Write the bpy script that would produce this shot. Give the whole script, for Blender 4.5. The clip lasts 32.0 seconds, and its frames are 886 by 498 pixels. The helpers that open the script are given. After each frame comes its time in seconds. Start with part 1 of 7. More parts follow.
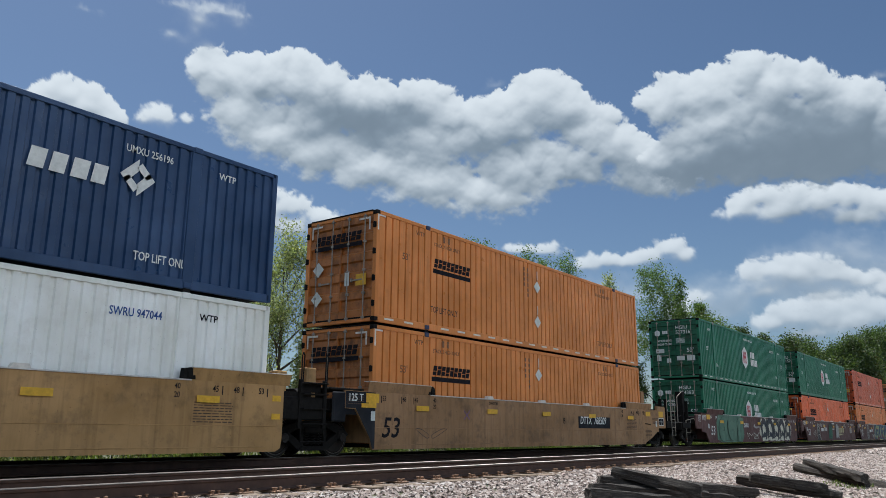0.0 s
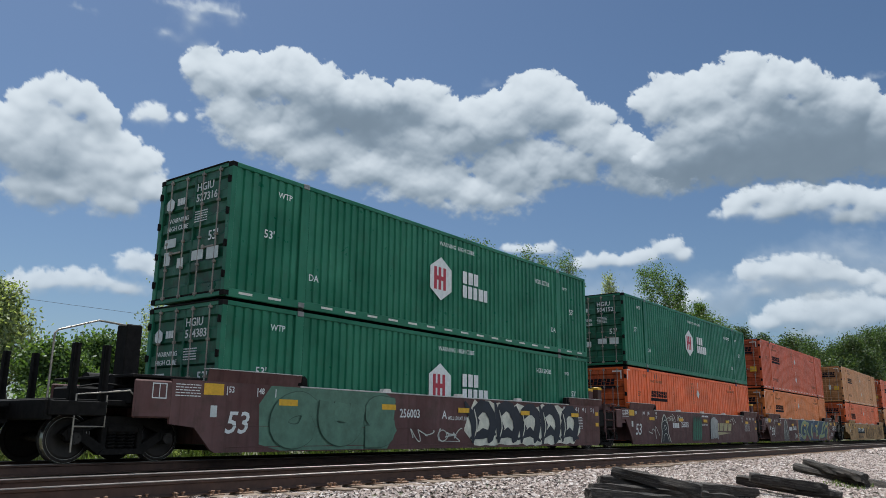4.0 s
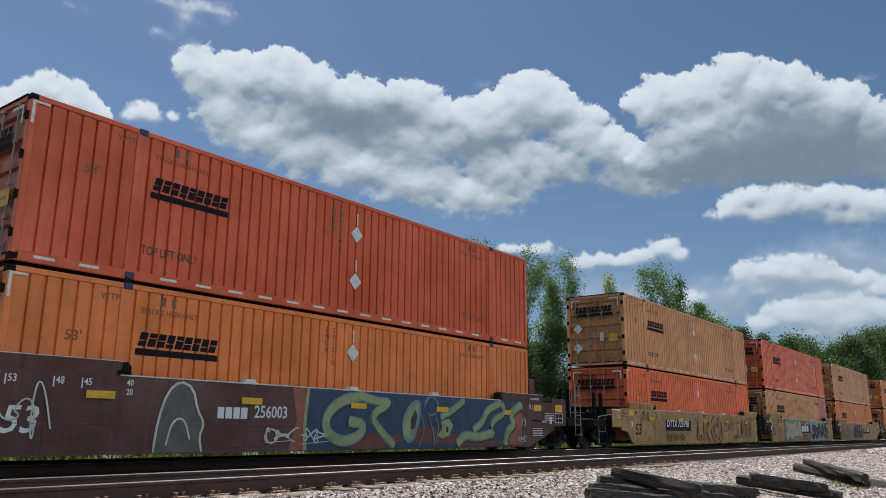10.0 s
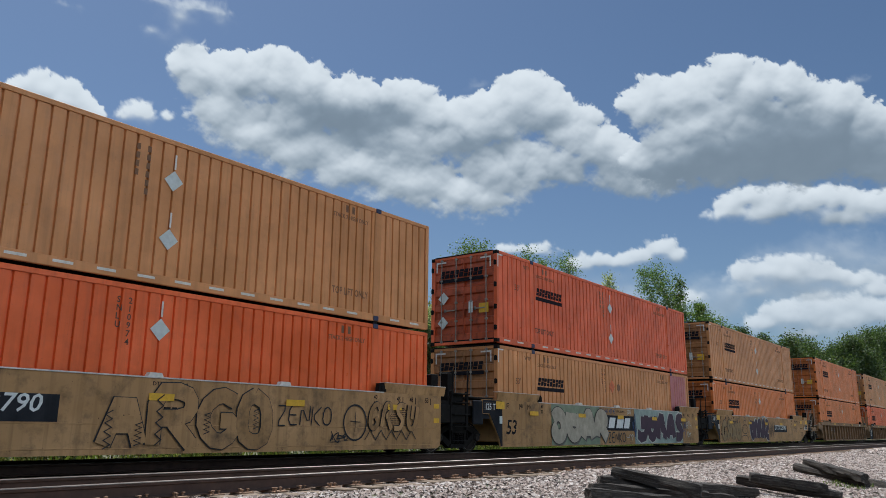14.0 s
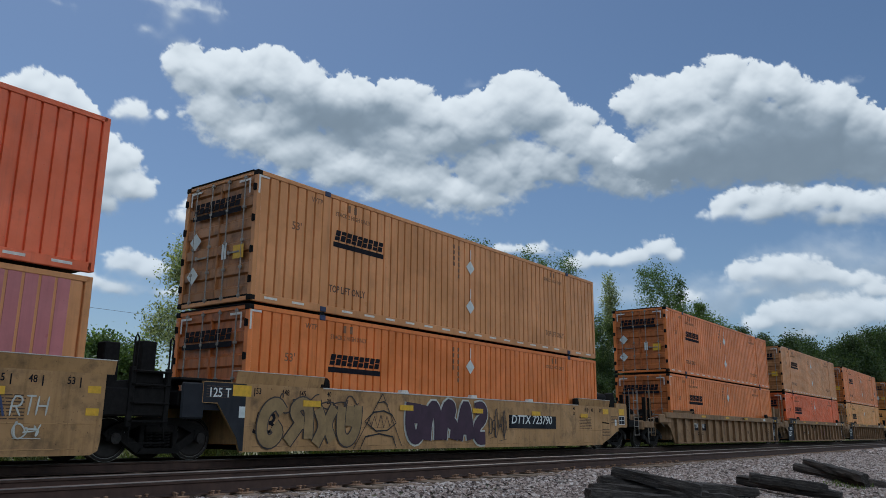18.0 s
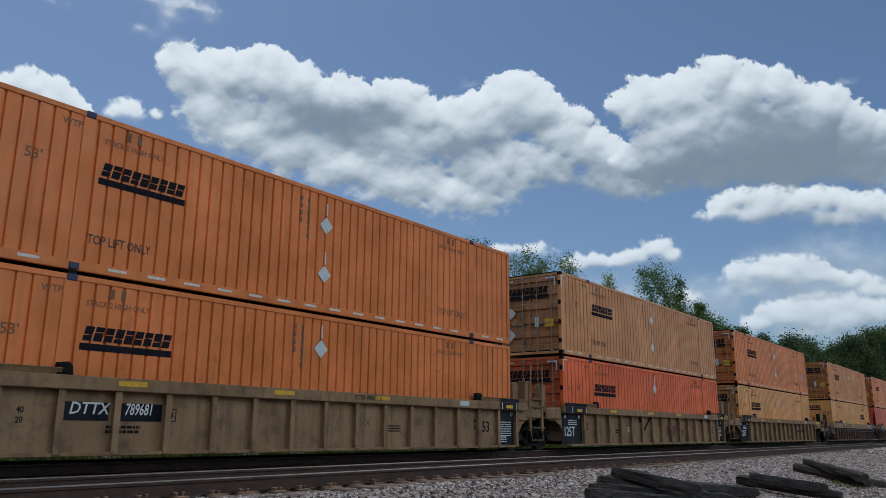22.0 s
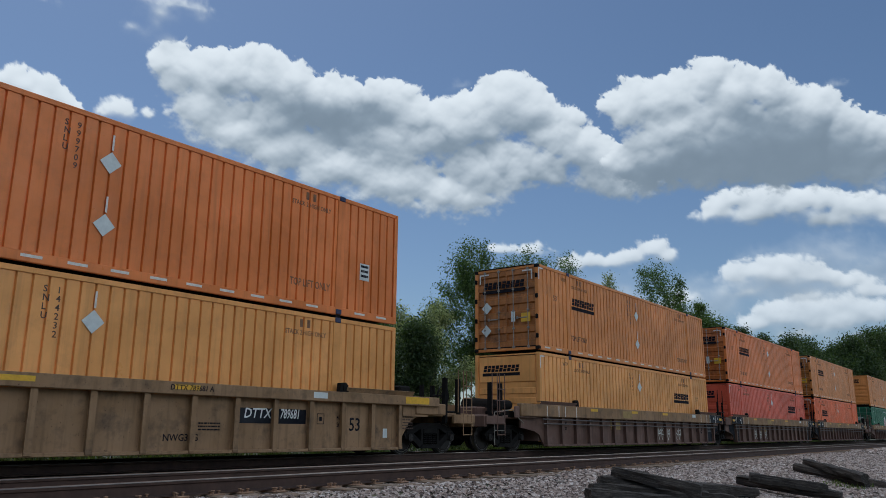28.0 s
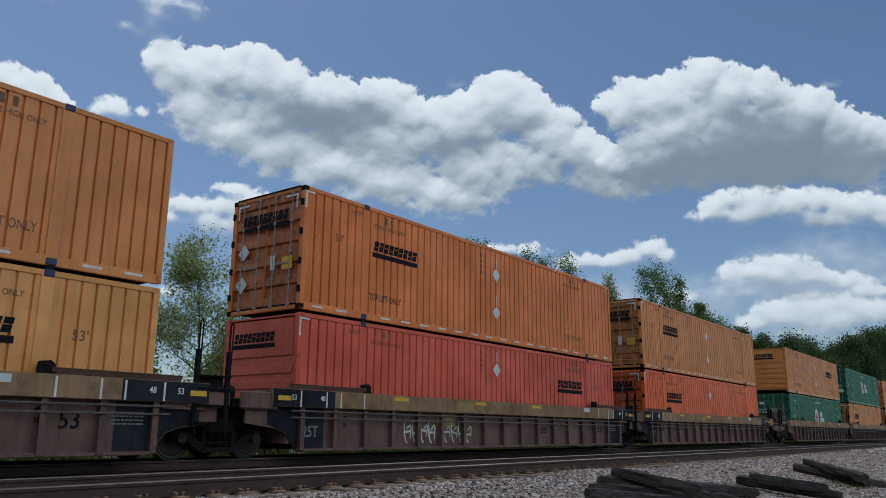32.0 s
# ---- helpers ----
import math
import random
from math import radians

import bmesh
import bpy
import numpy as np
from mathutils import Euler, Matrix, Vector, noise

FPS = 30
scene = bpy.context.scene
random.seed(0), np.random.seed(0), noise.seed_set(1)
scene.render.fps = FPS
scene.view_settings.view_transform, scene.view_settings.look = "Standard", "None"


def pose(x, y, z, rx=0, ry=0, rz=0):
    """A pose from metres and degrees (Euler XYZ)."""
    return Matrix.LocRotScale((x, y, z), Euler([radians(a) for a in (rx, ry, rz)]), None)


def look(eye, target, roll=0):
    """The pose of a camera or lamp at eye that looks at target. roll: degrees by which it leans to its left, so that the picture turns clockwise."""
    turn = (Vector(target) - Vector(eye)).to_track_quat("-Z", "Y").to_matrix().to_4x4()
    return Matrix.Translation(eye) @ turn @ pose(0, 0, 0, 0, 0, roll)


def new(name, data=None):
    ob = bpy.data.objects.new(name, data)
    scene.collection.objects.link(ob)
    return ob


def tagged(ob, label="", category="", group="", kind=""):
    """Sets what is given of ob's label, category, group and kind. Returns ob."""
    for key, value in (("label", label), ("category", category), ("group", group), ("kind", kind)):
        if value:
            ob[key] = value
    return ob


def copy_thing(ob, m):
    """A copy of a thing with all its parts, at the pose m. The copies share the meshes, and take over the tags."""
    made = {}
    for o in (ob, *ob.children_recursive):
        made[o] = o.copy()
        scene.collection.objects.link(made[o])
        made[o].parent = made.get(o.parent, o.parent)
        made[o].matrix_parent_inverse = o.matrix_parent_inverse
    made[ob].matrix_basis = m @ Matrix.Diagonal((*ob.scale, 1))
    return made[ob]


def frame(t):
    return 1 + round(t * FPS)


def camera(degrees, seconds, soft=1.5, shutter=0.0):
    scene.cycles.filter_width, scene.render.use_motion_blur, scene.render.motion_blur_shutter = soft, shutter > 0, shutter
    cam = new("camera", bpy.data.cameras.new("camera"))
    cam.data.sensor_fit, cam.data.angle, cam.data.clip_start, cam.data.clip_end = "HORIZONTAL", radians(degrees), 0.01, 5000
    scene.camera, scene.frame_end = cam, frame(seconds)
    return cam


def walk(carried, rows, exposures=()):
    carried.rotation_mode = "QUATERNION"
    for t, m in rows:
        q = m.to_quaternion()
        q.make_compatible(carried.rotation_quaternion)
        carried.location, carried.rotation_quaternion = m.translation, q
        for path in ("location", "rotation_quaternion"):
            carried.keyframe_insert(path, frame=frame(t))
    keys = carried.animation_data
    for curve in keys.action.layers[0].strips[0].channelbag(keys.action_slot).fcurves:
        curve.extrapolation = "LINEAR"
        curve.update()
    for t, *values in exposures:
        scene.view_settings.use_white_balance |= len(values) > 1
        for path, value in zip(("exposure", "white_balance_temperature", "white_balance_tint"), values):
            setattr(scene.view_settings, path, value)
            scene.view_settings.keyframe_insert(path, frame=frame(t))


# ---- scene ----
# x runs along the track (the train rolls towards -x), y away from the camera, z up; rail heads at z = 0
EYE = (0.0, -14.31, 0.609)
cam = camera(59.62, 32.0, soft=0.5, shutter=0.0)
VIEW = look(EYE, (38.709, 15.204, 12.032), 0.525)
walk(cam, [(0.0, VIEW), (32.0, VIEW)], [(0.0, 0.58, 5900, 6), (13.5, 0.58, 5900, 6), (18.0, 0.64, 5900, 6), (32.0, 0.64, 5900, 6)])

# how far the train has rolled at each whole second
TRAVEL = [0.0, 7.03, 14.09, 21.19, 28.32, 35.46, 42.62, 49.80, 56.99, 64.20, 71.41, 78.63, 85.86, 93.10, 100.34, 107.60,
          114.86, 122.14, 129.43, 136.73, 144.04, 151.37, 158.72, 166.09, 173.48, 180.89, 188.32, 195.78, 203.27, 210.79,
          218.34, 225.92, 233.54]

# ---------------------------------------------------------------- world and sun
SUN_ELEVATION, SUN_TURN = radians(66), radians(75)   # turn: from +x towards +y
world = bpy.data.worlds.new("sky")
scene.world = world
world.use_nodes = True
wn = world.node_tree
sky = wn.nodes.new("ShaderNodeTexSky")
sky.sky_type = "NISHITA"
sky.sun_disc = False
sky.sun_elevation = SUN_ELEVATION
sky.sun_rotation = radians(90) - SUN_TURN
sky.altitude, sky.air_density, sky.dust_density, sky.ozone_density = 200, 1.0, 1.0, 2.8
wn.links.new(sky.outputs[0], wn.nodes["Background"].inputs["Color"])
wn.nodes["Background"].inputs["Strength"].default_value = 0.048
sun_lamp = bpy.data.lights.new("sun", "SUN")
sun_lamp.energy, sun_lamp.angle, sun_lamp.color = 4.5, radians(0.53), (1.0, 0.95, 0.87)
sun_ob = new("sun", sun_lamp)
SUN_WAY = Vector((math.cos(SUN_ELEVATION) * math.cos(SUN_TURN), math.cos(SUN_ELEVATION) * math.sin(SUN_TURN), math.sin(SUN_ELEVATION)))
sun_ob.matrix_world = look(SUN_WAY * 400, (0, 0, 0))


# ---------------------------------------------------------------- materials
def nodes_of(name):
    m = bpy.data.materials.new(name)
    m.use_nodes = True
    t = m.node_tree
    return m, t, t.nodes["Principled BSDF"]


def node(t, kind, **values):
    n = t.nodes.new(kind)
    for key, value in values.items():
        n.inputs[key.replace("_", " ")].default_value = value
    return n


def ramp(t, source, stops):
    r = t.nodes.new("ShaderNodeValToRGB")
    el = r.color_ramp.elements
    while len(el) < len(stops):
        el.new(0.5)
    for e, (at, c) in zip(el, stops):
        e.position = at
        e.color = (c, c, c, 1) if isinstance(c, (int, float)) else (*c, 1)
    t.links.new(source, r.inputs[0])
    return r.outputs[0]


def mix(t, kind, fac, a, b):
    n = t.nodes.new("ShaderNodeMix")
    n.data_type, n.blend_type = "RGBA", kind
    for socket, value in ((n.inputs[0], fac), (n.inputs[6], a), (n.inputs[7], b)):
        if isinstance(value, (int, float)):
            socket.default_value = value
        elif isinstance(value, tuple):
            socket.default_value = (*value, 1)
        else:
            t.links.new(value, socket)
    return n.outputs[2]


def coords(t, scale=(1, 1, 1)):
    tc = t.nodes.new("ShaderNodeTexCoord")
    mp = t.nodes.new("ShaderNodeMapping")
    mp.inputs["Scale"].default_value = scale
    t.links.new(tc.outputs["Object"], mp.inputs[0])
    info = t.nodes.new("ShaderNodeObjectInfo")
    mul = t.nodes.new("ShaderNodeMath")
    mul.operation = "MULTIPLY"
    mul.inputs[1].default_value = 37.0
    t.links.new(info.outputs["Random"], mul.inputs[0])
    t.links.new(mul.outputs[0], mp.inputs["Location"])
    return mp.outputs[0], info.outputs["Random"]


def noise_tex(t, vector, scale, detail=4.0, rough=0.55):
    n = node(t, "ShaderNodeTexNoise", Scale=scale, Detail=detail, Roughness=rough)
    t.links.new(vector, n.inputs["Vector"])
    return n.outputs["Fac"]


def bump(t, bsdf, height, strength, distance):
    b = node(t, "ShaderNodeBump", Strength=strength, Distance=distance)
    t.links.new(height, b.inputs["Height"])
    t.links.new(b.outputs[0], bsdf.inputs["Normal"])


def dim(c, k):
    return tuple(v * k for v in c)


MATS, COLORS = {}, {}


def paint(name, color, grime=(0.05, 0.035, 0.025), dirt=0.20, rough=0.35, streak=0.9, fade=0.10):
    """Weathered painted steel: faded patches, downward streaks of dirt, small chips."""
    if name in MATS:
        return MATS[name]
    m, t, b = nodes_of(name)
    v, rnd = coords(t, (0.45, 0.45, 0.45))
    vs, _ = coords(t, (7.0, 7.0, 0.35))
    vf, _ = coords(t)
    pale = tuple(min(1.0, c * 1.25 + 0.03) for c in color)
    base = mix(t, "MIX", ramp(t, noise_tex(t, v, 1.6, 5), [(0.35, 0.0), (0.75, 1.0)]), dim(color, 1 - fade), pale)
    streaks = ramp(t, noise_tex(t, vs, 1.0, 4, 0.6), [(0.5, 0.0), (0.8, 0.55 * streak)])
    base = mix(t, "MIX", streaks, base, dim(color, 0.55))
    soil = ramp(t, noise_tex(t, vf, 2.3, 8, 0.68), [(0.5, 0.0), (0.78, dirt)])
    base = mix(t, "MIX", soil, base, grime)
    chips = ramp(t, noise_tex(t, vf, 23.0, 3, 0.6), [(0.68, 0.0), (0.72, dirt)])
    base = mix(t, "MIX", chips, base, (0.09, 0.04, 0.02))
    t.links.new(base, b.inputs["Base Color"])
    t.links.new(ramp(t, noise_tex(t, vf, 4.0, 4), [(0.3, rough - 0.08), (0.8, rough + 0.25)]), b.inputs["Roughness"])
    b.inputs["Specular IOR Level"].default_value = 0.36
    bump(t, b, noise_tex(t, vf, 6.0, 3), 0.12, 0.02)
    MATS[name] = m
    COLORS[name] = color
    return m


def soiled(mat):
    """The same paint, dimmed for the shaded door end, with more soot and rust."""
    return paint(mat.name + "_soiled_shaded", dim(COLORS[mat.name], 0.66), grime=(0.035, 0.02, 0.014), dirt=0.95, streak=1.8)


def plain(name, color, rough=0.6, metal=0.0, vary=0.25, scale=6.0, bumpy=0.0):
    if name in MATS:
        return MATS[name]
    m, t, b = nodes_of(name)
    v, rnd = coords(t)
    f = noise_tex(t, v, scale, 6, 0.65)
    t.links.new(mix(t, "MIX", ramp(t, f, [(0.3, 0.0), (0.75, 1.0)]), dim(color, 1 - vary), tuple(min(1, c * (1 + vary)) for c in color)), b.inputs["Base Color"])
    b.inputs["Roughness"].default_value = rough
    b.inputs["Metallic"].default_value = metal
    if bumpy:
        bump(t, b, f, 0.6, bumpy)
    MATS[name] = m
    return m


RED_ORANGE = paint("paint_red_orange", (0.78, 0.128, 0.022))
ORANGE = paint("paint_orange", (0.72, 0.195, 0.036))
ORANGE_TAN = paint("paint_orange_tan", (0.64, 0.22, 0.044))
TAN = paint("paint_tan", (0.62, 0.26, 0.088))
YELLOW_ORANGE = paint("paint_yellow_orange", (0.76, 0.33, 0.085))
RED_DEEP = paint("paint_deep_red", (0.60, 0.095, 0.024))
FADED_RED = paint("paint_faded_red", (0.74, 0.125, 0.035))
RED = paint("paint_red", (0.64, 0.095, 0.045))
PINK = paint("paint_pink", (0.52, 0.17, 0.17))
GREEN = paint("paint_green", (0.012, 0.150, 0.075), dirt=0.22, fade=0.2, streak=0.6)
BLUE = paint("paint_blue", (0.014, 0.048, 0.135), dirt=0.2, fade=0.2, streak=0.6)
WHITE = paint("paint_white", (0.84, 0.83, 0.77), grime=(0.4, 0.34, 0.27), dirt=0.25, streak=0.35, fade=0.05)
CAR_TAN = paint("car_paint_tan", (0.33, 0.180, 0.080), dirt=0.75, rough=0.6, streak=1.7, fade=0.16)
CAR_GOLD = paint("car_paint_golden_tan", (0.42, 0.235, 0.085), dirt=0.6, rough=0.6, streak=1.4, fade=0.16)
CAR_MAROON = paint("car_paint_maroon", (0.100, 0.040, 0.036), dirt=0.75, rough=0.6, streak=1.5)
CAR_YELLOW = paint("car_paint_yellow", (0.43, 0.235, 0.092), dirt=0.9, rough=0.6, streak=1.7, fade=0.16)
CAR_BROWN = paint("car_paint_brown", (0.290, 0.165, 0.078), dirt=0.9, rough=0.6, streak=1.8, fade=0.18)
CAR_GREY = paint("car_paint_grey", (0.150, 0.080, 0.058), dirt=0.8, rough=0.65, streak=1.7, fade=0.18)
PANEL_BLACK = paint("panel_black", (0.006, 0.007, 0.012), grime=(0.02, 0.016, 0.014), dirt=0.25, rough=0.7)
PANEL_BLACK.node_tree.nodes["Principled BSDF"].inputs["Specular IOR Level"].default_value = 0.2
STEEL_DARK = plain("dark_steel", (0.011, 0.0095, 0.009), 0.8, 0.0, 0.5, 9.0, 0.006)
STEEL_DARK.node_tree.nodes["Principled BSDF"].inputs["Specular IOR Level"].default_value = 0.15
STEEL_BARE = plain("worn_steel", (0.30, 0.28, 0.26), 0.4, 0.8, 0.3)
PIPE = plain("grey_train_pipe", (0.12, 0.10, 0.09), 0.6, 0.0, 0.3)
YELLOW_DULL = plain("dull_yellow_paint", (0.34, 0.22, 0.07), 0.6, 0.0, 0.3)
RUST_MARK = plain("rust_orange_stain", (0.62, 0.16, 0.06), 0.7, 0.0, 0.4, 5.0)
INK_GREY = plain("worn_grey_stencil", (0.20, 0.20, 0.20), 0.6)
ROD = plain("galvanised_rod", (0.30, 0.26, 0.22), 0.5, 0.3, 0.35)
WHEEL = plain("wheel_steel", (0.020, 0.015, 0.013), 0.6, 0.2, 0.5, 9.0)
TREAD = plain("polished_tread", (0.5, 0.48, 0.46), 0.28, 1.0, 0.1)
# pale colour paints the sky's reflection onto worn upper edges
LIT_WORN_EDGE = plain("worn_edge_highlight", (0.62, 0.58, 0.54), 0.45, 0.2, 0.35, 5.0)
INK_DARK = plain("dark_lettering", (0.014, 0.013, 0.018), 0.75, 0, 0.5, 9)
INK_DARK.node_tree.nodes["Principled BSDF"].inputs["Specular IOR Level"].default_value = 0.1
INK_BLUE = plain("blue_lettering", (0.02, 0.07, 0.27), 0.6, 0, 0.3, 9)
INK_WHITE = plain("white_lettering", (0.72, 0.72, 0.70), 0.6, 0, 0.15, 9)
INK_FADED = plain("faded_lettering", (0.20, 0.095, 0.045), 0.7, 0, 0.3, 9)
INK_BROWN = plain("brown_stencil", (0.075, 0.040, 0.026), 0.7, 0, 0.4, 9)
YELLOW_TAPE = plain("yellow_reflector", (0.72, 0.40, 0.02), 0.5, 0, 0.2, 9)
WHITE_TAPE = plain("white_reflector", (0.72, 0.66, 0.60), 0.5, 0, 0.2, 9)
PLACARD = plain("placard_white", (0.62, 0.64, 0.62), 0.45, 0, 0.15, 7)
CASTING_BLUE = plain("casting_blue", (0.025, 0.035, 0.09), 0.55, 0, 0.3, 12)
LOGO_RED = plain("logo_red", (0.42, 0.03, 0.05), 0.5, 0, 0.15, 9)


# ---------------------------------------------------------------- mesh helpers
class Shape:
    """Collects vertices and faces of one mesh."""

    def __init__(self):
        self.v, self.f = [], []

    def quad(self, *pts):
        n = len(self.v)
        self.v += [tuple(q) for q in pts]
        self.f.append(tuple(range(n, n + len(pts))))
        return self

    def box(self, x0, x1, y0, y1, z0, z1, c=0.0):
        """A box, its twelve edges chamfered by c."""
        if c <= 0:
            n = len(self.v)
            self.v += [(x, y, z) for x in (x0, x1) for y in (y0, y1) for z in (z0, z1)]
            self.f += [tuple(n + i for i in q) for q in ((0, 1, 3, 2), (4, 6, 7, 5), (0, 4, 5, 1), (2, 3, 7, 6), (0, 2, 6, 4), (1, 5, 7, 3))]
            return self
        n = len(self.v)
        lo, hi = (x0, y0, z0), (x1, y1, z1)
        ids = {}
        for k in range(8):
            s = [(k >> a) & 1 for a in range(3)]
            for a in range(3):
                p = [hi[i] - c if s[i] else lo[i] + c for i in range(3)]
                p[a] = hi[a] if s[a] else lo[a]
                ids[k, a] = len(self.v)
                self.v.append(tuple(p))
        for a in range(3):
            b, d = (a + 1) % 3, (a + 2) % 3
            for s in (0, 1):
                ks = [(s << a) | (i << b) | (j << d) for i, j in ((0, 0), (1, 0), (1, 1), (0, 1))]
                q = [ids[k, a] for k in ks]
                self.f.append(tuple(q if s else q[::-1]))
            for sb in (0, 1):
                for sd in (0, 1):
                    k0 = (sb << b) | (sd << d)
                    k1 = k0 | (1 << a)
                    q = [ids[k0, b], ids[k1, b], ids[k1, d], ids[k0, d]]
                    self.f.append(tuple(q if sb == sd else q[::-1]))
        for k in range(8):
            q = [ids[k, 0], ids[k, 1], ids[k, 2]]
            odd = bin(k).count("1") % 2
            self.f.append(tuple(q if odd else q[::-1]))
        return self

    def prism(self, outline, y0, y1):
        """An outline in (x, z), run from y0 to y1."""
        n, k = len(self.v), len(outline)
        self.v += [(x, y0, z) for x, z in outline] + [(x, y1, z) for x, z in outline]
        self.f.append(tuple(range(n, n + k)))
        self.f.append(tuple(range(n + 2 * k - 1, n + k - 1, -1)))
        self.f += [(n + i, n + (i + 1) % k, n + k + (i + 1) % k, n + k + i)[::-1] for i in range(k)]
        return self

    def along(self, outline, x0, x1):
        """An outline in (y, z), run from x0 to x1."""
        n, k = len(self.v), len(outline)
        self.v += [(x0, y, z) for y, z in outline] + [(x1, y, z) for y, z in outline]
        self.f.append(tuple(range(n + k - 1, n - 1, -1)))
        self.f.append(tuple(range(n + k, n + 2 * k)))
        self.f += [(n + i, n + (i + 1) % k, n + k + (i + 1) % k, n + k + i) for i in range(k)]
        return self

    def tube(self, p0, p1, r0, r1=None, n=8, caps=True):
        r1 = r0 if r1 is None else r1
        p0, p1 = Vector(p0), Vector(p1)
        d = (p1 - p0).normalized()
        a = d.orthogonal().normalized()
        b = d.cross(a)
        s = len(self.v)
        for p, r in ((p0, r0), (p1, r1)):
            for i in range(n):
                w = 2 * math.pi * i / n
                self.v.append(tuple(p + a * (r * math.cos(w)) + b * (r * math.sin(w))))
        self.f += [(s + i, s + (i + 1) % n, s + n + (i + 1) % n, s + n + i) for i in range(n)]
        if caps:
            self.f += [tuple(range(s + n - 1, s - 1, -1)), tuple(range(s + n, s + 2 * n))]
        return self

    def pipe(self, pts, r, n=6):
        """One bent rod through the points."""
        pts = [Vector(q) for q in pts]
        s, m = len(self.v), len(pts)
        a = (pts[1] - pts[0]).normalized().orthogonal().normalized()
        for i, p in enumerate(pts):
            d = (pts[min(i + 1, m - 1)] - pts[max(i - 1, 0)]).normalized()
            a = (a - d * a.dot(d)).normalized()
            b = d.cross(a)
            self.v += [tuple(p + a * (r * math.cos(2 * math.pi * k / n)) + b * (r * math.sin(2 * math.pi * k / n))) for k in range(n)]
        for j in range(m - 1):
            u = s + j * n
            self.f += [(u + i, u + (i + 1) % n, u + n + (i + 1) % n, u + n + i) for i in range(n)]
        self.f += [tuple(range(s + n - 1, s - 1, -1)), tuple(range(s + (m - 1) * n, s + m * n))]
        return self

    def lathe(self, rings, n=20):
        """Rings of (y, radius) round the y axis."""
        s = len(self.v)
        for y, r in rings:
            self.v += [(r * math.cos(2 * math.pi * i / n), y, r * math.sin(2 * math.pi * i / n)) for i in range(n)]
        for j in range(len(rings) - 1):
            a, b = s + j * n, s + (j + 1) * n
            self.f += [(a + i, b + i, b + (i + 1) % n, a + (i + 1) % n) for i in range(n)]
        self.f += [tuple(range(s, s + n)), tuple(range(s + len(rings) * n - 1, s + (len(rings) - 1) * n - 1, -1))]
        return self

    def mesh(self, name, material, smooth=False):
        me = bpy.data.meshes.new(name)
        me.from_pydata(self.v, [], self.f)
        if material:
            me.materials.append(material)
        if smooth:
            me.shade_smooth()
        me.update()
        return me


MESHES = {}


def shared(key, material, make, smooth=False):
    """One mesh for each shape and material."""
    k = (key, material.name)
    if k not in MESHES:
        MESHES[k] = make().mesh(str(key), material, smooth)
    return MESHES[k]


def part(name, mesh, parent, at=(0, 0, 0), label="", turn=None):
    ob = new(name, mesh)
    ob.parent = parent
    m = Matrix.Translation(at)
    ob.matrix_basis = m @ turn if turn is not None else m
    if label:
        tagged(ob, label)
    return ob


def thing(name, at, label, category, group=""):
    ob = new(name)
    ob.empty_display_size = 0.3
    ob.matrix_basis = Matrix.Translation(at)
    return tagged(ob, label, category, group)


TO_SIDE = pose(0, 0, 0, 90, 0, 0)        # a flat text, stood up to face -y
TO_END = pose(0, 0, 0, 90, 0, -90)       # the same, facing -x


def lettering(text, size, material, wide=1.0, slant=0.0):
    k = ("text", text, size, material.name, wide, slant)
    if k not in MESHES:
        cu = bpy.data.curves.new("lettering", "FONT")
        cu.body, cu.size, cu.shear, cu.extrude, cu.offset = text, size, slant, 0.0015, size * 0.012
        cu.resolution_u = 2
        cu.align_x, cu.align_y = "LEFT", "BOTTOM"
        ob = bpy.data.objects.new("lettering", cu)
        me = bpy.data.meshes.new_from_object(ob)
        bpy.data.objects.remove(ob)
        me.transform(Matrix.Diagonal((wide, 1, 1, 1)))
        me.materials.clear()
        me.materials.append(material)
        MESHES[k] = me
    return MESHES[k]


def flat(outlines):
    """Flat plates 3 mm thick from outlines in (x, z), facing -y."""
    s = Shape()
    for o in outlines:
        s.prism(o, -0.003, 0.0)
    return s


def bars(n, w, h, gap, seed=1):
    """Rows of small bars: writing too fine to read."""
    r = random.Random(seed)
    out = []
    for i in range(n):
        x = 0.0
        while x < w:
            l = min(r.uniform(0.06, 0.2) * w, w - x)
            if l > 0.02 * w:
                out.append(rect(x, x + l, -i * (h + gap) - h, -i * (h + gap)))
            x += l + 0.03 * w
    return out


def rect(x0, x1, z0, z1):
    return [(x0, z0), (x1, z0), (x1, z1), (x0, z1)]


def diamond(r):
    return [(-r, 0), (0, -r), (r, 0), (0, r)]


# ---------------------------------------------------------------- ground and tracks
def ballast_material():
    m, t, b = nodes_of("ballast_stone")
    v, rnd = coords(t)
    isl = t.nodes.new("ShaderNodeNewGeometry").outputs["Random Per Island"]
    tone = ramp(t, isl, [(0.0, (0.085, 0.062, 0.055)), (0.25, (0.255, 0.192, 0.166)), (0.6, (0.44, 0.350, 0.308)), (0.88, (0.55, 0.465, 0.42)), (1.0, (0.70, 0.63, 0.59))])
    speck = ramp(t, noise_tex(t, v, 60, 4, 0.7), [(0.35, 0.65), (0.7, 1.1)])
    t.links.new(mix(t, "MULTIPLY", 1.0, tone, speck), b.inputs["Base Color"])
    b.inputs["Roughness"].default_value = 0.85
    bump(t, b, noise_tex(t, v, 90, 4), 0.4, 0.01)
    return m


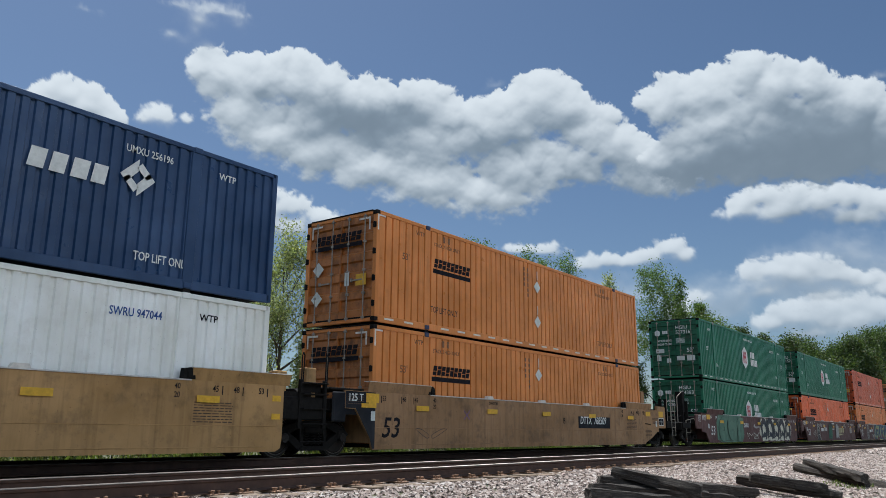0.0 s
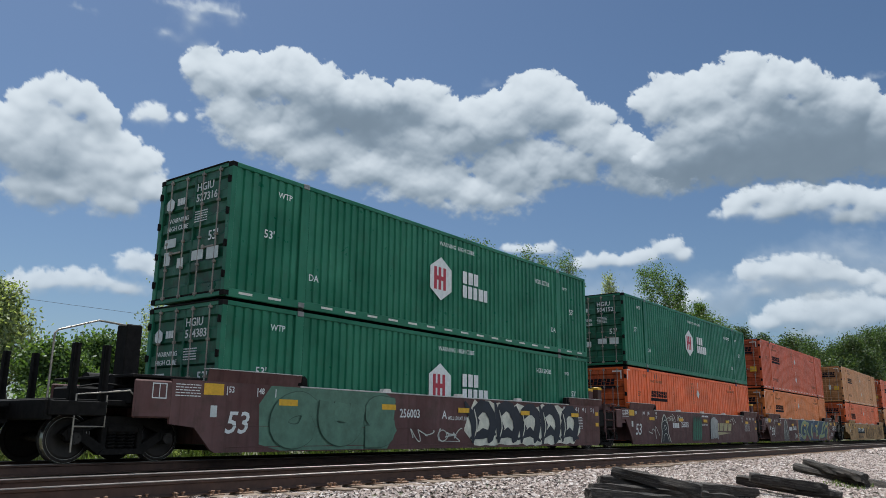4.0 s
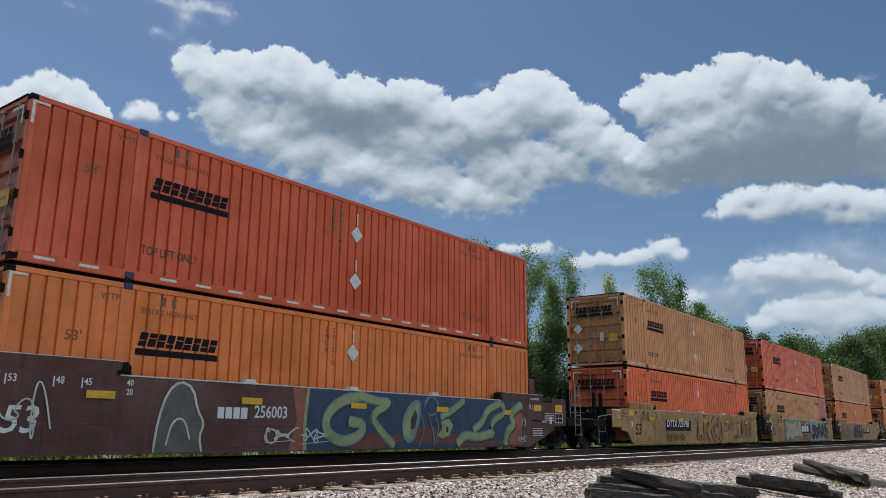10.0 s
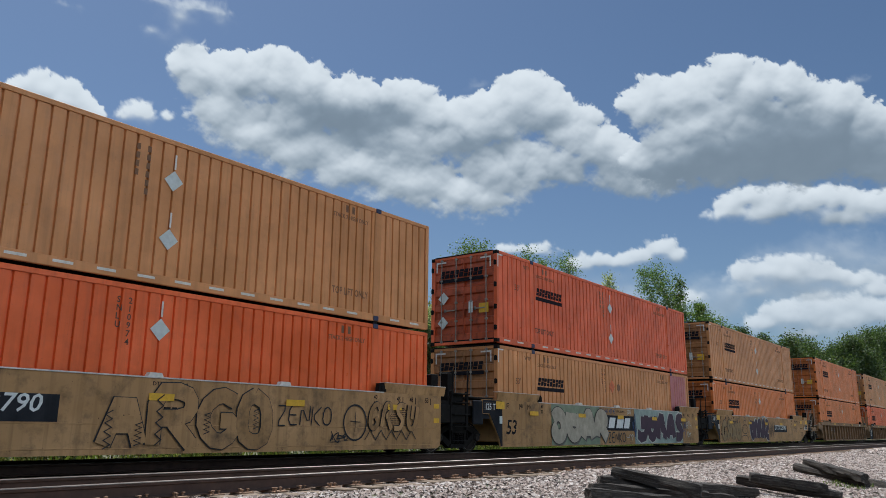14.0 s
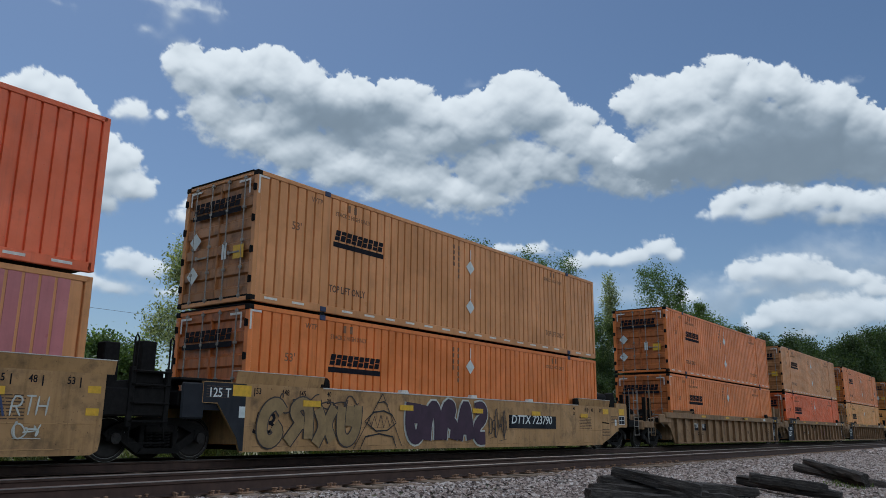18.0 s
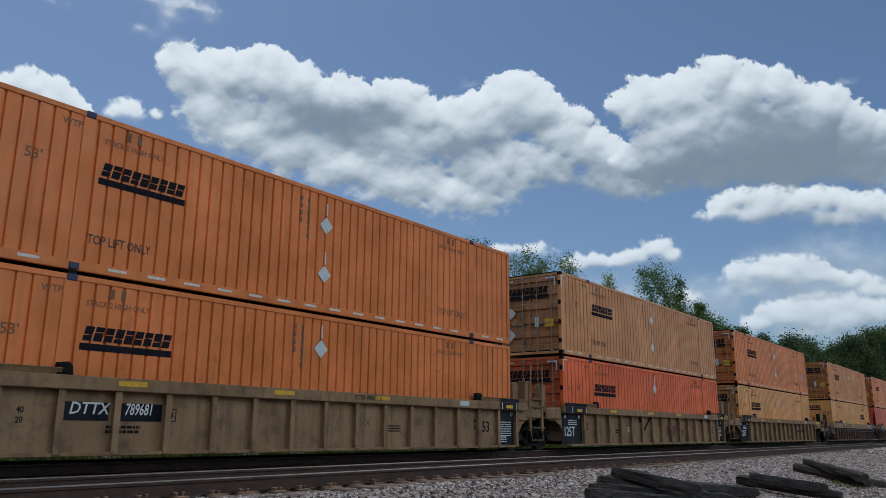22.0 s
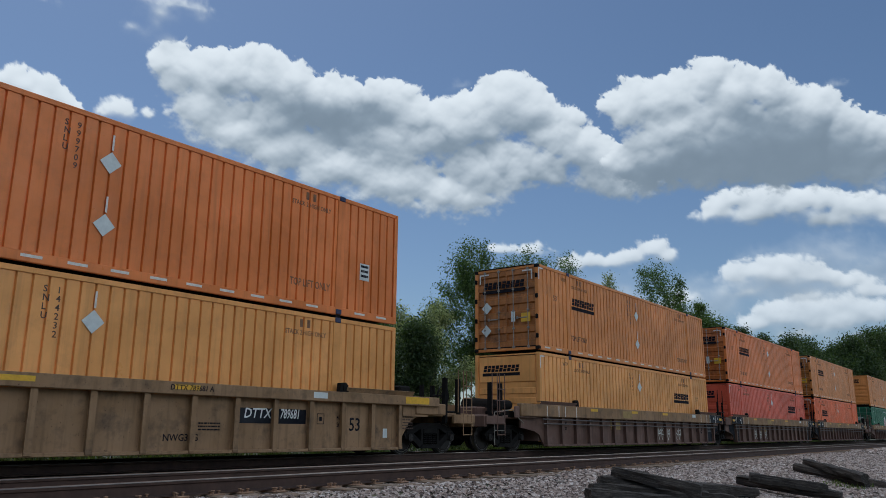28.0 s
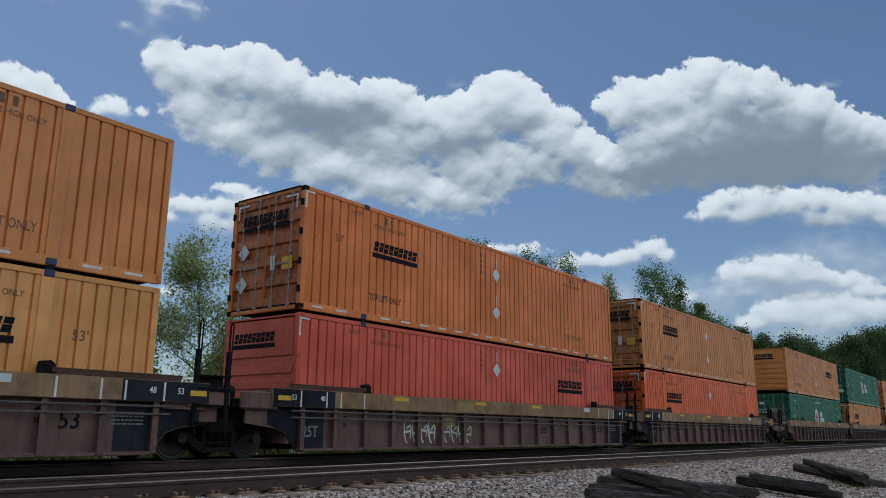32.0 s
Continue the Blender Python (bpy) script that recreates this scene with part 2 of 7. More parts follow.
def soil_material():
    m, t, b = nodes_of("gravel_and_soil")
    v, rnd = coords(t)
    vo = node(t, "ShaderNodeTexVoronoi", Scale=18.0)
    t.links.new(v, vo.inputs["Vector"])
    stone = ramp(t, vo.outputs["Color"], [(0.0, (0.07, 0.055, 0.05)), (0.5, (0.20, 0.165, 0.148)), (1.0, (0.36, 0.31, 0.285))])
    earth = ramp(t, noise_tex(t, v, 1.5, 7, 0.7), [(0.35, (0.07, 0.06, 0.04)), (0.7, (0.11, 0.12, 0.05))])
    sep = t.nodes.new("ShaderNodeSeparateXYZ")
    t.links.new(v, sep.inputs[0])
    g = node(t, "ShaderNodeMath")
    g.operation = "ADD"
    t.links.new(sep.outputs[1], g.inputs[0])
    t.links.new(noise_tex(t, v, 0.8, 4), g.inputs[1])
    # stones on the camera's side and between the tracks, earth and weeds behind
    mr = node(t, "ShaderNodeMapRange")
    t.links.new(g.outputs[0], mr.inputs[0])
    mr.inputs[1].default_value, mr.inputs[2].default_value = 3.0, 4.2
    t.links.new(mix(t, "MIX", mr.outputs[0], stone, earth), b.inputs["Base Color"])
    b.inputs["Roughness"].default_value = 0.95
    bump(t, b, vo.outputs["Distance"], 0.8, 0.05)
    return m


def ground_height(x, y):
    h = 0.0
    if y > -6.5:
        h = -0.255 if y < 2.6 else -0.24 - min((y - 2.6) * 0.3, 0.55)
    elif y > -10.0:
        h = -0.255 - (-6.5 - y) * 0.18
    else:
        h = -0.87
    return h + 0.05 * noise.noise((x * 0.35, y * 0.35, 3.0))


def ground():
    s = Shape()
    xs = [-3000, -600, -120, -40] + [-20 + 1.0 * i for i in range(141)] + [160, 220, 340, 600, 1200, 3000]
    ys = [-3000, -500, -90, -40, -25] + [-18 + 0.5 * i for i in range(70)] + [20, 30, 60, 140, 500, 1500, 3000]
    s.v = [(x, y, ground_height(x, y)) for x in xs for y in ys]
    k = len(ys)
    s.f = [(i * k + j, (i + 1) * k + j, (i + 1) * k + j + 1, i * k + j + 1) for i in range(len(xs) - 1) for j in range(k - 1)]
    tagged(new("ground", s.mesh("ground", soil_material(), True)), "gravel ballast and weedy earth beside the tracks", "ground", kind="structure")


ground()


def stones(x0, x1, y0, y1, per_metre, size, name, seed):
    """Crushed stone: many small uneven lumps lying on the ground."""
    r = np.random.RandomState(seed)
    n = int((x1 - x0) * (y1 - y0) * per_metre)
    base = np.array([(1, 1, 1), (1, -1, -1), (-1, 1, -1), (-1, -1, 1), (1.2, 0, -.2), (-1.2, .1, .2), (0, 1.2, .2), (.1, -1.2, 0), (0, .1, 1.1)], float)
    tri = [(0, 4, 8), (0, 8, 6), (0, 6, 4), (4, 1, 7), (4, 7, 8), (8, 7, 3), (3, 7, 5), (8, 3, 5), (8, 5, 6), (5, 2, 6), (6, 2, 4), (2, 1, 4)]
    px, py = r.uniform(x0, x1, n), r.uniform(y0, y1, n)
    pz = np.array([ground_height(a, b) for a, b in zip(px, py)])
    sc = size * r.uniform(0.45, 1.15, n)
    v = base[None] * r.uniform(0.6, 1.0, (n, 9, 3)) * sc[:, None, None] * np.array([0.62, 0.62, 0.5])
    a = r.uniform(0, 6.28, n)
    ca, sa = np.cos(a)[:, None], np.sin(a)[:, None]
    vx, vy = v[:, :, 0] * ca - v[:, :, 1] * sa, v[:, :, 0] * sa + v[:, :, 1] * ca
    v = np.stack([vx + px[:, None], vy + py[:, None], v[:, :, 2] + (pz + sc * 0.25)[:, None]], -1).reshape(-1, 3)
    f = (np.array(tri)[None] + (np.arange(n) * 9)[:, None, None]).reshape(-1, 3)
    me = bpy.data.meshes.new(name)
    me.from_pydata(v.tolist(), [], f.tolist())
    me.materials.append(BALLAST)
    return tagged(new(name, me), "loose grey crushed stone ballast beside the rails", "ballast", kind="stuff")


BALLAST = ballast_material()
stones(3, 22, -10.2, -6.28, 430, 0.056, "ballast", 1)
stones(22, 45, -10.2, -6.25, 210, 0.072, "ballast", 2)
stones(3, 45, -6.28, -5.7, 260, 0.05, "ballast", 9)
stones(45, 100, -9.0, -6.2, 60, 0.12, "ballast", 3)
stones(14, 50, -13.2, -10.2, 110, 0.07, "ballast", 4)

RAIL_SIDE = plain("rusty_rail", (0.062, 0.033, 0.024), 0.85, 0.0, 0.35, 5.0, 0.004)
RAIL_HEAD = plain("polished_rail_head", (0.24, 0.21, 0.19), 0.52, 1.0, 0.3, 3.0)
TIE_WOOD = plain("creosoted_tie", (0.19, 0.135, 0.095), 0.85, 0.0, 0.5, 5.0, 0.012)
PLATE_RUST = plain("rusty_plate", (0.26, 0.15, 0.09), 0.8, 0.0, 0.35, 9.0, 0.004)


def railway(name, centre, x0, x1, near):
    """Two rails on ties with plates and spikes."""
    track = tagged(new(name), "", "", kind="structure")
    track.matrix_basis = Matrix.Translation((0, centre, 0))
    rail = [(-0.07, -0.185), (0.07, -0.185), (0.07, -0.172), (0.012, -0.155), (0.010, -0.055), (0.034, -0.042), (0.036, -0.014),
            (-0.036, -0.014), (-0.034, -0.042), (-0.010, -0.055), (-0.012, -0.155), (-0.07, -0.172)]
    arc = [math.radians(q) for q in range(0, 91, 15)]
    head = [(-0.038, -0.016)] + [(-0.018 - 0.020 * math.cos(q), -0.012 + 0.012 * math.sin(q)) for q in arc] + [(0.018 + 0.020 * math.sin(q), -0.012 + 0.012 * math.cos(q)) for q in arc] + [(0.038, -0.016)]
    head = head[::-1]
    for y in (-0.752, 0.752):
        r = part("rail", shared("rail", RAIL_SIDE, lambda: Shape().along(rail, x0, x1)), track, (0, y, 0))
        part("rail_head", shared("rail_head", RAIL_HEAD, lambda: Shape().along(head, x0, x1), True), r, (0, 0, 0), "polished running surface")
    n = 0
    r = random.Random(5)
    x = x0 + 0.3
    shapes = [shared(("tie", i), TIE_WOOD, lambda: Shape().box(-0.115, 0.115, -1.28 - 0.04 * i, 1.28 + 0.03 * i, -0.37, -0.200 - 0.004 * i, 0.012)) for i in range(4)]
    plate = shared("tie_plate", PLATE_RUST, lambda: Shape().box(-0.10, 0.10, -0.19, 0.19, -0.204, -0.186, 0.004))
    spike = shared("spike", PLATE_RUST, lambda: Shape().box(-0.012, 0.012, -0.012, 0.012, -0.20, -0.158).box(-0.018, 0.018, -0.024, 0.02, -0.166, -0.148, 0.004))
    anchor = shared("rail_anchor", PLATE_RUST, lambda: Shape().box(-0.014, 0.014, -0.09, 0.09, -0.20, -0.175, 0.004))
    while x < (70 if near else 26) and x < x1:
        tie = part("tie", shapes[n % 4], track, (x + r.uniform(-0.03, 0.03), r.uniform(-0.06, 0.06), r.uniform(-0.012, 0.008)), turn=pose(0, 0, 0, 0, 0, r.uniform(-1.5, 1.5)))
        if near:
            p = part("tie_plate", plate, tie, (0, -0.752, 0))
            for dx, dy in ((-0.06, -0.10), (0.06, -0.10), (0.05, 0.10), (-0.07, -0.16)):
                if x < 22:
                    part("spike", spike, tie, (dx, -0.752 + dy, r.uniform(0, 0.018)))
            if x < 16:
                part("rail_anchor", anchor, tie, (0.14, -0.752, 0))
        x += 0.50
        n += 1


railway("track_near", -5.12, -6.0, 320.0, True)
railway("track_far", 0.0, -6.0, 320.0, False)


def tie_pile():
    """Worn-out ties dumped on the ballast."""
    m, t, b = nodes_of("weathered_tie_wood")
    v, rnd = coords(t, (0.6, 9.0, 9.0))
    vf, _ = coords(t)
    g = noise_tex(t, v, 3.0, 7, 0.7)
    c = ramp(t, g, [(0.3, (0.012, 0.010, 0.009)), (0.52, (0.045, 0.036, 0.030)), (0.72, (0.14, 0.12, 0.105))])
    c = mix(t, "MULTIPLY", 0.6, c, ramp(t, noise_tex(t, vf, 2.0, 4), [(0.3, 0.35), (0.7, 1.1)]))
    t.links.new(c, b.inputs["Base Color"])
    b.inputs["Roughness"].default_value = 0.9
    bump(t, b, g, 1.0, 0.03)
    r = random.Random(8)
    spots = TIE_SPOTS
    for i, (x, y, z, rx, ry, rz, length) in enumerate(spots):
        s = Shape()
        bm = bmesh.new()
        n, w, h = 16, 0.25, 0.21
        ring = []
        for k in range(n + 1):
            u = -length / 2 + length * k / n
            taper = 0.86 if k in (0, n) else 1.0
            row = []
            for a, c2 in ((-1, -1), (-0.3, -1), (0.4, -1), (1, -1), (1, 0), (1, 1), (0.35, 1), (-0.4, 1), (-1, 1), (-1, 0)):
                q = noise.noise((u * 1.7 + i * 9, a * 2.3, c2 * 2.1)) * 0.05 + noise.noise((u * 6 + i * 3, a * 5, c2 * 5)) * 0.02
                ch = 0.9 if abs(a) == 1 and abs(c2) == 1 else 1.0
                row.append(bm.verts.new((u + (noise.noise((a * 3, c2 * 3, i)) * 0.07 if k in (0, n) else 0), a * w / 2 * taper * ch + q, c2 * h / 2 * taper * ch + q * 0.8)))
            ring.append(row)
        for k in range(n):
            for j in range(10):
                bm.faces.new((ring[k][j], ring[k + 1][j], ring[k + 1][(j + 1) % 10], ring[k][(j + 1) % 10]))
        bm.faces.new(ring[0])
        bm.faces.new(ring[n][::-1])
        bmesh.ops.recalc_face_normals(bm, faces=bm.faces)
        me = bpy.data.meshes.new("railway_tie")
        bm.to_mesh(me)
        bm.free()
        me.materials.append(m)
        ob = new("railway_tie", me)
        ob.matrix_basis = pose(x, y, z, rx, ry, rz)
        tagged(ob, "dark weathered split wooden railway tie dumped on ballast", "railway tie", "discarded ties in a heap")


TIE_SPOTS = [(13.99, -8.55, -0.25, -5, 10.0, -78.3, 1.6),
             (14.28, -8.36, -0.4, 2, 7.7, -48.5, 2.04),
             (14.3, -8.56, -0.5, -2, 5.0, -29.2, 3.2),
             (16.66, -8.72, -0.52, 5, 4.7, -26.9, 2.28),
             (19.2, -9.5, -0.58, 1, 7.4, -88.8, 2.2),
             (18.91, -9.59, -0.46, -3, 7.6, -64.5, 1.6),
             (25.41, -9.13, -0.55, 4, 7.4, -126.6, 2.76),
             (25.13, -9.3, -0.38, 0, 6.1, -137.0, 2.84),
             (25.31, -10.49, -0.77, -4, 0.6, -154.6, 3.2),
             (12.94, -8.58, -0.49, 3, 5.3, -30.9, 1.83)]
tie_pile()


# ---------------------------------------------------------------- the containers
LENGTH, HALF, TALL = 16.15, 1.295, 2.896


def corrugated(period, groove, depth):
    """A pressed side wall: wide pans and narrow grooves, closed behind."""
    def make():
        s = Shape()
        n = int((LENGTH - 0.24) / period)
        step = (LENGTH - 0.24) / n
        x, front = 0.12, []
        for i in range(n):
            lip = 0.012 if groove < 0.05 else 0.022
            front += [(x, 0), (x + step - groove - 2 * lip, 0), (x + step - groove - lip, depth), (x + step - lip, depth)]
            x += step
        front.append((LENGTH - 0.12, 0))
        k = len(front)
        z0, z1 = 0.15, TALL - 0.09
        s.v = [(a, d, z0) for a, d in front] + [(a, d, z1) for a, d in front]
        s.f = [(i, i + 1, k + i + 1, k + i) for i in range(k - 1)]
        s.quad((0.12, 0.06, z0), (0.12, 0.06, z1), (LENGTH - 0.12, 0.06, z1), (LENGTH - 0.12, 0.06, z0))
        return s
    return make


def door_leaf(w):
    """A steel door with pressed horizontal bands, facing -x; its y from 0 to w."""
    def make():
        s = Shape()
        zs = [0.10, 0.22]
        for i in range(5):
            z = 0.22 + i * 0.50
            zs += [z + 0.10, z + 0.14, z + 0.36, z + 0.40]
        zs += [TALL - 0.10]
        prof = []
        for j, z in enumerate(zs):
            inner = j >= 2 and (j - 2) % 4 in (1, 2) and j < len(zs) - 1
            prof.append((z, 0.055 if inner else 0.0))
        n = len(prof)
        s.v = [(d, 0.02, z) for z, d in prof] + [(d, w - 0.02, z) for z, d in prof]
        s.f = [(i, i + 1, n + i + 1, n + i) for i in range(n - 1)]
        s.quad((0.075, 0.0, 0.10), (0.075, 0.0, TALL - 0.1), (0.075, w, TALL - 0.1), (0.075, w, 0.10))
        for y0, y1 in ((0.0, 0.022), (w - 0.022, w)):
            s.box(-0.008, 0.06, y0, y1, 0.10, TALL - 0.10)
        return s
    return make


def front_sheet():
    return Shape().box(0.05, 0.09, -1.18, 1.18, 0.15, TALL - 0.09)


def front_rib(h):
    return lambda: Shape().box(0.015, 0.05, -1.12, 1.12, 0.0, h, 0.014)


def rods():
    s = Shape().tube((-0.035, 0, 0.06), (-0.035, 0, TALL - 0.06), 0.017)
    for z in (0.12, 0.75, 1.35, 2.1, TALL - 0.12):
        s.box(-0.055, 0.0, -0.045, 0.045, z - 0.03, z + 0.03, 0.006)
    return s


def handle():
    return Shape().box(-0.06, -0.04, 0.0, 0.42, 0.98, 1.02, 0.004).box(-0.06, 0.0, 0.36, 0.42, 0.96, 1.06, 0.006)


def hinge():
    return Shape().box(-0.02, 0.02, -0.05, 0.05, -0.07, 0.07, 0.008).tube((-0.02, 0, -0.08), (-0.02, 0, 0.08), 0.02)


def casting():
    s = Shape().box(-0.09, 0.09, -0.022, 0.10, -0.118, 0.0, 0.01)
    return s


def word_blocks(n, w, h, seed, slant=0.25):
    """A brand mark as plain slanted blocks, not letters."""
    r = random.Random(seed)
    out = []
    step = w / n
    sl = slant * h
    for i in range(n):
        a, b = i * step, i * step + step * r.uniform(0.70, 0.86)
        out.append([(a, 0), (b, 0), (b + sl, h), (a + sl, h)])
    return out


def mark_blocks(w, h, slant=0.22):
    """A worn brand mark as nine stout slanted blocks, each split by a slit: plain shapes, no letters."""
    out, step = [], w / 9
    for i, cut in enumerate((0.42, 0.62, 0.50, 0.34, 0.66, 0.46, 0.58, 0.38, 0.54)):
        a, b = i * step, i * step + step * 0.82
        for z0, z1 in ((0, h * (cut - 0.035)), (h * (cut + 0.035), h)):
            out.append([(x + slant * z, z) for x, z in ((a, z0), (b, z0), (b, z1), (a, z1))])
    return out


def freight_mark(w, h):
    def make():
        s = Shape()
        for k, o in enumerate(mark_blocks(w * 0.96, h * 0.60)):
            y = -0.003 - 0.0004 * (k % 4)
            s.prism([(x, z + h * 0.40) for x, z in o], y, 0.0)
        return s.prism(rect(-0.02 * w, w * 0.98, 0.0, h * 0.29), -0.003, 0.0)
    return make


def hexagon(r):
    return [(r * math.sin(i * math.pi / 3) * 0.92, r * math.cos(i * math.pi / 3)) for i in range(6)][::-1]


CONTAINERS = []


def patch_sheet():
    """The repainted end of a side: its ridges and its lift post."""
    s = Shape().box(LENGTH - 2.235, LENGTH - 1.985, -HALF - 0.008, -HALF - 0.003, 0.16, TALL - 0.10)
    x = LENGTH - 1.97
    while x < LENGTH - 0.35:
        s.box(x, x + 0.222, -HALF + 0.008, -HALF + 0.021, 0.17, TALL - 0.10, 0.004)
        x += 0.272
    return s


def container(at, color, style, upper, turned=False, number="", wording="", patch=None):
    label = {"freight": "weathered %s corrugated container with dark marks", "hub": "%s corrugated steel container with white lettering",
             "blue": "%s corrugated container with white lettering", "white": "%s corrugated container with blue lettering"}[style] % wording
    label += ", stacked on top" if upper else ", in a well car"
    c = thing("shipping_container", at, label, "container", "containers stacked on the train")
    CONTAINERS.append((c, at))
    narrow = style != "freight"
    ink = {"freight": INK_DARK, "hub": INK_WHITE, "blue": INK_WHITE, "white": INK_BLUE}[style]
    cast = CASTING_BLUE if style == "freight" else (STEEL_BARE if style == "hub" else color)
    wall_key, wall = ("wall_narrow", corrugated(0.235, 0.07, 0.044)) if narrow else ("wall_wide", corrugated(0.272, 0.030, 0.050))
    side = part("side_wall", shared(wall_key, color, wall), c, (0, -HALF + 0.022, 0))
    far = part("side_wall", shared(wall_key + "_far", color, lambda: Shape().box(0.1, LENGTH - 0.1, -0.02, 0.02, 0.1, TALL - 0.05)), c, (0, HALF - 0.05, 0))
    part("roof", shared("roof", color, lambda: Shape().box(0.02, LENGTH - 0.02, -HALF + 0.06, HALF - 0.02, TALL - 0.06, TALL - 0.02)), c)
    part("floor", shared("floor", STEEL_DARK, lambda: Shape().box(0.02, LENGTH - 0.02, -HALF + 0.06, HALF - 0.02, 0.06, 0.14)), c)
    part("top_rail", shared("top_rail", color, lambda: Shape().box(0.06, LENGTH - 0.06, -HALF, -HALF + 0.07, TALL - 0.10, TALL, 0.008)), c)
    low = part("bottom_rail", shared(("bottom_rail", upper), color, lambda: Shape().box(0.06, LENGTH - 0.06, -HALF, -HALF + 0.08, -0.015 if upper else 0.012, 0.165, 0.010)), c)
    for x in (0.0, LENGTH - 0.13):
        for y in (-HALF, HALF - 0.13):
            part("corner_post", shared("corner_post", color, lambda: Shape().box(0, 0.13, 0, 0.13, 0.0, TALL, 0.012)), c, (x, y, 0))
    for x in (2.11, LENGTH - 2.11):
        p = part("lift_post", shared("lift_post", color, lambda: Shape().box(-0.12, 0.12, -HALF - 0.004, -HALF + 0.05, 0.01, TALL, 0.008)), c, (x, 0, 0))
        part("casting", shared("casting", cast, casting), p, (0, -HALF - 0.004, TALL + 0.006), "dark corner casting" if style == "freight" else "steel corner casting")
        if upper:
            part("twist_lock", shared("twist_lock", STEEL_DARK, lambda: Shape().box(-0.08, 0.08, 0.0, 0.16, -0.092, 0.005, 0.012)), p, (0, -HALF, 0), "dark steel stacking lock")
        if style != "white":
            part("casting", shared("casting", cast, casting), p, (0, -HALF - 0.004, 0.118))
    if upper or style == "hub":
        for i in range(20):
            x = 0.55 + i * 0.79
            if abs(x - 2.11) > 0.4 and abs(x - LENGTH + 2.11) > 0.4 and upper and style != "blue" and number != "HGIU 504152":
                part("reflector", shared("dash", WHITE_TAPE, lambda: flat([rect(-0.18, 0.18, -0.025, 0.025)])), low, (x, -HALF - 0.001, 0.09))
    # the end that faces the way the train rolls
    if turned:
        wall = part("front_wall", shared("front_wall", color, front_sheet), c)
        part("upper_panel", shared("front_panel", color, front_rib(0.86)), wall, (0, 0, TALL - 0.96))
        for i in range(5):
            part("rib", shared("front_rib", color, front_rib(0.20)), wall, (0, 0, 0.22 + i * 0.33))
        if style == "freight":
            part("brand_mark", shared(("mark", 1.5, 0.36), INK_DARK, freight_mark(1.5, 0.36)), c, (0.012, 0.95, 2.15), turn=pose(0, 0, 0, 0, 0, -90))
    else:
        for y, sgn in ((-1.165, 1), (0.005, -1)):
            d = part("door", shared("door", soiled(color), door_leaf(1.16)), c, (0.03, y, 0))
            for ry in (0.28, 0.86):
                part("lock_rod", shared("rods", ROD, rods), d, (0, ry, 0))
            part("door_handle", shared("handle", ROD, handle), d, (0, 0.32, 0.1))
        for y in (-HALF + 0.06, HALF - 0.06):
            for z in (0.45, 1.1, 1.8, 2.5):
                part("hinge", shared("hinge", STEEL_DARK, hinge), c, (-0.012, y, z))
        part("header", shared("header", color, lambda: Shape().box(0.005, 0.09, -1.17, 1.17, TALL - 0.10, TALL, 0.01)), c)
        for y in (-HALF - 0.004, HALF - 0.146):
            for z in (0.0, TALL - 0.118):
                part("casting", shared("corner_casting", STEEL_DARK, lambda: Shape().box(-0.012, 0.13, 0, 0.15, 0.004, 0.122, 0.012)), c, (0, y, z), "dark steel corner casting")
        part("header_lip", shared("header_lip", STEEL_DARK, lambda: Shape().box(-0.016, 0.07, -1.14, 1.14, TALL - 0.012, TALL + 0.022, 0.006)), c, (0, 0, 0), "dark rubbed lip along the roof")
        part("sill", shared("door_sill", color, lambda: Shape().box(0.005, 0.09, -1.17, 1.17, 0.0, 0.095, 0.01)), c)
        if style == "freight":
            part("brand_mark", shared(("mark", 1.75, 0.40), INK_DARK, freight_mark(1.75, 0.40)), c, (-0.012, 0.92, 2.02), turn=pose(0, 0, 0, 0, 0, -90))
            if upper:
                for y, z in ((0.78, 1.52), (0.80, 0.72)):
                    part("placard", shared(("placard", 0.2), PLACARD, lambda: flat([diamond(0.21)])), c, (-0.012, y, z), turn=pose(0, 0, 0, 0, 0, -90))
                part("document_holder", shared("doc", PLACARD, lambda: flat([rect(0, 0.16, 0, 0.36)])), c, (-0.014, -0.22, 0.98), turn=pose(0, 0, 0, 0, 0, -90))
                part("notice", shared("notice_yellow", YELLOW_TAPE, lambda: flat([rect(0, 0.36, 0, 0.30)])), c, (-0.014, -0.62, 0.95), turn=pose(0, 0, 0, 0, 0, -90))
        if style == "hub":
            part("brand_mark", shared("hub_end", INK_WHITE, lambda: flat([hexagon(0.17)] + [[(x + 0.26, z - 0.05) for x, z in o] for o in word_blocks(3, 0.3, 0.16, 2, 0)])), c, (-0.012, 0.85, 2.25), turn=pose(0, 0, 0, 0, 0, -90))
            if number:
                for row, z in ((number.split()[0], 2.36), (number.split()[1], 2.12)):
                    part("lettering", lettering(row, 0.25, INK_WHITE), c, (-0.012, -0.10, z), turn=TO_END)
            part("lettering", lettering("53'", 0.30, INK_WHITE), c, (-0.012, -0.62, 1.18), turn=TO_END)
            part("lettering", lettering("WARNING", 0.15, INK_WHITE), c, (-0.012, 0.85, 1.78), turn=TO_END)
            part("lettering", lettering("HIGH CUBE", 0.15, INK_WHITE), c, (-0.012, 0.90, 1.60), turn=TO_END)
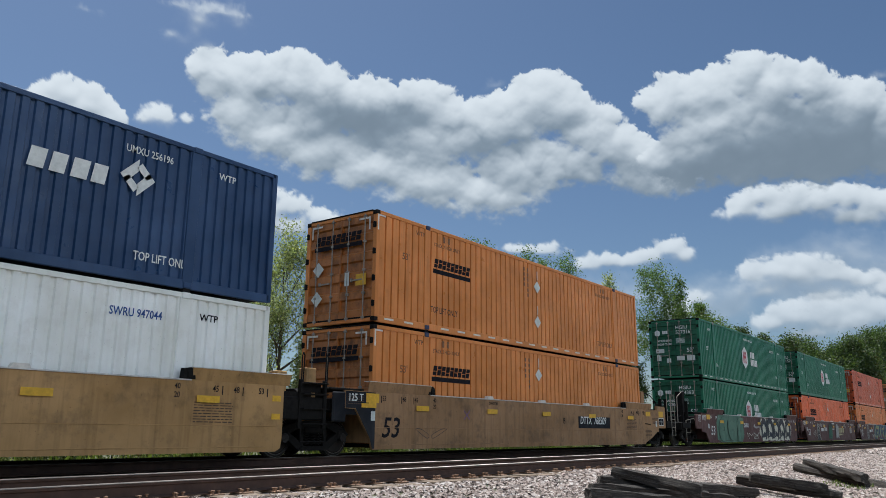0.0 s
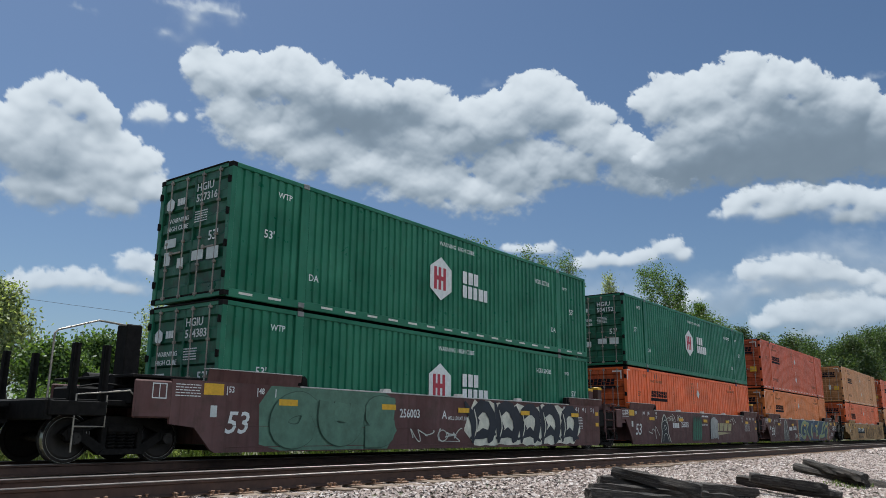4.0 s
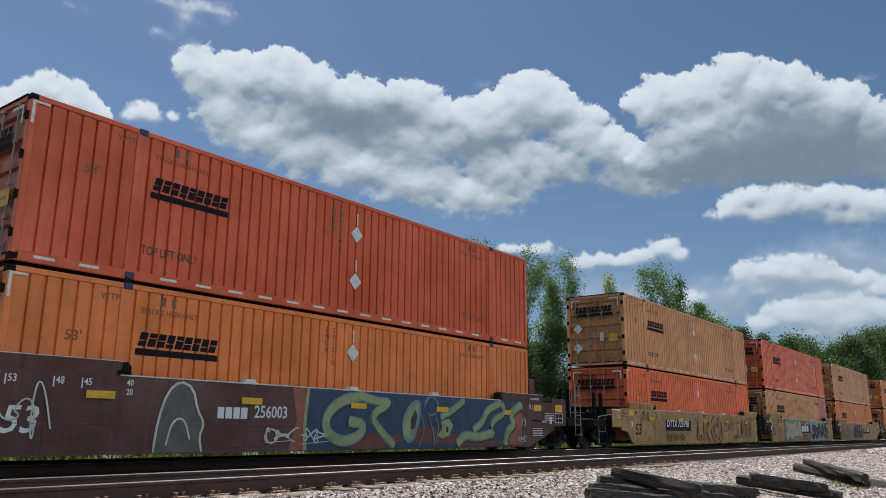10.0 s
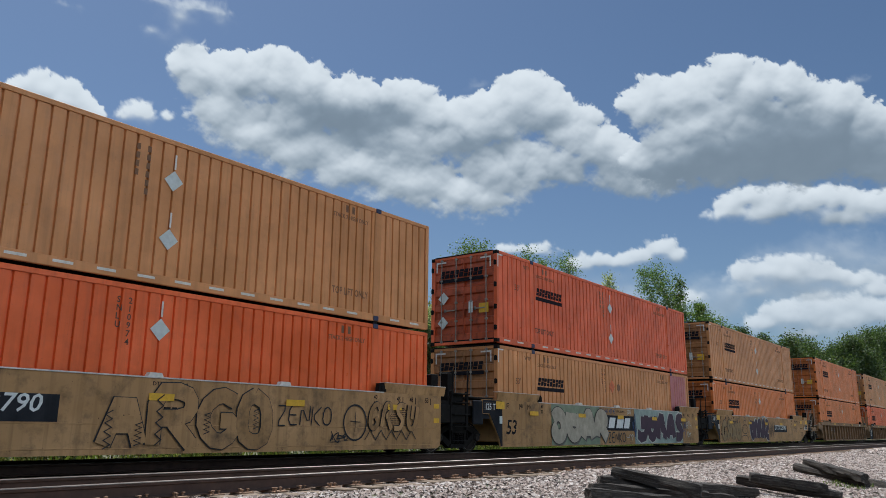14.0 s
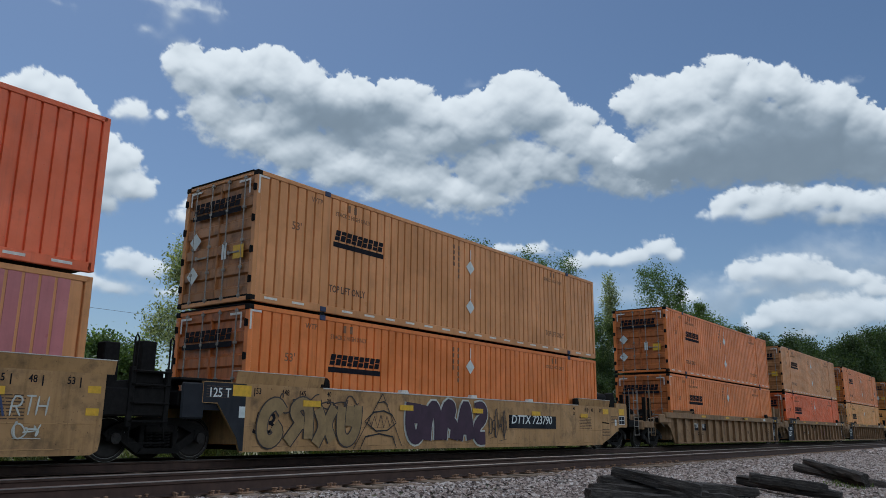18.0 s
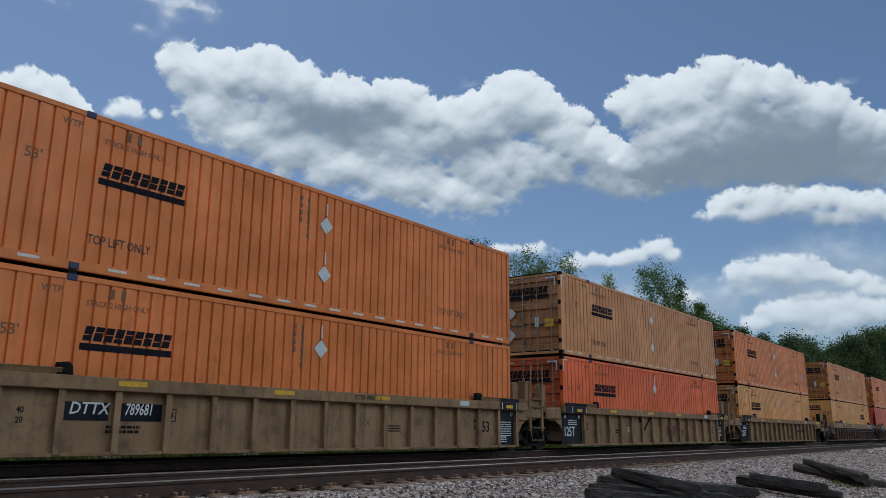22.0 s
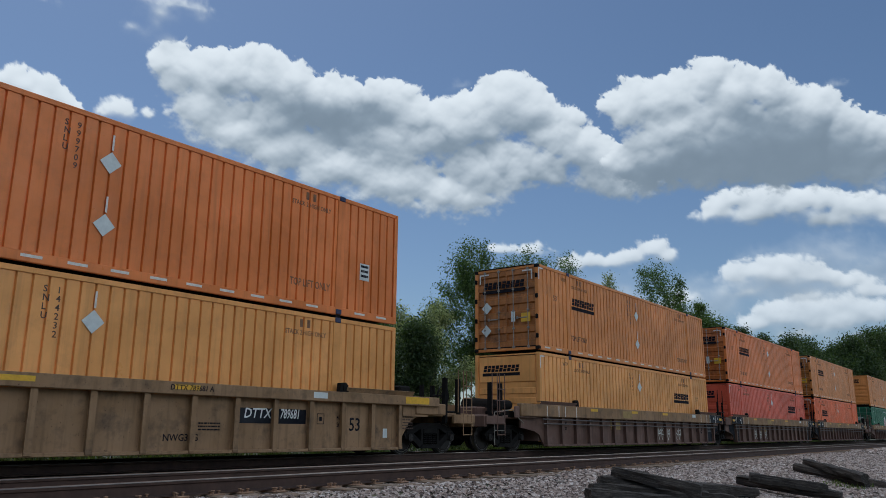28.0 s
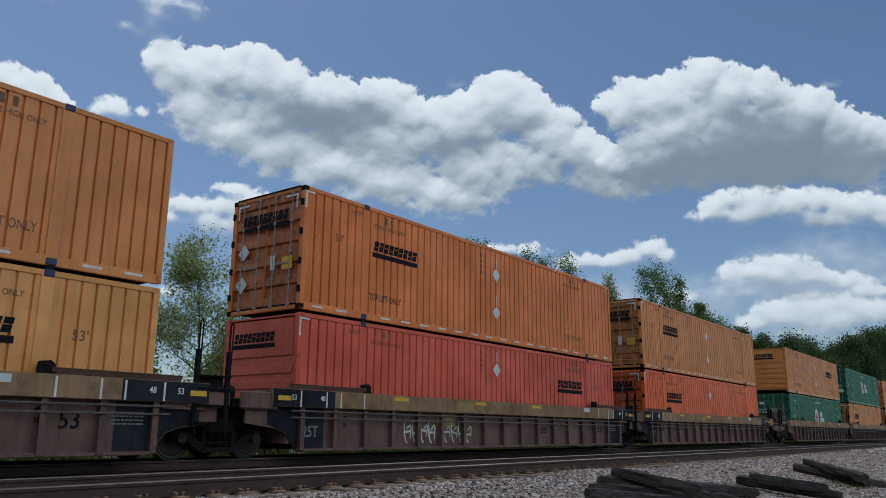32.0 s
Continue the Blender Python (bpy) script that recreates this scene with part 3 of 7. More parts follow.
            for y, z, w, h in ((0.95, 1.25, 0.42, 0.2), (0.92, 0.85, 0.22, 0.3), (0.42, 0.75, 0.22, 0.22), (-0.10, 0.85, 0.40, 0.22), (-0.62, 0.82, 0.40, 0.26)):
                part("notice", shared(("notice", w, h), PLACARD, lambda: flat([rect(0, w, 0, h)])), c, (-0.014, y, z), turn=pose(0, 0, 0, 0, 0, -90))
            part("notice", shared("fine_print", INK_WHITE, lambda: flat(bars(5, 0.45, 0.025, 0.03))), c, (-0.012, -0.10, 1.95), turn=pose(0, 0, 0, 0, 0, -90))
        if style != "hub":
            for y, sg in ((1.08, 1), (-0.68, -1)):
                part("reflector", shared(("corner_tape", sg), WHITE_TAPE, lambda: flat([[(0, -0.05), (0.40, -0.05), (0.40, 0), (0, 0)]] + ([[(0, -0.34), (0.05, -0.34), (0.05, -0.05), (0, -0.05)]] if sg > 0 else [[(0.35, -0.34), (0.40, -0.34), (0.40, -0.05), (0.35, -0.05)]]))), c, (-0.012, y, TALL - 0.16), turn=pose(0, 0, 0, 0, 0, -90))
    if style == "freight":
        part("reflector", shared("side_tape", WHITE_TAPE, lambda: flat([[(0, -0.42), (0.05, -0.42), (0.05, 0), (0, 0)], [(0.05, -0.045), (0.30, -0.045), (0.30, 0), (0.05, 0)]])), c, (0.03, -HALF - 0.001, TALL - 0.11))
        if number.endswith("999709"):
            part("notice", shared("caution", PLACARD, lambda: flat([rect(0, 0.34, 0, 0.42)])), c, (14.75, -HALF + 0.019, 0.95), "white caution notice with dark marks")
            part("fine_print", shared("caution_print", INK_DARK, lambda: flat(bars(3, 0.26, 0.06, 0.06, 2))), c, (14.79, -HALF + 0.014, 1.33))
    # writing on the side
    f = -HALF - 0.001
    fs = -HALF + 0.019

    def side_text(text, x, z, size, mat=ink, wide=1.0, slant=0.0):
        part("lettering", lettering(text, size, mat, wide, slant), c, (x, fs, z), turn=TO_SIDE)

    if style == "freight":
        lx = LENGTH - 4.3 if turned else 2.42
        lm = shared(("mark", 1.8, 0.42), INK_DARK, freight_mark(1.8, 0.42))
        part("brand_mark", lm, c, (lx, fs, 1.62))
        side_text("53'", LENGTH - 1.6 if turned else 1.05, 1.72, 0.26, INK_FADED)
        side_text("WTP", 1.62, 2.52, 0.17, INK_FADED)
        for x in (2.42, LENGTH - 3.7):
            side_text("STACK 2 HIGH ONLY", x, 2.36, 0.15, INK_FADED, 0.86)
            for dx in (0.42, 0.64):
                part("vent_plate", shared("vent", INK_FADED, lambda: flat([rect(0, 0.09, 0, 0.18)])), c, (x + dx, fs, 2.56))
        if upper:
            for x in (2.30, LENGTH - 3.65):
                side_text("TOP LIFT ONLY", x, 0.46, 0.24, INK_BROWN if x < 5 else INK_FADED, 0.74)
        if patch:
            part("placard_mark", shared("old_placard", RUST_MARK, lambda: flat([diamond(0.26)])), c, (8.0, fs, 2.02), "faded orange diamond stain")
            part("placard_mark", shared("old_spot", INK_FADED, lambda: flat([hexagon(0.16)])), c, (8.58, fs, 2.0))
        for z in () if patch else ((2.06, 0.88) if upper else (2.12,)):
            part("placard", shared(("placard", 0.2), PLACARD, lambda: flat([diamond(0.21)])), c, (8.05, f, z), "white diamond placard")
            part("reflector", shared("placard_strip", WHITE_TAPE, lambda: flat([rect(-0.02, 0.02, 0, 0.30)])), c, (8.06, f, z + 0.24))
        for i, ch in enumerate(number or ""):
            side_text(ch, 7.14 if i < 4 else 7.37, 2.50 - 0.15 * (i if i < 4 else i - 4), 0.16, INK_BROWN)
        if not number:
            for i in range(10):
                part("stencil_bar", shared("stacked_mark", INK_FADED, lambda: flat([rect(0, 0.075, -0.12, 0)])), c, (7.45 if i < 6 else 7.22, fs, 2.62 - 0.17 * (i if i < 6 else i - 6)))
    elif style == "hub":
        part("brand_mark", shared("hub_hex", INK_WHITE, lambda: flat([hexagon(0.62)])), c, (7.3, f, 1.50))
        part("brand_mark", shared("hub_bars", LOGO_RED, lambda: flat([rect(-0.32, -0.2, -0.32, 0.32), rect(-0.12, 0.0, -0.32, 0.32), rect(0.1, 0.22, -0.32, 0.32), rect(-0.2, 0.22, -0.05, 0.07)])), c, (7.3, f - 0.004, 1.50))
        part("brand_mark", shared("hub_words", INK_WHITE, lambda: flat([[(x, z + 0.42) for x, z in o] for o in word_blocks(3, 0.85, 0.36, 3, 0)] + word_blocks(5, 1.35, 0.36, 9, 0))), c, (8.35, f, 1.12))
        side_text("WARNING  HIGH CUBE", 7.25, 2.44, 0.17, INK_WHITE, 0.95)
        if number:
            side_text(number, 12.52, 2.16, 0.21, INK_WHITE, 0.80)
        side_text("WTP", 14.42, 2.20, 0.15, INK_WHITE)
        side_text("WTP", 1.3, 2.36, 0.19, INK_WHITE)
        side_text("53'", 14.88, 1.36 if upper else 1.47, 0.26, INK_WHITE)
        side_text("53'", 0.95, 1.36, 0.26, INK_WHITE)
        if upper:
            side_text("DA", 13.55, 0.62, 0.22, INK_WHITE)
            side_text("DA", 2.32, 0.62, 0.22, INK_WHITE)
    elif style == "blue":
        part("brand_mark", shared("blue_words", INK_WHITE, lambda: flat(word_blocks(4, 1.5, 0.36, 7, 0.15))), c, (10.75, f, 1.62))
        part("brand_mark", shared("blue_diamond", INK_WHITE, lambda: flat([[(x * 0.66, z * 0.66) for x, z in o] for o in [((-.55, 0), (-.35, -.2), (0, .18), (0, .55)), [(.55, 0), (.35, .2), (0, -.18), (0, -.55)], [(-.45, -.1), (-.1, -.45), (.05, -.28), (-.28, .02)], [(.1, .45), (.45, .1), (.28, -.02), (-.05, .28)]]])), c, (12.78, f, 1.93))
        side_text(number, 12.50, 2.36, 0.20, INK_WHITE, 0.82)
        side_text("WTP", LENGTH - 1.55, 2.35, 0.2, INK_WHITE)
        side_text("TOP LIFT ONLY", 12.85, 0.33, 0.24, INK_WHITE, 0.72)
    else:
        side_text(number, 12.5, 2.26, 0.22, INK_BLUE, 0.80)
        side_text("WTP", LENGTH - 1.75, 2.35, 0.2, INK_DARK)
    if patch:
        part("patch_panel", shared("patch", patch, patch_sheet), c, (0, 0, 0), "faded pink repair panel")
    return c


# ---------------------------------------------------------------- the well cars
CARS, WHEELS = [], []
WHEEL_R = 0.42
SIDE_Y = -1.50


def side_plate(ribbed, first=False, last=False, low=False):
    """The outline of one side of the well, with its cut-outs over the trucks."""
    if ribbed and not low:
        return [(-1.40, 0.98), (-0.78, 0.95), (-0.46, 0.80), (-0.22, 0.48), (-0.02, 0.20), (0.05, 0.14), (16.10, 0.14), (16.17, 0.20), (16.37, 0.48), (16.61, 0.80), (16.93, 0.95), (17.55, 0.98), (17.55, 1.15), (16.7, 1.22), (-0.55, 1.22), (-1.40, 1.15)]
    if ribbed:
        return [(-0.62, 0.62), (-0.30, 0.52), (-0.02, 0.20), (0.05, 0.14), (16.10, 0.14), (16.17, 0.20), (16.45, 0.52), (16.77, 0.62), (17.55, 0.72), (17.55, 1.10), (16.7, 1.22), (-0.55, 1.22), (-1.40, 1.10), (-1.40, 0.72)]
    left = [(-1.16, 0.68), (-0.62, 0.62), (-0.24, 0.22), (-0.12, 0.15)] if first else [(-1.16, 1.09), (-0.80, 1.08), (-0.30, 0.42), (-0.20, 0.15)]
    right = [(15.95, 0.15), (16.05, 0.22), (16.66, 0.40), (17.20, 0.62), (17.36, 0.64), (17.36, 1.50)] if last else [(16.30, 0.15), (16.43, 0.22), (16.46, 0.40), (16.46, 1.50)]
    return left + right + [(-1.16, 1.50)]


def wheel():
    return Shape().lathe([(-0.075, 0.10), (-0.075, 0.32), (-0.060, 0.36), (-0.075, 0.385), (-0.065, 0.415), (0.045, 0.425), (0.052, 0.445), (0.075, 0.450), (0.075, 0.38), (0.05, 0.34), (0.05, 0.12)], 28)


def tread():
    return Shape().lathe([(-0.062, 0.4195), (-0.04, 0.4215), (0.042, 0.4265), (0.045, 0.40), (-0.062, 0.40)], 28)


def axle():
    s = Shape().tube((0, -1.06, 0), (0, 1.06, 0), 0.085, n=12)
    for sgn in (-1, 1):
        s.tube((0, sgn * 1.06, 0), (0, sgn * 1.13, 0), 0.10, n=10)
        for i in range(3):
            a = i * 2.094
            s.tube((0.055 * math.cos(a), sgn * 1.12, 0.055 * math.sin(a)), (0.055 * math.cos(a), sgn * 1.145, 0.055 * math.sin(a)), 0.018, n=6)
    return s


def side_frame():
    """A cast truck side frame with its windows, facing -y."""
    s = Shape()
    y0, y1 = -0.07, 0.07
    top = [(-1.12, 0.50), (-0.90, 0.66), (-0.42, 0.80), (0.42, 0.80), (0.90, 0.66), (1.12, 0.50), (1.02, 0.42), (0.72, 0.52), (0.38, 0.66), (-0.38, 0.66), (-0.72, 0.52), (-1.02, 0.42)]
    s.prism(top, y0, y1)
    s.prism([(-0.95, 0.50), (-0.74, 0.54), (-0.30, 0.26), (-0.30, 0.14), (-0.44, 0.15)], y0, y1)
    s.prism([(0.95, 0.50), (0.44, 0.15), (0.30, 0.14), (0.30, 0.26), (0.74, 0.54)], y0, y1)
    s.prism([(-0.44, 0.14), (0.44, 0.14), (0.36, 0.24), (-0.36, 0.24)], y0 - 0.03, y1)
    for x in (-0.40, 0.30):
        s.box(x, x + 0.10, y0, y1, 0.22, 0.70, 0.015)
    for x in (-0.89, 0.89):
        s.box(x - 0.15, x + 0.15, y0 - 0.02, y1, 0.36, 0.60, 0.03)
    return s


def coil():
    """One truck spring, wound round its axis."""
    pts = [(0.078 * math.cos(a * 0.7854), 0.078 * math.sin(a * 0.7854), 0.25 + 0.27 * a / 40) for a in range(41)]
    return Shape().pipe(pts, 0.016, 5)


def truck(parent, x):
    t = part("truck", shared("bolster", STEEL_DARK, lambda: Shape().box(-0.22, 0.22, -0.95, 0.95, 0.42, 0.66, 0.03).box(-0.5, 0.5, -0.55, 0.55, 0.62, 0.80, 0.03)), parent, (x, 0, 0), "dark cast steel two-axle truck")
    for y in (-1.0, 1.0):
        part("side_frame", shared("side_frame", STEEL_DARK, side_frame), t, (0, y, 0))
        for sx in (-0.19, 0.0, 0.19):
            part("spring", shared("coil", STEEL_DARK, coil), t, (sx, y, 0))
        part("spring_cap", shared("spring_cap", STEEL_DARK, lambda: Shape().box(-0.30, 0.30, -0.09, 0.10, 0.52, 0.66, 0.02)), t, (0, y, 0))
    for dx in (-0.89, 0.89):
        def wheelset():
            s = axle()
            for sgn in (-1, 1):
                w = wheel()
                n = len(s.v)
                s.v += [(a, (b - 0.755) if sgn < 0 else (0.755 - b), c) for a, b, c in w.v]
                s.f += [tuple(n + i for i in (f if sgn < 0 else f[::-1])) for f in w.f]
            return s
        w = part("wheelset", shared("wheelset", WHEEL, wheelset, False), t, (dx, 0, WHEEL_R), "worn steel wheels on one axle")
        WHEELS.append((w, dx))
        part("wheel_tread", shared("tread", TREAD, tread), t, (dx, -0.755, WHEEL_R), "polished wheel tread")
    return t


def ladder(height):
    def make():
        s = Shape()
        for x in (0.0, 0.40):
            s.pipe([(x, 0, 0.48), (x, 0, 0.48 + height), (x, 0.18, 0.52 + height), (x, 0.18, 1.1)], 0.014)
        for i in range(5):
            z = 0.50 + i * 0.33
            s.tube((0, 0, z), (0.40, 0, z), 0.013, n=6)
        return s
    return make


def stout_ladder(car, at, mat, top):
    """Two flat stiles with tread plates and rungs between them and a bent grab loop on each."""
    stile = shared(("stile", top), mat, lambda: Shape().box(-0.05, 0.05, -0.02, 0.05, 0.62, top - 0.58, 0.008))
    loop = shared(("grab_loop", top), mat, lambda: Shape().pipe([(-0.03, -0.03, top - 0.85), (-0.03, -0.03, top - 0.06), (0, -0.03, top), (0.06, 0.0, top - 0.06), (0.06, 0.02, top - 0.85)], 0.017))
    tread_plate = shared("tread_plate", mat, lambda: Shape().box(0.05, 0.67, -0.02, 0.13, -0.02, 0.012, 0.004))
    rung = shared("rung", mat, lambda: Shape().pipe([(0.0, -0.02, 0), (0.0, -0.11, 0), (0.72, -0.11, 0), (0.72, -0.02, 0)], 0.014))
    base = part("ladder", stile, car, at, "stout steel ladder with grab loops")
    part("stile", stile, base, (0.72, 0, 0))
    for x in (0.0, 0.72):
        part("grab_loop", loop, base, (x, 0, 0))
    for z in (0.72, 1.04, 1.36, 1.60):
        part("tread", tread_plate, base, (0, 0, z))
        part("rung", rung, base, (0, 0, z))
    part("back_plate", shared("back_plate", mat, lambda: Shape().box(0.05, 0.67, 0.08, 0.14, 1.40, 1.58, 0.006)), base)
    part("stirrup", shared("stirrup", mat, lambda: Shape().pipe([(0.03, 0.0, 0.64), (0.0, -0.04, 0.34), (0.72, -0.04, 0.34), (0.69, 0.0, 0.64)], 0.015)), base)


def square_post(h):
    return lambda: Shape().box(-0.15, 0.15, -0.13, 0.13, 1.15, h, 0.015)


def post():
    return Shape().box(-0.055, 0.055, -0.03, 0.03, 0.80, 2.02, 0.008).box(-0.055, 0.0, -0.03, 0.09, 0.80, 2.02)


def end_platform(sgn):
    """The open deck beyond the well, at an outer end of a car; x grows away from the well."""
    s = Shape()
    s.box(0.0, 2.1, -1.25, 1.25, 0.98, 1.08, 0.01)
    s.box(0.0, 1.2, -0.42, 0.42, 1.08, 1.34, 0.04)
    s.box(1.15, 2.15, -1.45, -1.36, 0.80, 1.04, 0.012)
    s.box(1.15, 2.15, 1.36, 1.45, 0.80, 1.04, 0.012)
    s.box(2.05, 2.2, -1.4, 1.4, 0.72, 1.06, 0.02)
    s.box(1.6, 3.0, -0.16, 0.16, 0.70, 0.98, 0.03)
    return s


def spoked_wheel():
    s = Shape().pipe([(0.25 * math.cos(a * 0.3491), 0, 0.25 * math.sin(a * 0.3491)) for a in range(19)], 0.022)
    for a in range(5):
        s.tube((0, 0, 0), (0.25 * math.cos(a * 1.2566), 0, 0.25 * math.sin(a * 1.2566)), 0.012, n=5)
    return s.tube((0, -0.03, 0), (0, 0.35, 0), 0.03)


def coupler():
    s = Shape().box(0, 0.55, -0.10, 0.10, 0.74, 0.96, 0.03)
    s.prism([(0.45, 0.66), (0.80, 0.66), (0.86, 0.76), (0.86, 0.94), (0.80, 1.02), (0.45, 1.02)], -0.20, 0.16)
    return s


def hose():
    pts = [(0.1, -0.3, 0.78), (0.22, -0.34, 0.55), (0.40, -0.36, 0.36), (0.6, -0.34, 0.30), (0.8, -0.30, 0.42)]
    return Shape().pipe(pts, 0.03, 7)


def mound():
    """Brake gear and piping heaped between two wells."""
    s = Shape().box(-0.55, 0.55, -0.5, 0.5, 0.80, 1.15, 0.05)
    s.tube((-0.4, -0.75, 1.22), (0.45, -0.75, 1.22), 0.16, n=14).tube((-0.3, 0.5, 1.2), (0.3, 0.5, 1.2), 0.13, n=12)
    s.pipe([(-0.9, -1.0, 1.05), (-0.3, -1.05, 1.12), (0.2, -1.0, 1.02), (0.9, -1.02, 1.08)], 0.022)
    s.pipe([(-0.8, -0.9, 0.95), (0.0, -0.95, 0.9), (0.8, -0.88, 0.98)], 0.018)
    return s


def blob(r, cx, cz, rx, rz, n=18, rough=0.22):
    ph = [r.uniform(0, 6.28) for _ in range(4)]
    out = []
    for i in range(n):
        a = 2 * math.pi * i / n
        k = 1 + rough * (math.sin(2 * a + ph[0]) * 0.5 + math.sin(3 * a + ph[1]) * 0.5 + math.sin(5 * a + ph[2]) * 0.3)
        out.append((cx + rx * k * math.cos(a), cz + rz * k * math.sin(a)))
    return out


LAYER = [0]


def layer():
    """Each coat of spray lies a fraction of a millimetre over the one before."""
    LAYER[0] = (LAYER[0] + 1) % 23
    return LAYER[0] * 0.0005


def ribbon(pts, w, rounds=2, tip=0.55):
    """A line of spray: a flat ribbon with rounded bends, as one mesh."""
    for _ in range(rounds):
        q = [pts[0]]
        for (a, b), (c, d) in zip(pts, pts[1:]):
            q += [(a * .75 + c * .25, b * .75 + d * .25), (a * .25 + c * .75, b * .25 + d * .75)]
        pts = q + [pts[-1]]
    s = Shape()
    n = len(pts)
    for i, (x, z) in enumerate(pts):
        a, b = pts[max(i - 1, 0)], pts[min(i + 1, n - 1)]
        l = math.hypot(b[0] - a[0], b[1] - a[1]) or 1
        nx, nz = -(b[1] - a[1]) / l * w / 2, (b[0] - a[0]) / l * w / 2
        k = tip if i in (0, n - 1) else 1.0
        for sg in (-1, 1):
            s.v.append((x + sg * nx * k, -0.0001 * i, min(max(z + sg * nz * k, 0.165), 1.49)))
    s.f = [(2 * i, 2 * i + 2, 2 * i + 3, 2 * i + 1)[::-1] for i in range(n - 1)]
    return s


def spray(name, rgb):
    return plain("spray_" + name, rgb, 0.6, 0, 0.3, 3.0)


def sheet(outline):
    """A thin flat patch of spray."""
    s = Shape()
    s.v = [(x, 0, min(max(z, 0.165), 1.49)) for x, z in outline]
    s.f = [tuple(range(len(outline)))[::-1]] if area(outline) < 0 else [tuple(range(len(outline)))]
    return s


def area(o):
    return sum(a[0] * b[1] - b[0] * a[1] for a, b in zip(o, o[1:] + o[:1]))


def coat(car, shape, mat, level):
    part("graffiti", shape.mesh("graffiti", mat), car, (0, SIDE_Y - 0.034 - 0.013 * level - layer(), 0))


STROKES = {
    "A": [[(0, 0), (0.5, 1), (1, 0)], [(0.22, 0.36), (0.78, 0.36)]], "C": [[(1, 0.85), (0.5, 1), (0, 0.7), (0, 0.3), (0.5, 0), (1, 0.15)]],
    "E": [[(1, 1), (0, 1), (0, 0), (1, 0)], [(0, 0.5), (0.8, 0.5)]], "G": [[(1, 0.85), (0.5, 1), (0, 0.7), (0, 0.3), (0.5, 0), (1, 0.2), (1, 0.46), (0.55, 0.46)]],
    "H": [[(0, 0), (0, 1)], [(1, 0), (1, 1)], [(0, 0.5), (1, 0.5)]], "K": [[(0, 1), (0, 0)], [(1, 1), (0.05, 0.45), (1, 0)]], "M": [[(0, 0), (0.1, 1), (0.5, 0.3), (0.9, 1), (1, 0)]],
    "N": [[(0, 0), (0, 1), (1, 0), (1, 1)]], "O": [[(0.5, 1), (0.05, 0.85), (0, 0.2), (0.5, 0), (1, 0.15), (0.98, 0.8), (0.45, 1)]],
    "R": [[(0, 0), (0, 1), (0.8, 1), (1, 0.75), (0.8, 0.5), (0.02, 0.48)], [(0.4, 0.5), (1, 0)]], "S": [[(1, 0.85), (0.5, 1), (0.05, 0.8), (0.3, 0.55), (0.9, 0.4), (0.9, 0.1), (0.4, 0), (0, 0.12)]],
    "T": [[(0, 1), (1, 1)], [(0.5, 1), (0.5, 0)]], "U": [[(0, 1), (0.02, 0.15), (0.5, 0), (0.98, 0.15), (1, 1)]], "W": [[(0, 1), (0.25, 0), (0.5, 0.7), (0.75, 0), (1, 1)]],
    "Z": [[(0, 1), (1, 1), (0, 0), (1, 0)]], "2": [[(0, 0.8), (0.5, 1), (1, 0.75), (0, 0), (1, 0)]], "9": [[(1, 0.7), (0.5, 1), (0, 0.75), (0.4, 0.5), (1, 0.72), (0.9, 0.2), (0.4, 0)]], "1": [[(0.3, 0.8), (0.5, 1), (0.5, 0)]], "7": [[(0, 1), (1, 1), (0.3, 0)]], "0": [[(0.5, 1), (0, 0.7), (0, 0.3), (0.5, 0), (1, 0.3), (1, 0.7), (0.5, 1)]],
    # loose sprayed forms that are no letters
    "a": [[(0.05, 1), (0.0, 0.12), (0.95, 0.0), (0.85, 0.32)], [(0.5, 0.95), (0.45, 0.4)]], "b": [[(0, 0.95), (0.05, 0.2), (0.55, 0.02), (0.95, 0.35), (0.92, 1)], [(0.48, 0.98), (0.5, 0.45)]], "c": [[(0, 0), (0.1, 0.98), (0.8, 0.9), (0.35, 0.52), (0.95, 0.4), (0.85, 0.0)]],
    "d": [[(0, 0), (0.35, 0.95), (0.65, 0.95), (1, 0)], [(0.3, 0.34), (0.72, 0.34)]], "e": [[(0.95, 0.9), (0.3, 0.98), (0.1, 0.68), (0.85, 0.4), (0.7, 0.04), (0.0, 0.05)]], "f": [[(0, 0.1), (0.1, 0.9), (0.5, 1), (0.9, 0.8), (0.45, 0.5), (0.3, 0.5)], [(0.45, 0.5), (1, 0.02)]],
    "g": [[(0.95, 0.75), (0.6, 1), (0.1, 0.75), (0.05, 0.2), (0.5, 0), (0.9, 0.25), (0.6, 0.45)]], "h": [[(0.05, 0), (0.1, 0.6), (0.5, 1), (0.9, 0.6), (0.95, 0)]], "i": [[(0.1, 0.95), (0.45, 0.5), (0.05, 0.1)], [(0.95, 0.9), (0.55, 0.45), (0.9, 0.0)]]}


def strokes_of(word, x0, x1, z0, z1, slant, seed):
    r = random.Random(seed)
    step = (x1 - x0) / len(word)
    for i, ch in enumerate(word):
        if ch == " ":
            continue
        dz, a, b = r.uniform(-0.03, 0.03) * (z1 - z0), x0 + step * (i + 0.10), x0 + step * (i + 0.88)
        mu = ch.islower() and r.random() < 0.5
        for line in STROKES[ch]:
            line = [(1 - u if mu else u, v) for u, v in line]
            yield [(a + (b - a) * u + slant * v * (z1 - z0), z0 + dz + (z1 - z0) * v) for u, v in line]


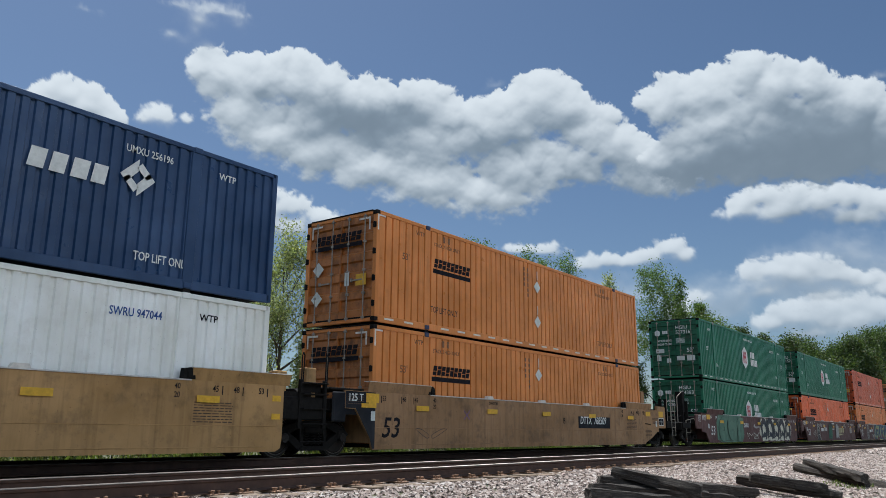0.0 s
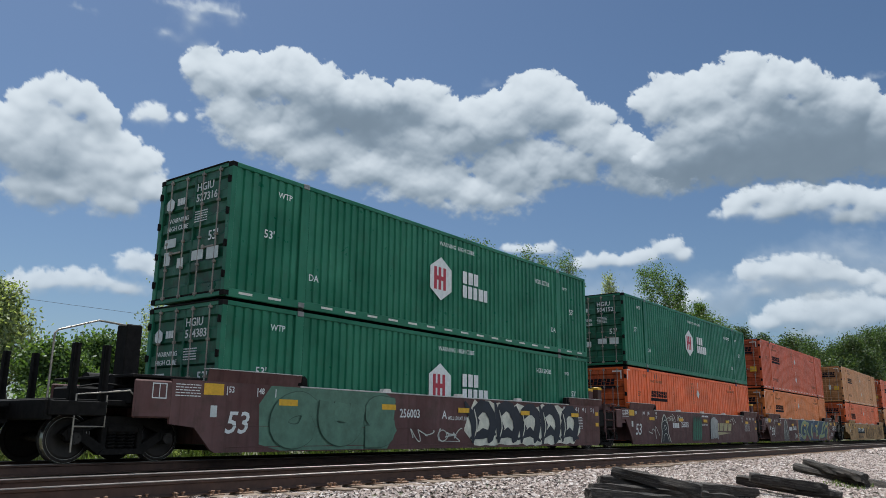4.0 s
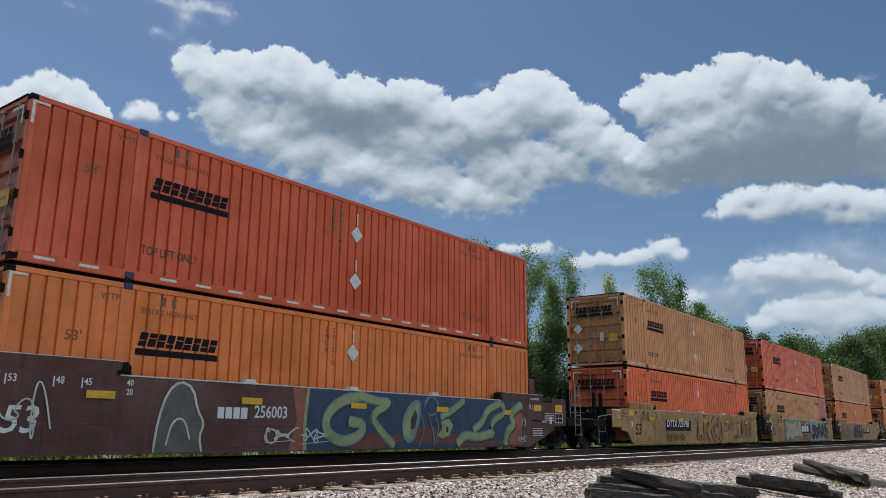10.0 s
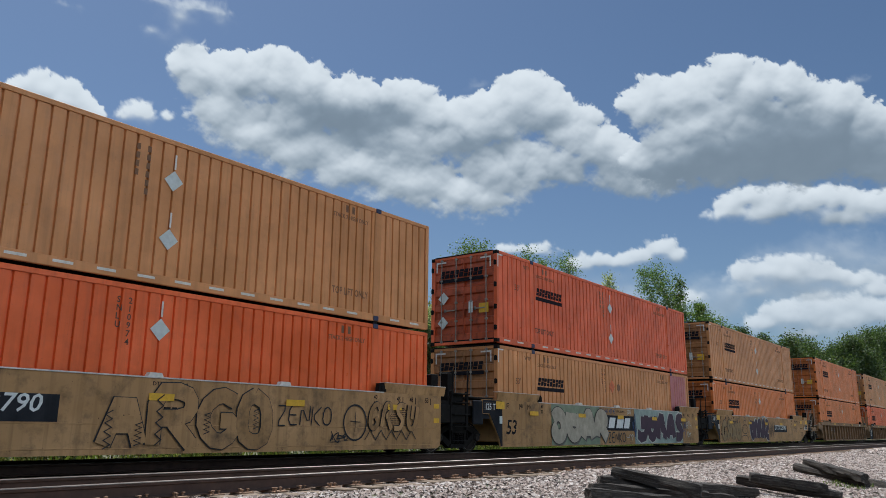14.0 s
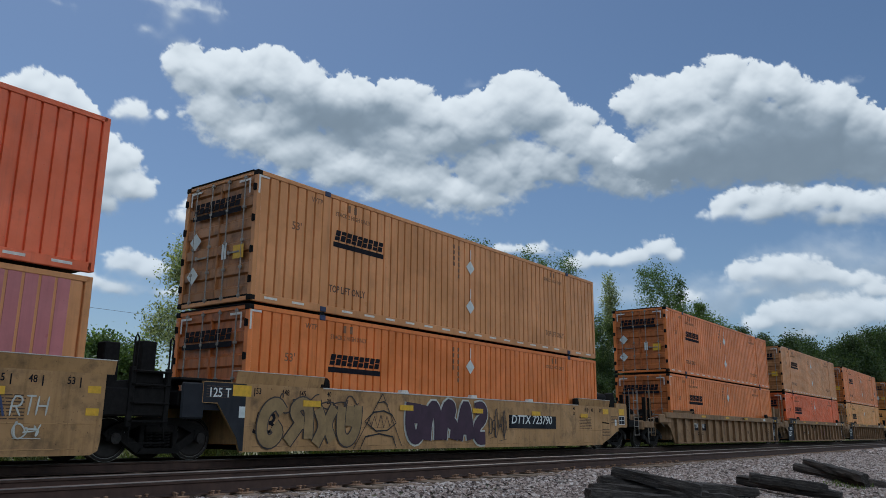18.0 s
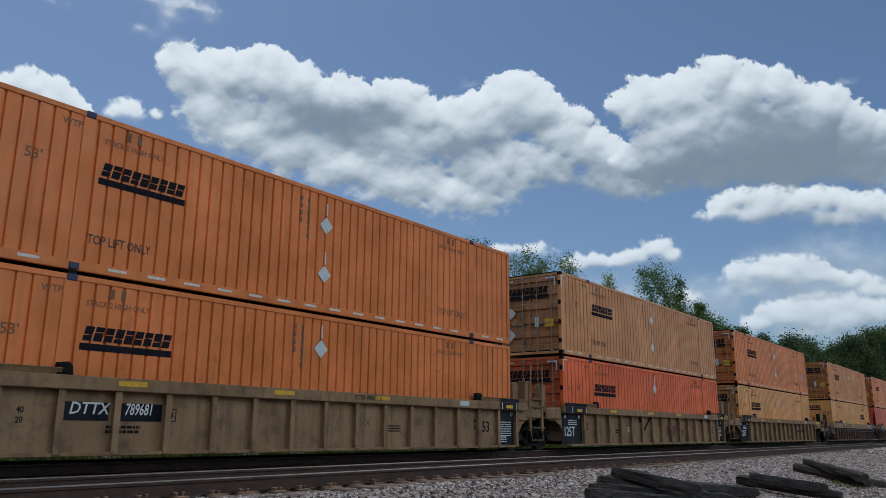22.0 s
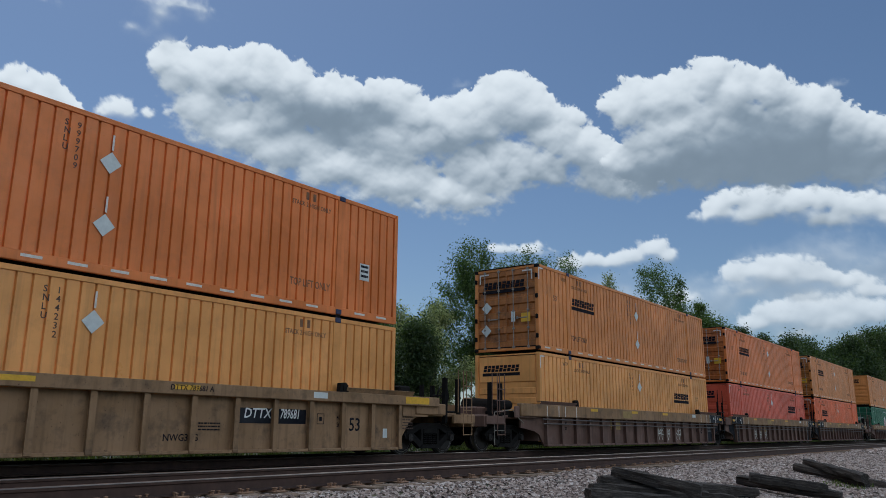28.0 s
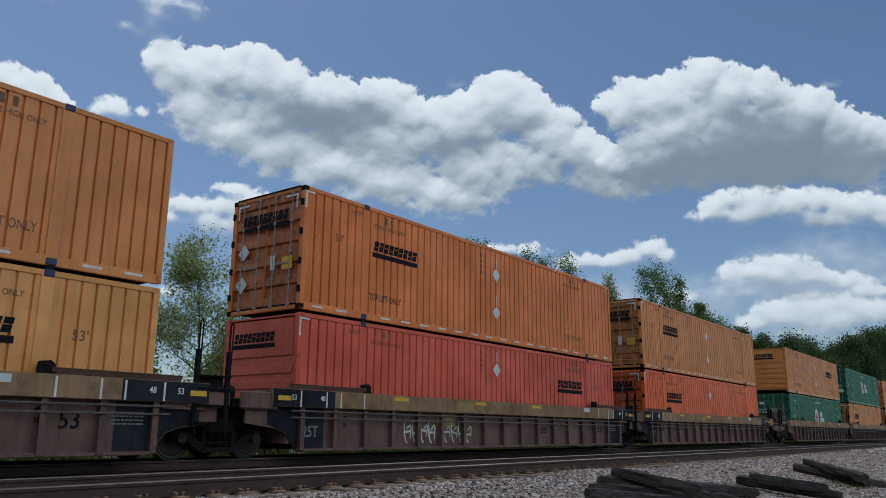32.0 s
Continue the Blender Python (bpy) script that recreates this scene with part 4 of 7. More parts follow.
def tag_graffiti(car, word, x0, x1, z0, z1, mat, w, slant=0.1, seed=1):
    """A word sprayed with one thin line."""
    for line in strokes_of(word, x0, x1, z0, z1, slant, seed):
        coat(car, ribbon(line, w, 1), mat, 1)


def block_graffiti(car, word, x0, x1, z0, z1, fill, edge, w, rim, slant=0.0, seed=1, sharp=1, shade=None):
    """Fat sprayed forms with an outline."""
    lines = list(strokes_of(word, x0, x1, z0 + w / 2, z1 - w / 2, slant, seed))
    if shade:
        for line in lines:
            coat(car, ribbon([(a + 0.07, b - 0.05) for a, b in line], w + 2 * rim, sharp, 1.0), shade, 0)
    for line in lines:
        coat(car, ribbon(line, w + 2 * rim, sharp, 1.0), edge, 1)
    for line in lines:
        coat(car, ribbon(line, w, sharp, 0.96), fill, 2)


def spiked_graffiti(car, x0, x1, n, z0, z1, mat, seed, w=0.05):
    """Thin pointed sprayed strokes, tall and close together; not letters. They lie on the set-back plate."""
    r = random.Random(seed)
    step, h = (x1 - x0) / n, z1 - z0
    for i in range(n):
        if i == n // 2:
            continue
        a = x0 + step * i
        for line in ([(a, z1), (a + step * 0.12, z0 + h * 0.2), (a + step * 0.45, z0)], [(a + step * 0.3, z0 + h * r.uniform(0.5, 0.8)), (a + step * 0.9, z0 + h * r.uniform(0.75, 1.0)), (a + step * 0.75, z0 + h * r.uniform(0.0, 0.3))],
                     [(a - step * 0.1, z0 + h * r.uniform(0.4, 0.6)), (a + step * 0.85, z0 + h * r.uniform(0.35, 0.6))]):
            part("graffiti", ribbon(line, w * r.uniform(0.8, 1.25), 1, 0.15).mesh("graffiti", mat), car, (0, SIDE_Y + 0.094 - layer() * 0.3, 0))


def wild_graffiti(car, x0, x1, z0, z1, n, dark, pale, seed):
    """Broad angular interlocked strokes, dark on a pale field; not letters."""
    r = random.Random(seed)
    k, h = 28, z1 - z0
    o = [(x0 + (x1 - x0) * i / (k - 1), z1 - h * (0.5 * max(0, 1 - min(i, k - 1 - i) / 2.0) + 0.12 * r.random())) for i in range(k)]
    o += [(x0 + (x1 - x0) * i / (k - 1), z0 + h * (0.3 * max(0, 1 - min(i, k - 1 - i) / 2.0) + 0.06 * r.random())) for i in range(k)[::-1]]
    coat(car, sheet(o), pale, -0.1)
    step = (x1 - x0 - 0.4) / n
    for i in range(n):
        a = x0 + 0.2 + step * i
        top, foot = z0 + h * r.uniform(0.86, 0.97), z0 + h * r.uniform(0.03, 0.12)
        lean = r.uniform(-0.2, 0.35) * step
        forms = [[(a + lean, top), (a + step * 0.25, z0 + h * r.uniform(0.35, 0.5)), (a + step * 0.15, foot)],
                 [(a + step * 0.1, z0 + h * r.uniform(0.55, 0.75)), (a + step * 0.6, top), (a + step * 1.0, z0 + h * r.uniform(0.45, 0.7)), (a + step * 0.75, foot)],
                 [(a + step * 0.05, foot + h * 0.1), (a + step * 0.55, z0 + h * r.uniform(0.2, 0.4)), (a + step * 1.05, foot + h * r.uniform(0.0, 0.2))]]
        for q, line in enumerate(forms):
            coat(car, ribbon(line, (0.44, 0.36, 0.30)[q], 1 if q == 1 else 0, 0.2), dark, 1)
        coat(car, ribbon([(a + step * 0.18, z0 + h * 0.8), (a + step * 0.32, z0 + h * 0.45), (a + step * 0.2, z0 + h * 0.2)], 0.05, 1, 0.1), pale, 2)


def zigzag(car, x, z0, z1, w, mat, n=9):
    coat(car, ribbon([(x + (w / 2 if i % 2 else -w / 2), z0 + (z1 - z0) * i / n) for i in range(n + 1)], 0.035, 0), mat, 3)


def swirl_graffiti(car, x0, x1, z0, z1, n, mat, seed, w=0.05):
    """Thin sprayed scribble; not letters."""
    r = random.Random(seed)
    h = z1 - z0
    runs = max(1, n // 2)
    span = (x1 - x0) / runs
    for i in range(runs):
        pts, ph = [], r.uniform(0, 6.28)
        m = 30
        loops = r.uniform(2.0, 3.4)
        for j in range(m):
            u = j / (m - 1)
            a = ph + u * loops * 6.28
            pts.append((x0 + span * (i + 0.1 + 0.8 * u) + span * 0.10 * math.cos(a), z0 + h * (0.5 + 0.46 * math.sin(a * 0.83 + math.sin(u * 5 + ph)) * (0.55 + 0.45 * math.sin(u * 7 + ph)))))
        coat(car, ribbon(pts, w, 1), mat, 1)
        if r.random() < 0.8:
            coat(car, ribbon([(x + span * 0.06 * math.sin(z * 9), z0 + (z1 - z) * 0.9) for x, z in pts[::2]], w, 1), mat, 1)
            coat(car, ribbon([(x0 + span * (i + 0.1), z0 + h * r.uniform(0, 0.2)), (x0 + span * (i + 0.9), z0 + h * r.uniform(0, 0.3))], w * 0.8, 0), mat, 1)


def well_car(x, color, ribbed, first, last, gap_left, gap_right, wording, number="", ends=None, ink=INK_DARK, mark53=True):
    car = thing("well_car", (x, 0, 0), wording, "rail car", "well cars of the train")
    CARS.append((car, (x, 0, 0)))
    key = "ribbed" if ribbed else "smooth"
    low = color is CAR_GREY
    f_print = SIDE_Y + 0.096
    half_well = 1.33 if ribbed else 1.45
    fine = INK_BROWN if ink is INK_DARK else ink
    for sgn in (-1, 1):
        o = [(a, c - 0.15 if low and c > 1.2 else c) for a, c in side_plate(ribbed, first, last, low)]
        ya = SIDE_Y - 0.03 if sgn < 0 else -SIDE_Y - 0.03
        s = part("side_plate", shared(("side", key, low, first, last), color, lambda: Shape().prism(o, 0, 0.06)), car, (0, ya + (0.13 if ribbed and sgn < 0 else 0), 0))
        if ribbed:
            part("top_chord", shared(("chord", low, first, last), CAR_BROWN if low else color, lambda: Shape().box((-1.65 if first else -0.85) if low else (-1.3 if first else -0.5), (18.0 if last else 17.2) if low else (17.65 if last else 16.65), -0.02, 0.14, 1.07 if low else 1.22, 1.45, 0.012)), car, (0, ya - 0.04, 0))
            part("bottom_chord", shared("chord_low", color, lambda: Shape().box(0.06, 16.09, 0, 0.16, 0.135, 0.20, 0.01)), car, (0, ya, 0))
            if sgn < 0:
                for i in range(0 if low or first else 1, 17):
                    px = 0.05 + i * 1.005
                    part("rib", shared(("rib", low), color, lambda: Shape().prism([(-0.05, 0.20), (0.07, 0.20), (0.06, 1.07 if low else 1.22), (-0.06, 1.07 if low else 1.22)], 0, 0.014)
                         .box(-0.012, 0.018, 0.014, 0.135, 0.20, 1.07 if low else 1.22)
                         .box(-0.06, 0.07, -0.02, 0.13, 0.155, 0.21, 0.008)), car, (px, ya - 0.005, 0))
                for z in (0.99, 0.85) if low else ():
                    part("pipe", shared("train_pipe", PIPE, lambda: Shape().pipe([(-0.3, 0, 0), (4.0, 0, -0.012), (8.0, 0, 0.006), (12.0, 0, -0.01), (16.4, 0, 0)], 0.020)), car, (0, ya - (0.028 if low else -0.02), z))
        else:
            part("top_flange", shared("flange", LIT_WORN_EDGE if sgn < 0 else color, lambda: Shape().box(2.0, 14.15, -0.02, 0.12, 1.488, 1.515, 0.004)), car, (0, ya, 0))
            part("seam", shared("seam", color, lambda: Shape().box(0.10, 16.05, -0.006, 0.0, 0.245, 0.262, 0.002).box(-0.1, 16.3, -0.006, 0.0, 0.655, 0.668, 0.002)), car, (0, ya + (0 if sgn < 0 else 0.06), 0))
        for x0, x1 in ((-0.40, 2.0), (14.15, 16.6)):
            def flap():
                z0 = 1.50 if not ribbed else 1.45
                s = Shape()
                yo = -0.05
                s.along([(0, z0), (0.02, z0), (yo + 0.02, z0 + (0.235 if not ribbed else 0.10)), (yo, z0 + (0.235 if not ribbed else 0.10))], x0, x1)
                return s

            def flap_edge():
                z0 = (1.50 + 0.235) if not ribbed else (1.45 + 0.10)
                return Shape().box(x0, x1, -0.06, 0.14, z0 - 0.004, z0 + 0.012, 0.004)
            if sgn < 0:
                part("end_flap", shared(("flap", key, x0), color, flap), car, (0, ya - 0.001, 0))
                part("flap_edge", shared(("flap_edge", key, x0), LIT_WORN_EDGE if not ribbed else color, flap_edge), car, (0, ya - 0.001, 0), "bright worn edge" if not ribbed else "")
                lx = x1 + 0.06 if x0 < 0 else x0 - 0.06
                part("lock_bracket", shared("bracket", STEEL_DARK, lambda: Shape().prism([(-0.14, 0), (0.14, 0), (0.12, 0.16), (0.04, 0.22), (-0.12, 0.20)], 0, 0.12).box(-0.05, 0.06, -0.03, 0.0, 0.03, 0.16, 0.01)), car, (lx, ya - 0.02, (1.515 if not ribbed else 1.45)), "dark steel container guide")
    for bx in (0.2, 5.15, 10.95, 15.95):
        part("floor_beam", shared(("beam", ribbed), STEEL_DARK, lambda: Shape().box(-0.18, 0.18, -half_well, half_well, 0.185, 0.278)), car, (bx, 0, 0))
    for by in (0.13 - half_well, half_well - 0.13):
        part("floor_sill", shared("floor_sill", STEEL_DARK, lambda: Shape().box(0, 16.15, -0.12, 0.12, 0.19, 0.282)), car, (0, by, 0))
    for x0 in (-0.22, 16.27):
        part("bulkhead", shared(("bulkhead", ribbed), color, lambda: Shape().box(0, 0.09, -half_well - 0.02, half_well + 0.02, 0.30, 1.38, 0.01) if not ribbed else Shape().box(0, 0.09, -half_well, half_well, 0.30, 1.20, 0.01)), car, (x0, 0, 0))
    # left end
    end_color = ends or color
    if not ribbed and ends:
        part("black_panel", shared("black_corner", PANEL_BLACK, lambda: flat([[(-1.15, 1.10), (-0.81, 1.10), (-0.31, 0.43), (-0.21, 0.17), (-0.13, 0.17), (-0.13, 1.485), (-1.15, 1.485)]])), car, (0, SIDE_Y - 0.0325, 0), "black panel with white stencil")
    reach_l = 1.9 if first else gap_left / 2 - 0.12
    for sgn in (-1, 1):
        part("end_sill", shared(("end_sill", reach_l, key), end_color, lambda: Shape().box(-reach_l, -1.10 if not ribbed else -0.62, 0, 0.07, 0.78 if not ribbed else 1.0, 1.46 if not ribbed else 1.36, 0.03).box(-1.2, -0.15, 0.04 if not ribbed else 0.126, 0.12 if not ribbed else 0.17, 0.95, 1.40)), car, (0, sgn * 1.49 - 0.035, 0))
    if not ribbed:
        part("deck_edge", shared(("deck_edge", reach_l), STEEL_DARK, lambda: Shape().box(-reach_l, -0.42, -1.42, 1.42, 1.50, 1.555, 0.01)), car)
    part("end_deck", shared(("deck_l", reach_l, ribbed), STEEL_DARK, lambda: Shape().box(-reach_l, -0.2, 0.05 - half_well, half_well - 0.05, 1.02, 1.30 if not ribbed else 1.22, 0.02)), car)
    reach_r = 1.9 if last else gap_right / 2 - 0.12
    for sgn in (-1, 1):
        part("end_sill", shared(("end_sill_r", reach_r, key), color if last or ribbed else STEEL_DARK, lambda: Shape().prism([(17.30, 0.66), (17.45, 0.78), (18.14, 0.78), (18.20, 0.84), (18.20, 1.62), (18.10, 1.67), (17.30, 1.67)], 0, 0.08) if last and not ribbed
                 else Shape().box(16.44 if not ribbed else 16.77, LENGTH + reach_r, 0, 0.07, 0.80 if not ribbed else 1.0, 1.30, 0.03).box(16.3, 17.3, 0.04, 0.12, 0.95, 1.40)), car, (0, sgn * 1.475 - 0.035, 0))
    if last and ribbed and not low:
        part("yellow_panel", shared("yellow_chord_end", YELLOW_TAPE, lambda: flat([rect(0, 0.95, 0, 0.17)])), car, (16.25, SIDE_Y - 0.092, 1.26))
        part("fine_print", shared("end_rows", INK_BROWN, lambda: flat(bars(5, 0.62, 0.03, 0.04, 21))), car, (16.15, f_print, 0.95))
        part("notice", shared("label", PLACARD, lambda: flat([rect(0, 0.15, 0, 0.22)])), car, (15.62, f_print, 0.42))
    if last and not ribbed:
        for z0, z1, m in ((1.23, 1.46, YELLOW_TAPE), (0.90, 1.17, PANEL_BLACK)):
            part("yellow_panel" if z0 > 1 else "notice_box", shared(("end_plate", z0), m, lambda: flat([rect(0, 0.48, 0, z1 - z0)])), car, (17.48, SIDE_Y - 0.012, z0), "" if z0 > 1 else "black notice in a white frame")
        for x0, x1, z0, z1 in ((17.46, 17.98, 0.88, 0.90), (17.46, 17.98, 1.17, 1.19), (17.46, 17.48, 0.90, 1.17), (17.96, 17.98, 0.90, 1.17), (17.52, 17.92, 1.03, 1.045), (17.70, 17.715, 0.92, 1.15)):
            part("frame_strip", shared(("strip", round(x1 - x0, 3), round(z1 - z0, 3)), INK_WHITE, lambda: flat([rect(0, x1 - x0, 0, z1 - z0)])), car, (x0, SIDE_Y - 0.0135, z0))
        if color is CAR_YELLOW:
            part("air_tank", shared("air_tank", STEEL_DARK, lambda: Shape().tube((16.85, -0.75, 1.86), (17.65, -0.75, 1.86), 0.20, n=18).box(16.95, 17.05, -0.9, -0.6, 1.3, 1.75).box(17.45, 17.55, -0.9, -0.6, 1.3, 1.75)), car, (0, 0, 0), "black steel air tank")
            part("brake_housing", shared("housing", STEEL_DARK, lambda: Shape().prism([(17.8, 1.2), (18.3, 1.2), (18.3, 1.75), (18.15, 2.1), (17.95, 2.05), (17.8, 1.7)], -1.0, -0.7)), car)
        for px in (15.80, 16.55):
            part("fine_print", shared(("print_last", ink.name, px), fine, lambda: flat(bars(5, 0.62, 0.020, 0.032, int(px * 7)))), car, (px + 0.2, SIDE_Y - 0.033, 1.18 if px > 16 else 0.70))
        part("grab_iron", shared("grab_side", STEEL_DARK, lambda: Shape().pipe([(0, 0.06, 0), (0, -0.02, 0), (0.45, -0.02, -0.03), (0.45, 0.06, -0.03)], 0.018)), car, (16.03, SIDE_Y - 0.03, 0.95), "dark steel grab iron")
        part("notice", shared("label", PLACARD, lambda: flat([rect(0, 0.15, 0, 0.22)])), car, (17.06, SIDE_Y - 0.033, 0.84))
    if not last and not low:
        for px, h in ((0.62, 2.12), (1.36, 2.20)) if color not in (CAR_TAN, CAR_GOLD) else ((0.62, 1.86), (1.50, 1.98)):
            p = part("bulkhead_post", shared(("square_post", h), STEEL_DARK if color is CAR_YELLOW else color, square_post(h)), car, (LENGTH + px, -0.95, 0), "square steel post with a yellow top" if color is CAR_MAROON else "square steel post")
            if color is CAR_MAROON:
                part("post_top", shared("post_top", YELLOW_TAPE, lambda: Shape().box(-0.155, 0.155, -0.135, 0.135, 0, 0.10, 0.01)), p, (0, 0, h - 0.06), "yellow painted top")
    if not first and ribbed and not low:
        part("bulkhead_post", shared(("square_post", 2.12), color, square_post(2.12)), car, (-1.08, -1.0, 0), "square steel post")
    if last and not ribbed and color is not CAR_YELLOW:
        part("bulkhead_post", shared("end_post", color, lambda: Shape().box(16.24, 16.54, -1.30, -1.02, 1.25, 2.24, 0.015)), car, (0, 0, 0), "tall square steel post")
        part("handrail", shared("bent_rail", STEEL_DARK, lambda: Shape().pipe([(16.5, -1.2, 2.20), (17.0, -1.25, 2.17), (17.2, -1.28, 2.10), (17.62, -1.35, 1.84), (17.68, -1.36, 1.6)], 0.02)), car, (0, 0, 0), "bent steel grab rail")
    # end deck
    part("end_deck", shared(("deck_r", reach_r, ribbed), STEEL_DARK, lambda: Shape().box(16.35, LENGTH + reach_r, 0.05 - half_well, half_well - 0.05, 1.02, 1.26, 0.02)), car)
    truck(car, -1.78 if first else -gap_left / 2)
    if last:
        truck(car, LENGTH + 1.78)
    if not last:
        part("brake_gear", shared("mound", STEEL_DARK, mound), car, (LENGTH + gap_right / 2, 0, 0.12))
    if last:
        part("ladder", shared(("ladder", 1.75, ribbed), ROD if not ribbed else color, ladder(1.75)), car, (LENGTH + 2.62, -1.56, 0), "steel rung ladder with tall handrails")
    else:
        stout_ladder(car, (LENGTH + 0.80, -1.52, 0), color if color in (CAR_MAROON, CAR_BROWN) else STEEL_DARK, 2.68 if ribbed else 2.25)
    if first:
        part("end_platform", shared(("platform", ribbed), color if ribbed else STEEL_DARK, lambda: end_platform(1)), car, (-1.2, 0, 0), turn=pose(0, 0, 0, 0, 0, 180))
        for px in (-2.36, -2.91):
            part("stanchion", shared("post", STEEL_DARK, post), car, (px, -1.30, 0), "upright square steel post")
            part("stanchion", shared("post", STEEL_DARK, post), car, (px, 1.30, 0))
        part("handrail", shared("rail_loop", ROD, lambda: Shape().pipe([(-2.9, -1.42, 0.2), (-2.9, -1.42, 1.15), (-2.4, -1.42, 1.2), (-1.95, -1.45, 1.25), (-1.7, -1.5, 1.0), (-1.4, -1.5, 0.86)], 0.016).pipe([(-2.9, -1.42, 0.62), (-2.35, -1.42, 0.62), (-2.35, -1.42, 1.15)], 0.014)), car)
        if ribbed:
            part("ladder", shared("ladder_wide", color, ladder(1.80)), car, (-2.95, -1.56, 0), "steel rung ladder with tall handrails")
        else:
            if color is CAR_MAROON:
                part("bulkhead_post", shared("bulkhead_post", STEEL_DARK, lambda: Shape().box(-1.80, -1.48, -0.9, -0.55, 1.2, 2.50, 0.02)), car, (0, 0, 0), "tall dark square post")
                part("handrail", shared("high_rail", ROD, lambda: Shape().pipe([(-3.28, -1.2, 1.05), (-3.28, -1.2, 2.16), (-3.22, -1.2, 2.22), (-2.5, -1.15, 2.46), (-1.78, -0.85, 2.47)], 0.018)), car, (0, 0, 0), "bent bright grab rail")
            part("notice_box", shared("first_box", INK_WHITE, lambda: flat([rect(0, 0.30, 0, 0.02), rect(0, 0.02, 0.02, 0.26), rect(0.28, 0.30, 0.02, 0.26), rect(0, 0.30, 0.26, 0.28), rect(0.14, 0.155, 0.02, 0.26)])), car, (-1.56, -1.53, 1.13))
        part("coupler", shared("coupler", STEEL_DARK, coupler), car, (-2.95, 0, 0), turn=pose(0, 0, 0, 0, 0, 180))
        part("air_hose", shared("hose", STEEL_DARK, hose), car, (-3.1, 0, 0), turn=pose(0, 0, 0, 0, 0, 180))
        part("cylinder", shared("cylinder", STEEL_DARK, lambda: Shape().tube((-1.9, -0.7, 1.42), (-1.0, -0.7, 1.42), 0.15, n=14).tube((-1.8, 0.4, 1.45), (-0.6, 0.4, 1.45), 0.2, n=14).pipe([(-2.6, -0.9, 1.3), (-2.2, -0.95, 1.38), (-1.6, -0.9, 1.34)], 0.02)), car)
    if last:
        part("end_platform", shared(("platform", ribbed), color if ribbed else STEEL_DARK, lambda: end_platform(1)), car, (LENGTH + 1.2, 0, 0))
        for px in (2.15, 2.75):
            part("stanchion", shared("post", STEEL_DARK, post), car, (LENGTH + px, -1.30, 0), "upright square steel post")
            part("stanchion", shared("post", STEEL_DARK, post), car, (LENGTH + px, 1.30, 0))
        part("coupler", shared("coupler", STEEL_DARK, coupler), car, (LENGTH + 2.95, 0, 0))
        part("air_hose", shared("hose", STEEL_DARK, hose), car, (LENGTH + 3.0, 0, 0))
        part("hand_brake", shared("brake_wheel", STEEL_DARK, spoked_wheel), car, (LENGTH + 2.42, -1.0, 1.56), "spoked hand-brake wheel")
        part("brake_stand", shared("brake_stand", STEEL_DARK, lambda: Shape().box(0, 0.45, -0.9, 0.2, 1.0, 1.75, 0.04)), car, (LENGTH + 0.55, -0.1, 0))
    # marks on the side
    f = SIDE_Y - 0.031 if not ribbed else SIDE_Y + 0.098

    def text(body, px, z, size, mat=ink, wide=1.0, slant=0.0, y=f):
        part("lettering", lettering(body, size, mat, wide, slant), car, (px, y - 0.002, z), turn=TO_SIDE)

    if not ribbed:
        if mark53:
            text("53", 0.10 if color is CAR_TAN else 0.06, 0.30 if color is CAR_TAN else 0.40, 0.68 if color is CAR_TAN else 0.60, ink, 1.0, 0.2)
        for px, body in ((0.12, "53"), (0.88, "48"), (1.36, "45"), (LENGTH - 0.37, "53"), (LENGTH - 1.0, "48"), (LENGTH - 1.5, "45")):
            text(body, px, 1.27, 0.17, ink, 0.85)
            part("tick", shared(("tick", ink.name), ink, lambda: flat([rect(0, 0.022, 0, 0.17)])), car, (px + (-0.045 if px < 8 else 0.22), f - 0.002, 1.25))
        for px in (2.14, LENGTH - 2.35):
            text("40", px, 1.30, 0.15, ink, 0.85)
            text("20", px, 1.14, 0.15, ink, 0.85)
        for px in (1.40, 4.64, 7.78, 11.02, 14.28):
            part("reflector", shared("yellow_tape", YELLOW_TAPE, lambda: flat([rect(0, 0.52, 0, 0.13)])), car, (px, f - 0.036, 1.09))
        part("yellow_panel", shared("yellow_panel", YELLOW_TAPE, lambda: flat([rect(0, 0.46, 0, 0.22)])), car, (-0.46, f - 0.002, 1.24))
        for z in (0.80, 1.17):
            if not last:
                part("yellow_panel", shared("yellow_end", YELLOW_TAPE, lambda: flat([rect(0, 0.23, 0, 0.20 if z > 1 else 0.12)])), car, (LENGTH, f - 0.002, z))
        if last:
            part("yellow_panel", shared("yellow_wide", YELLOW_TAPE, lambda: flat([rect(0, 0.46, 0, 0.18)])), car, (16.08, f - 0.003, 1.24))
        part("fine_print", shared(("print", ink.name), fine, lambda: flat(bars(8, 0.9, 0.018, 0.034, 5))), car, (LENGTH - 1.9, f - 0.002, 1.10))
        part("fine_print", shared(("print2", ink.name), fine, lambda: flat(bars(5, 0.55, 0.018, 0.034, 6))), car, (-1.08, f - 0.002, 1.42))
        for px in (4.85, 7.90, 11.0):
            part("container_guide", shared("tab", WHITE_TAPE, lambda: Shape().prism([(-0.17, 0), (0.17, 0), (0.12, 0.09), (-0.12, 0.09)], -0.06, 0.06)), car, (px, SIDE_Y + 0.02, 1.50), "pale worn steel guide tab")
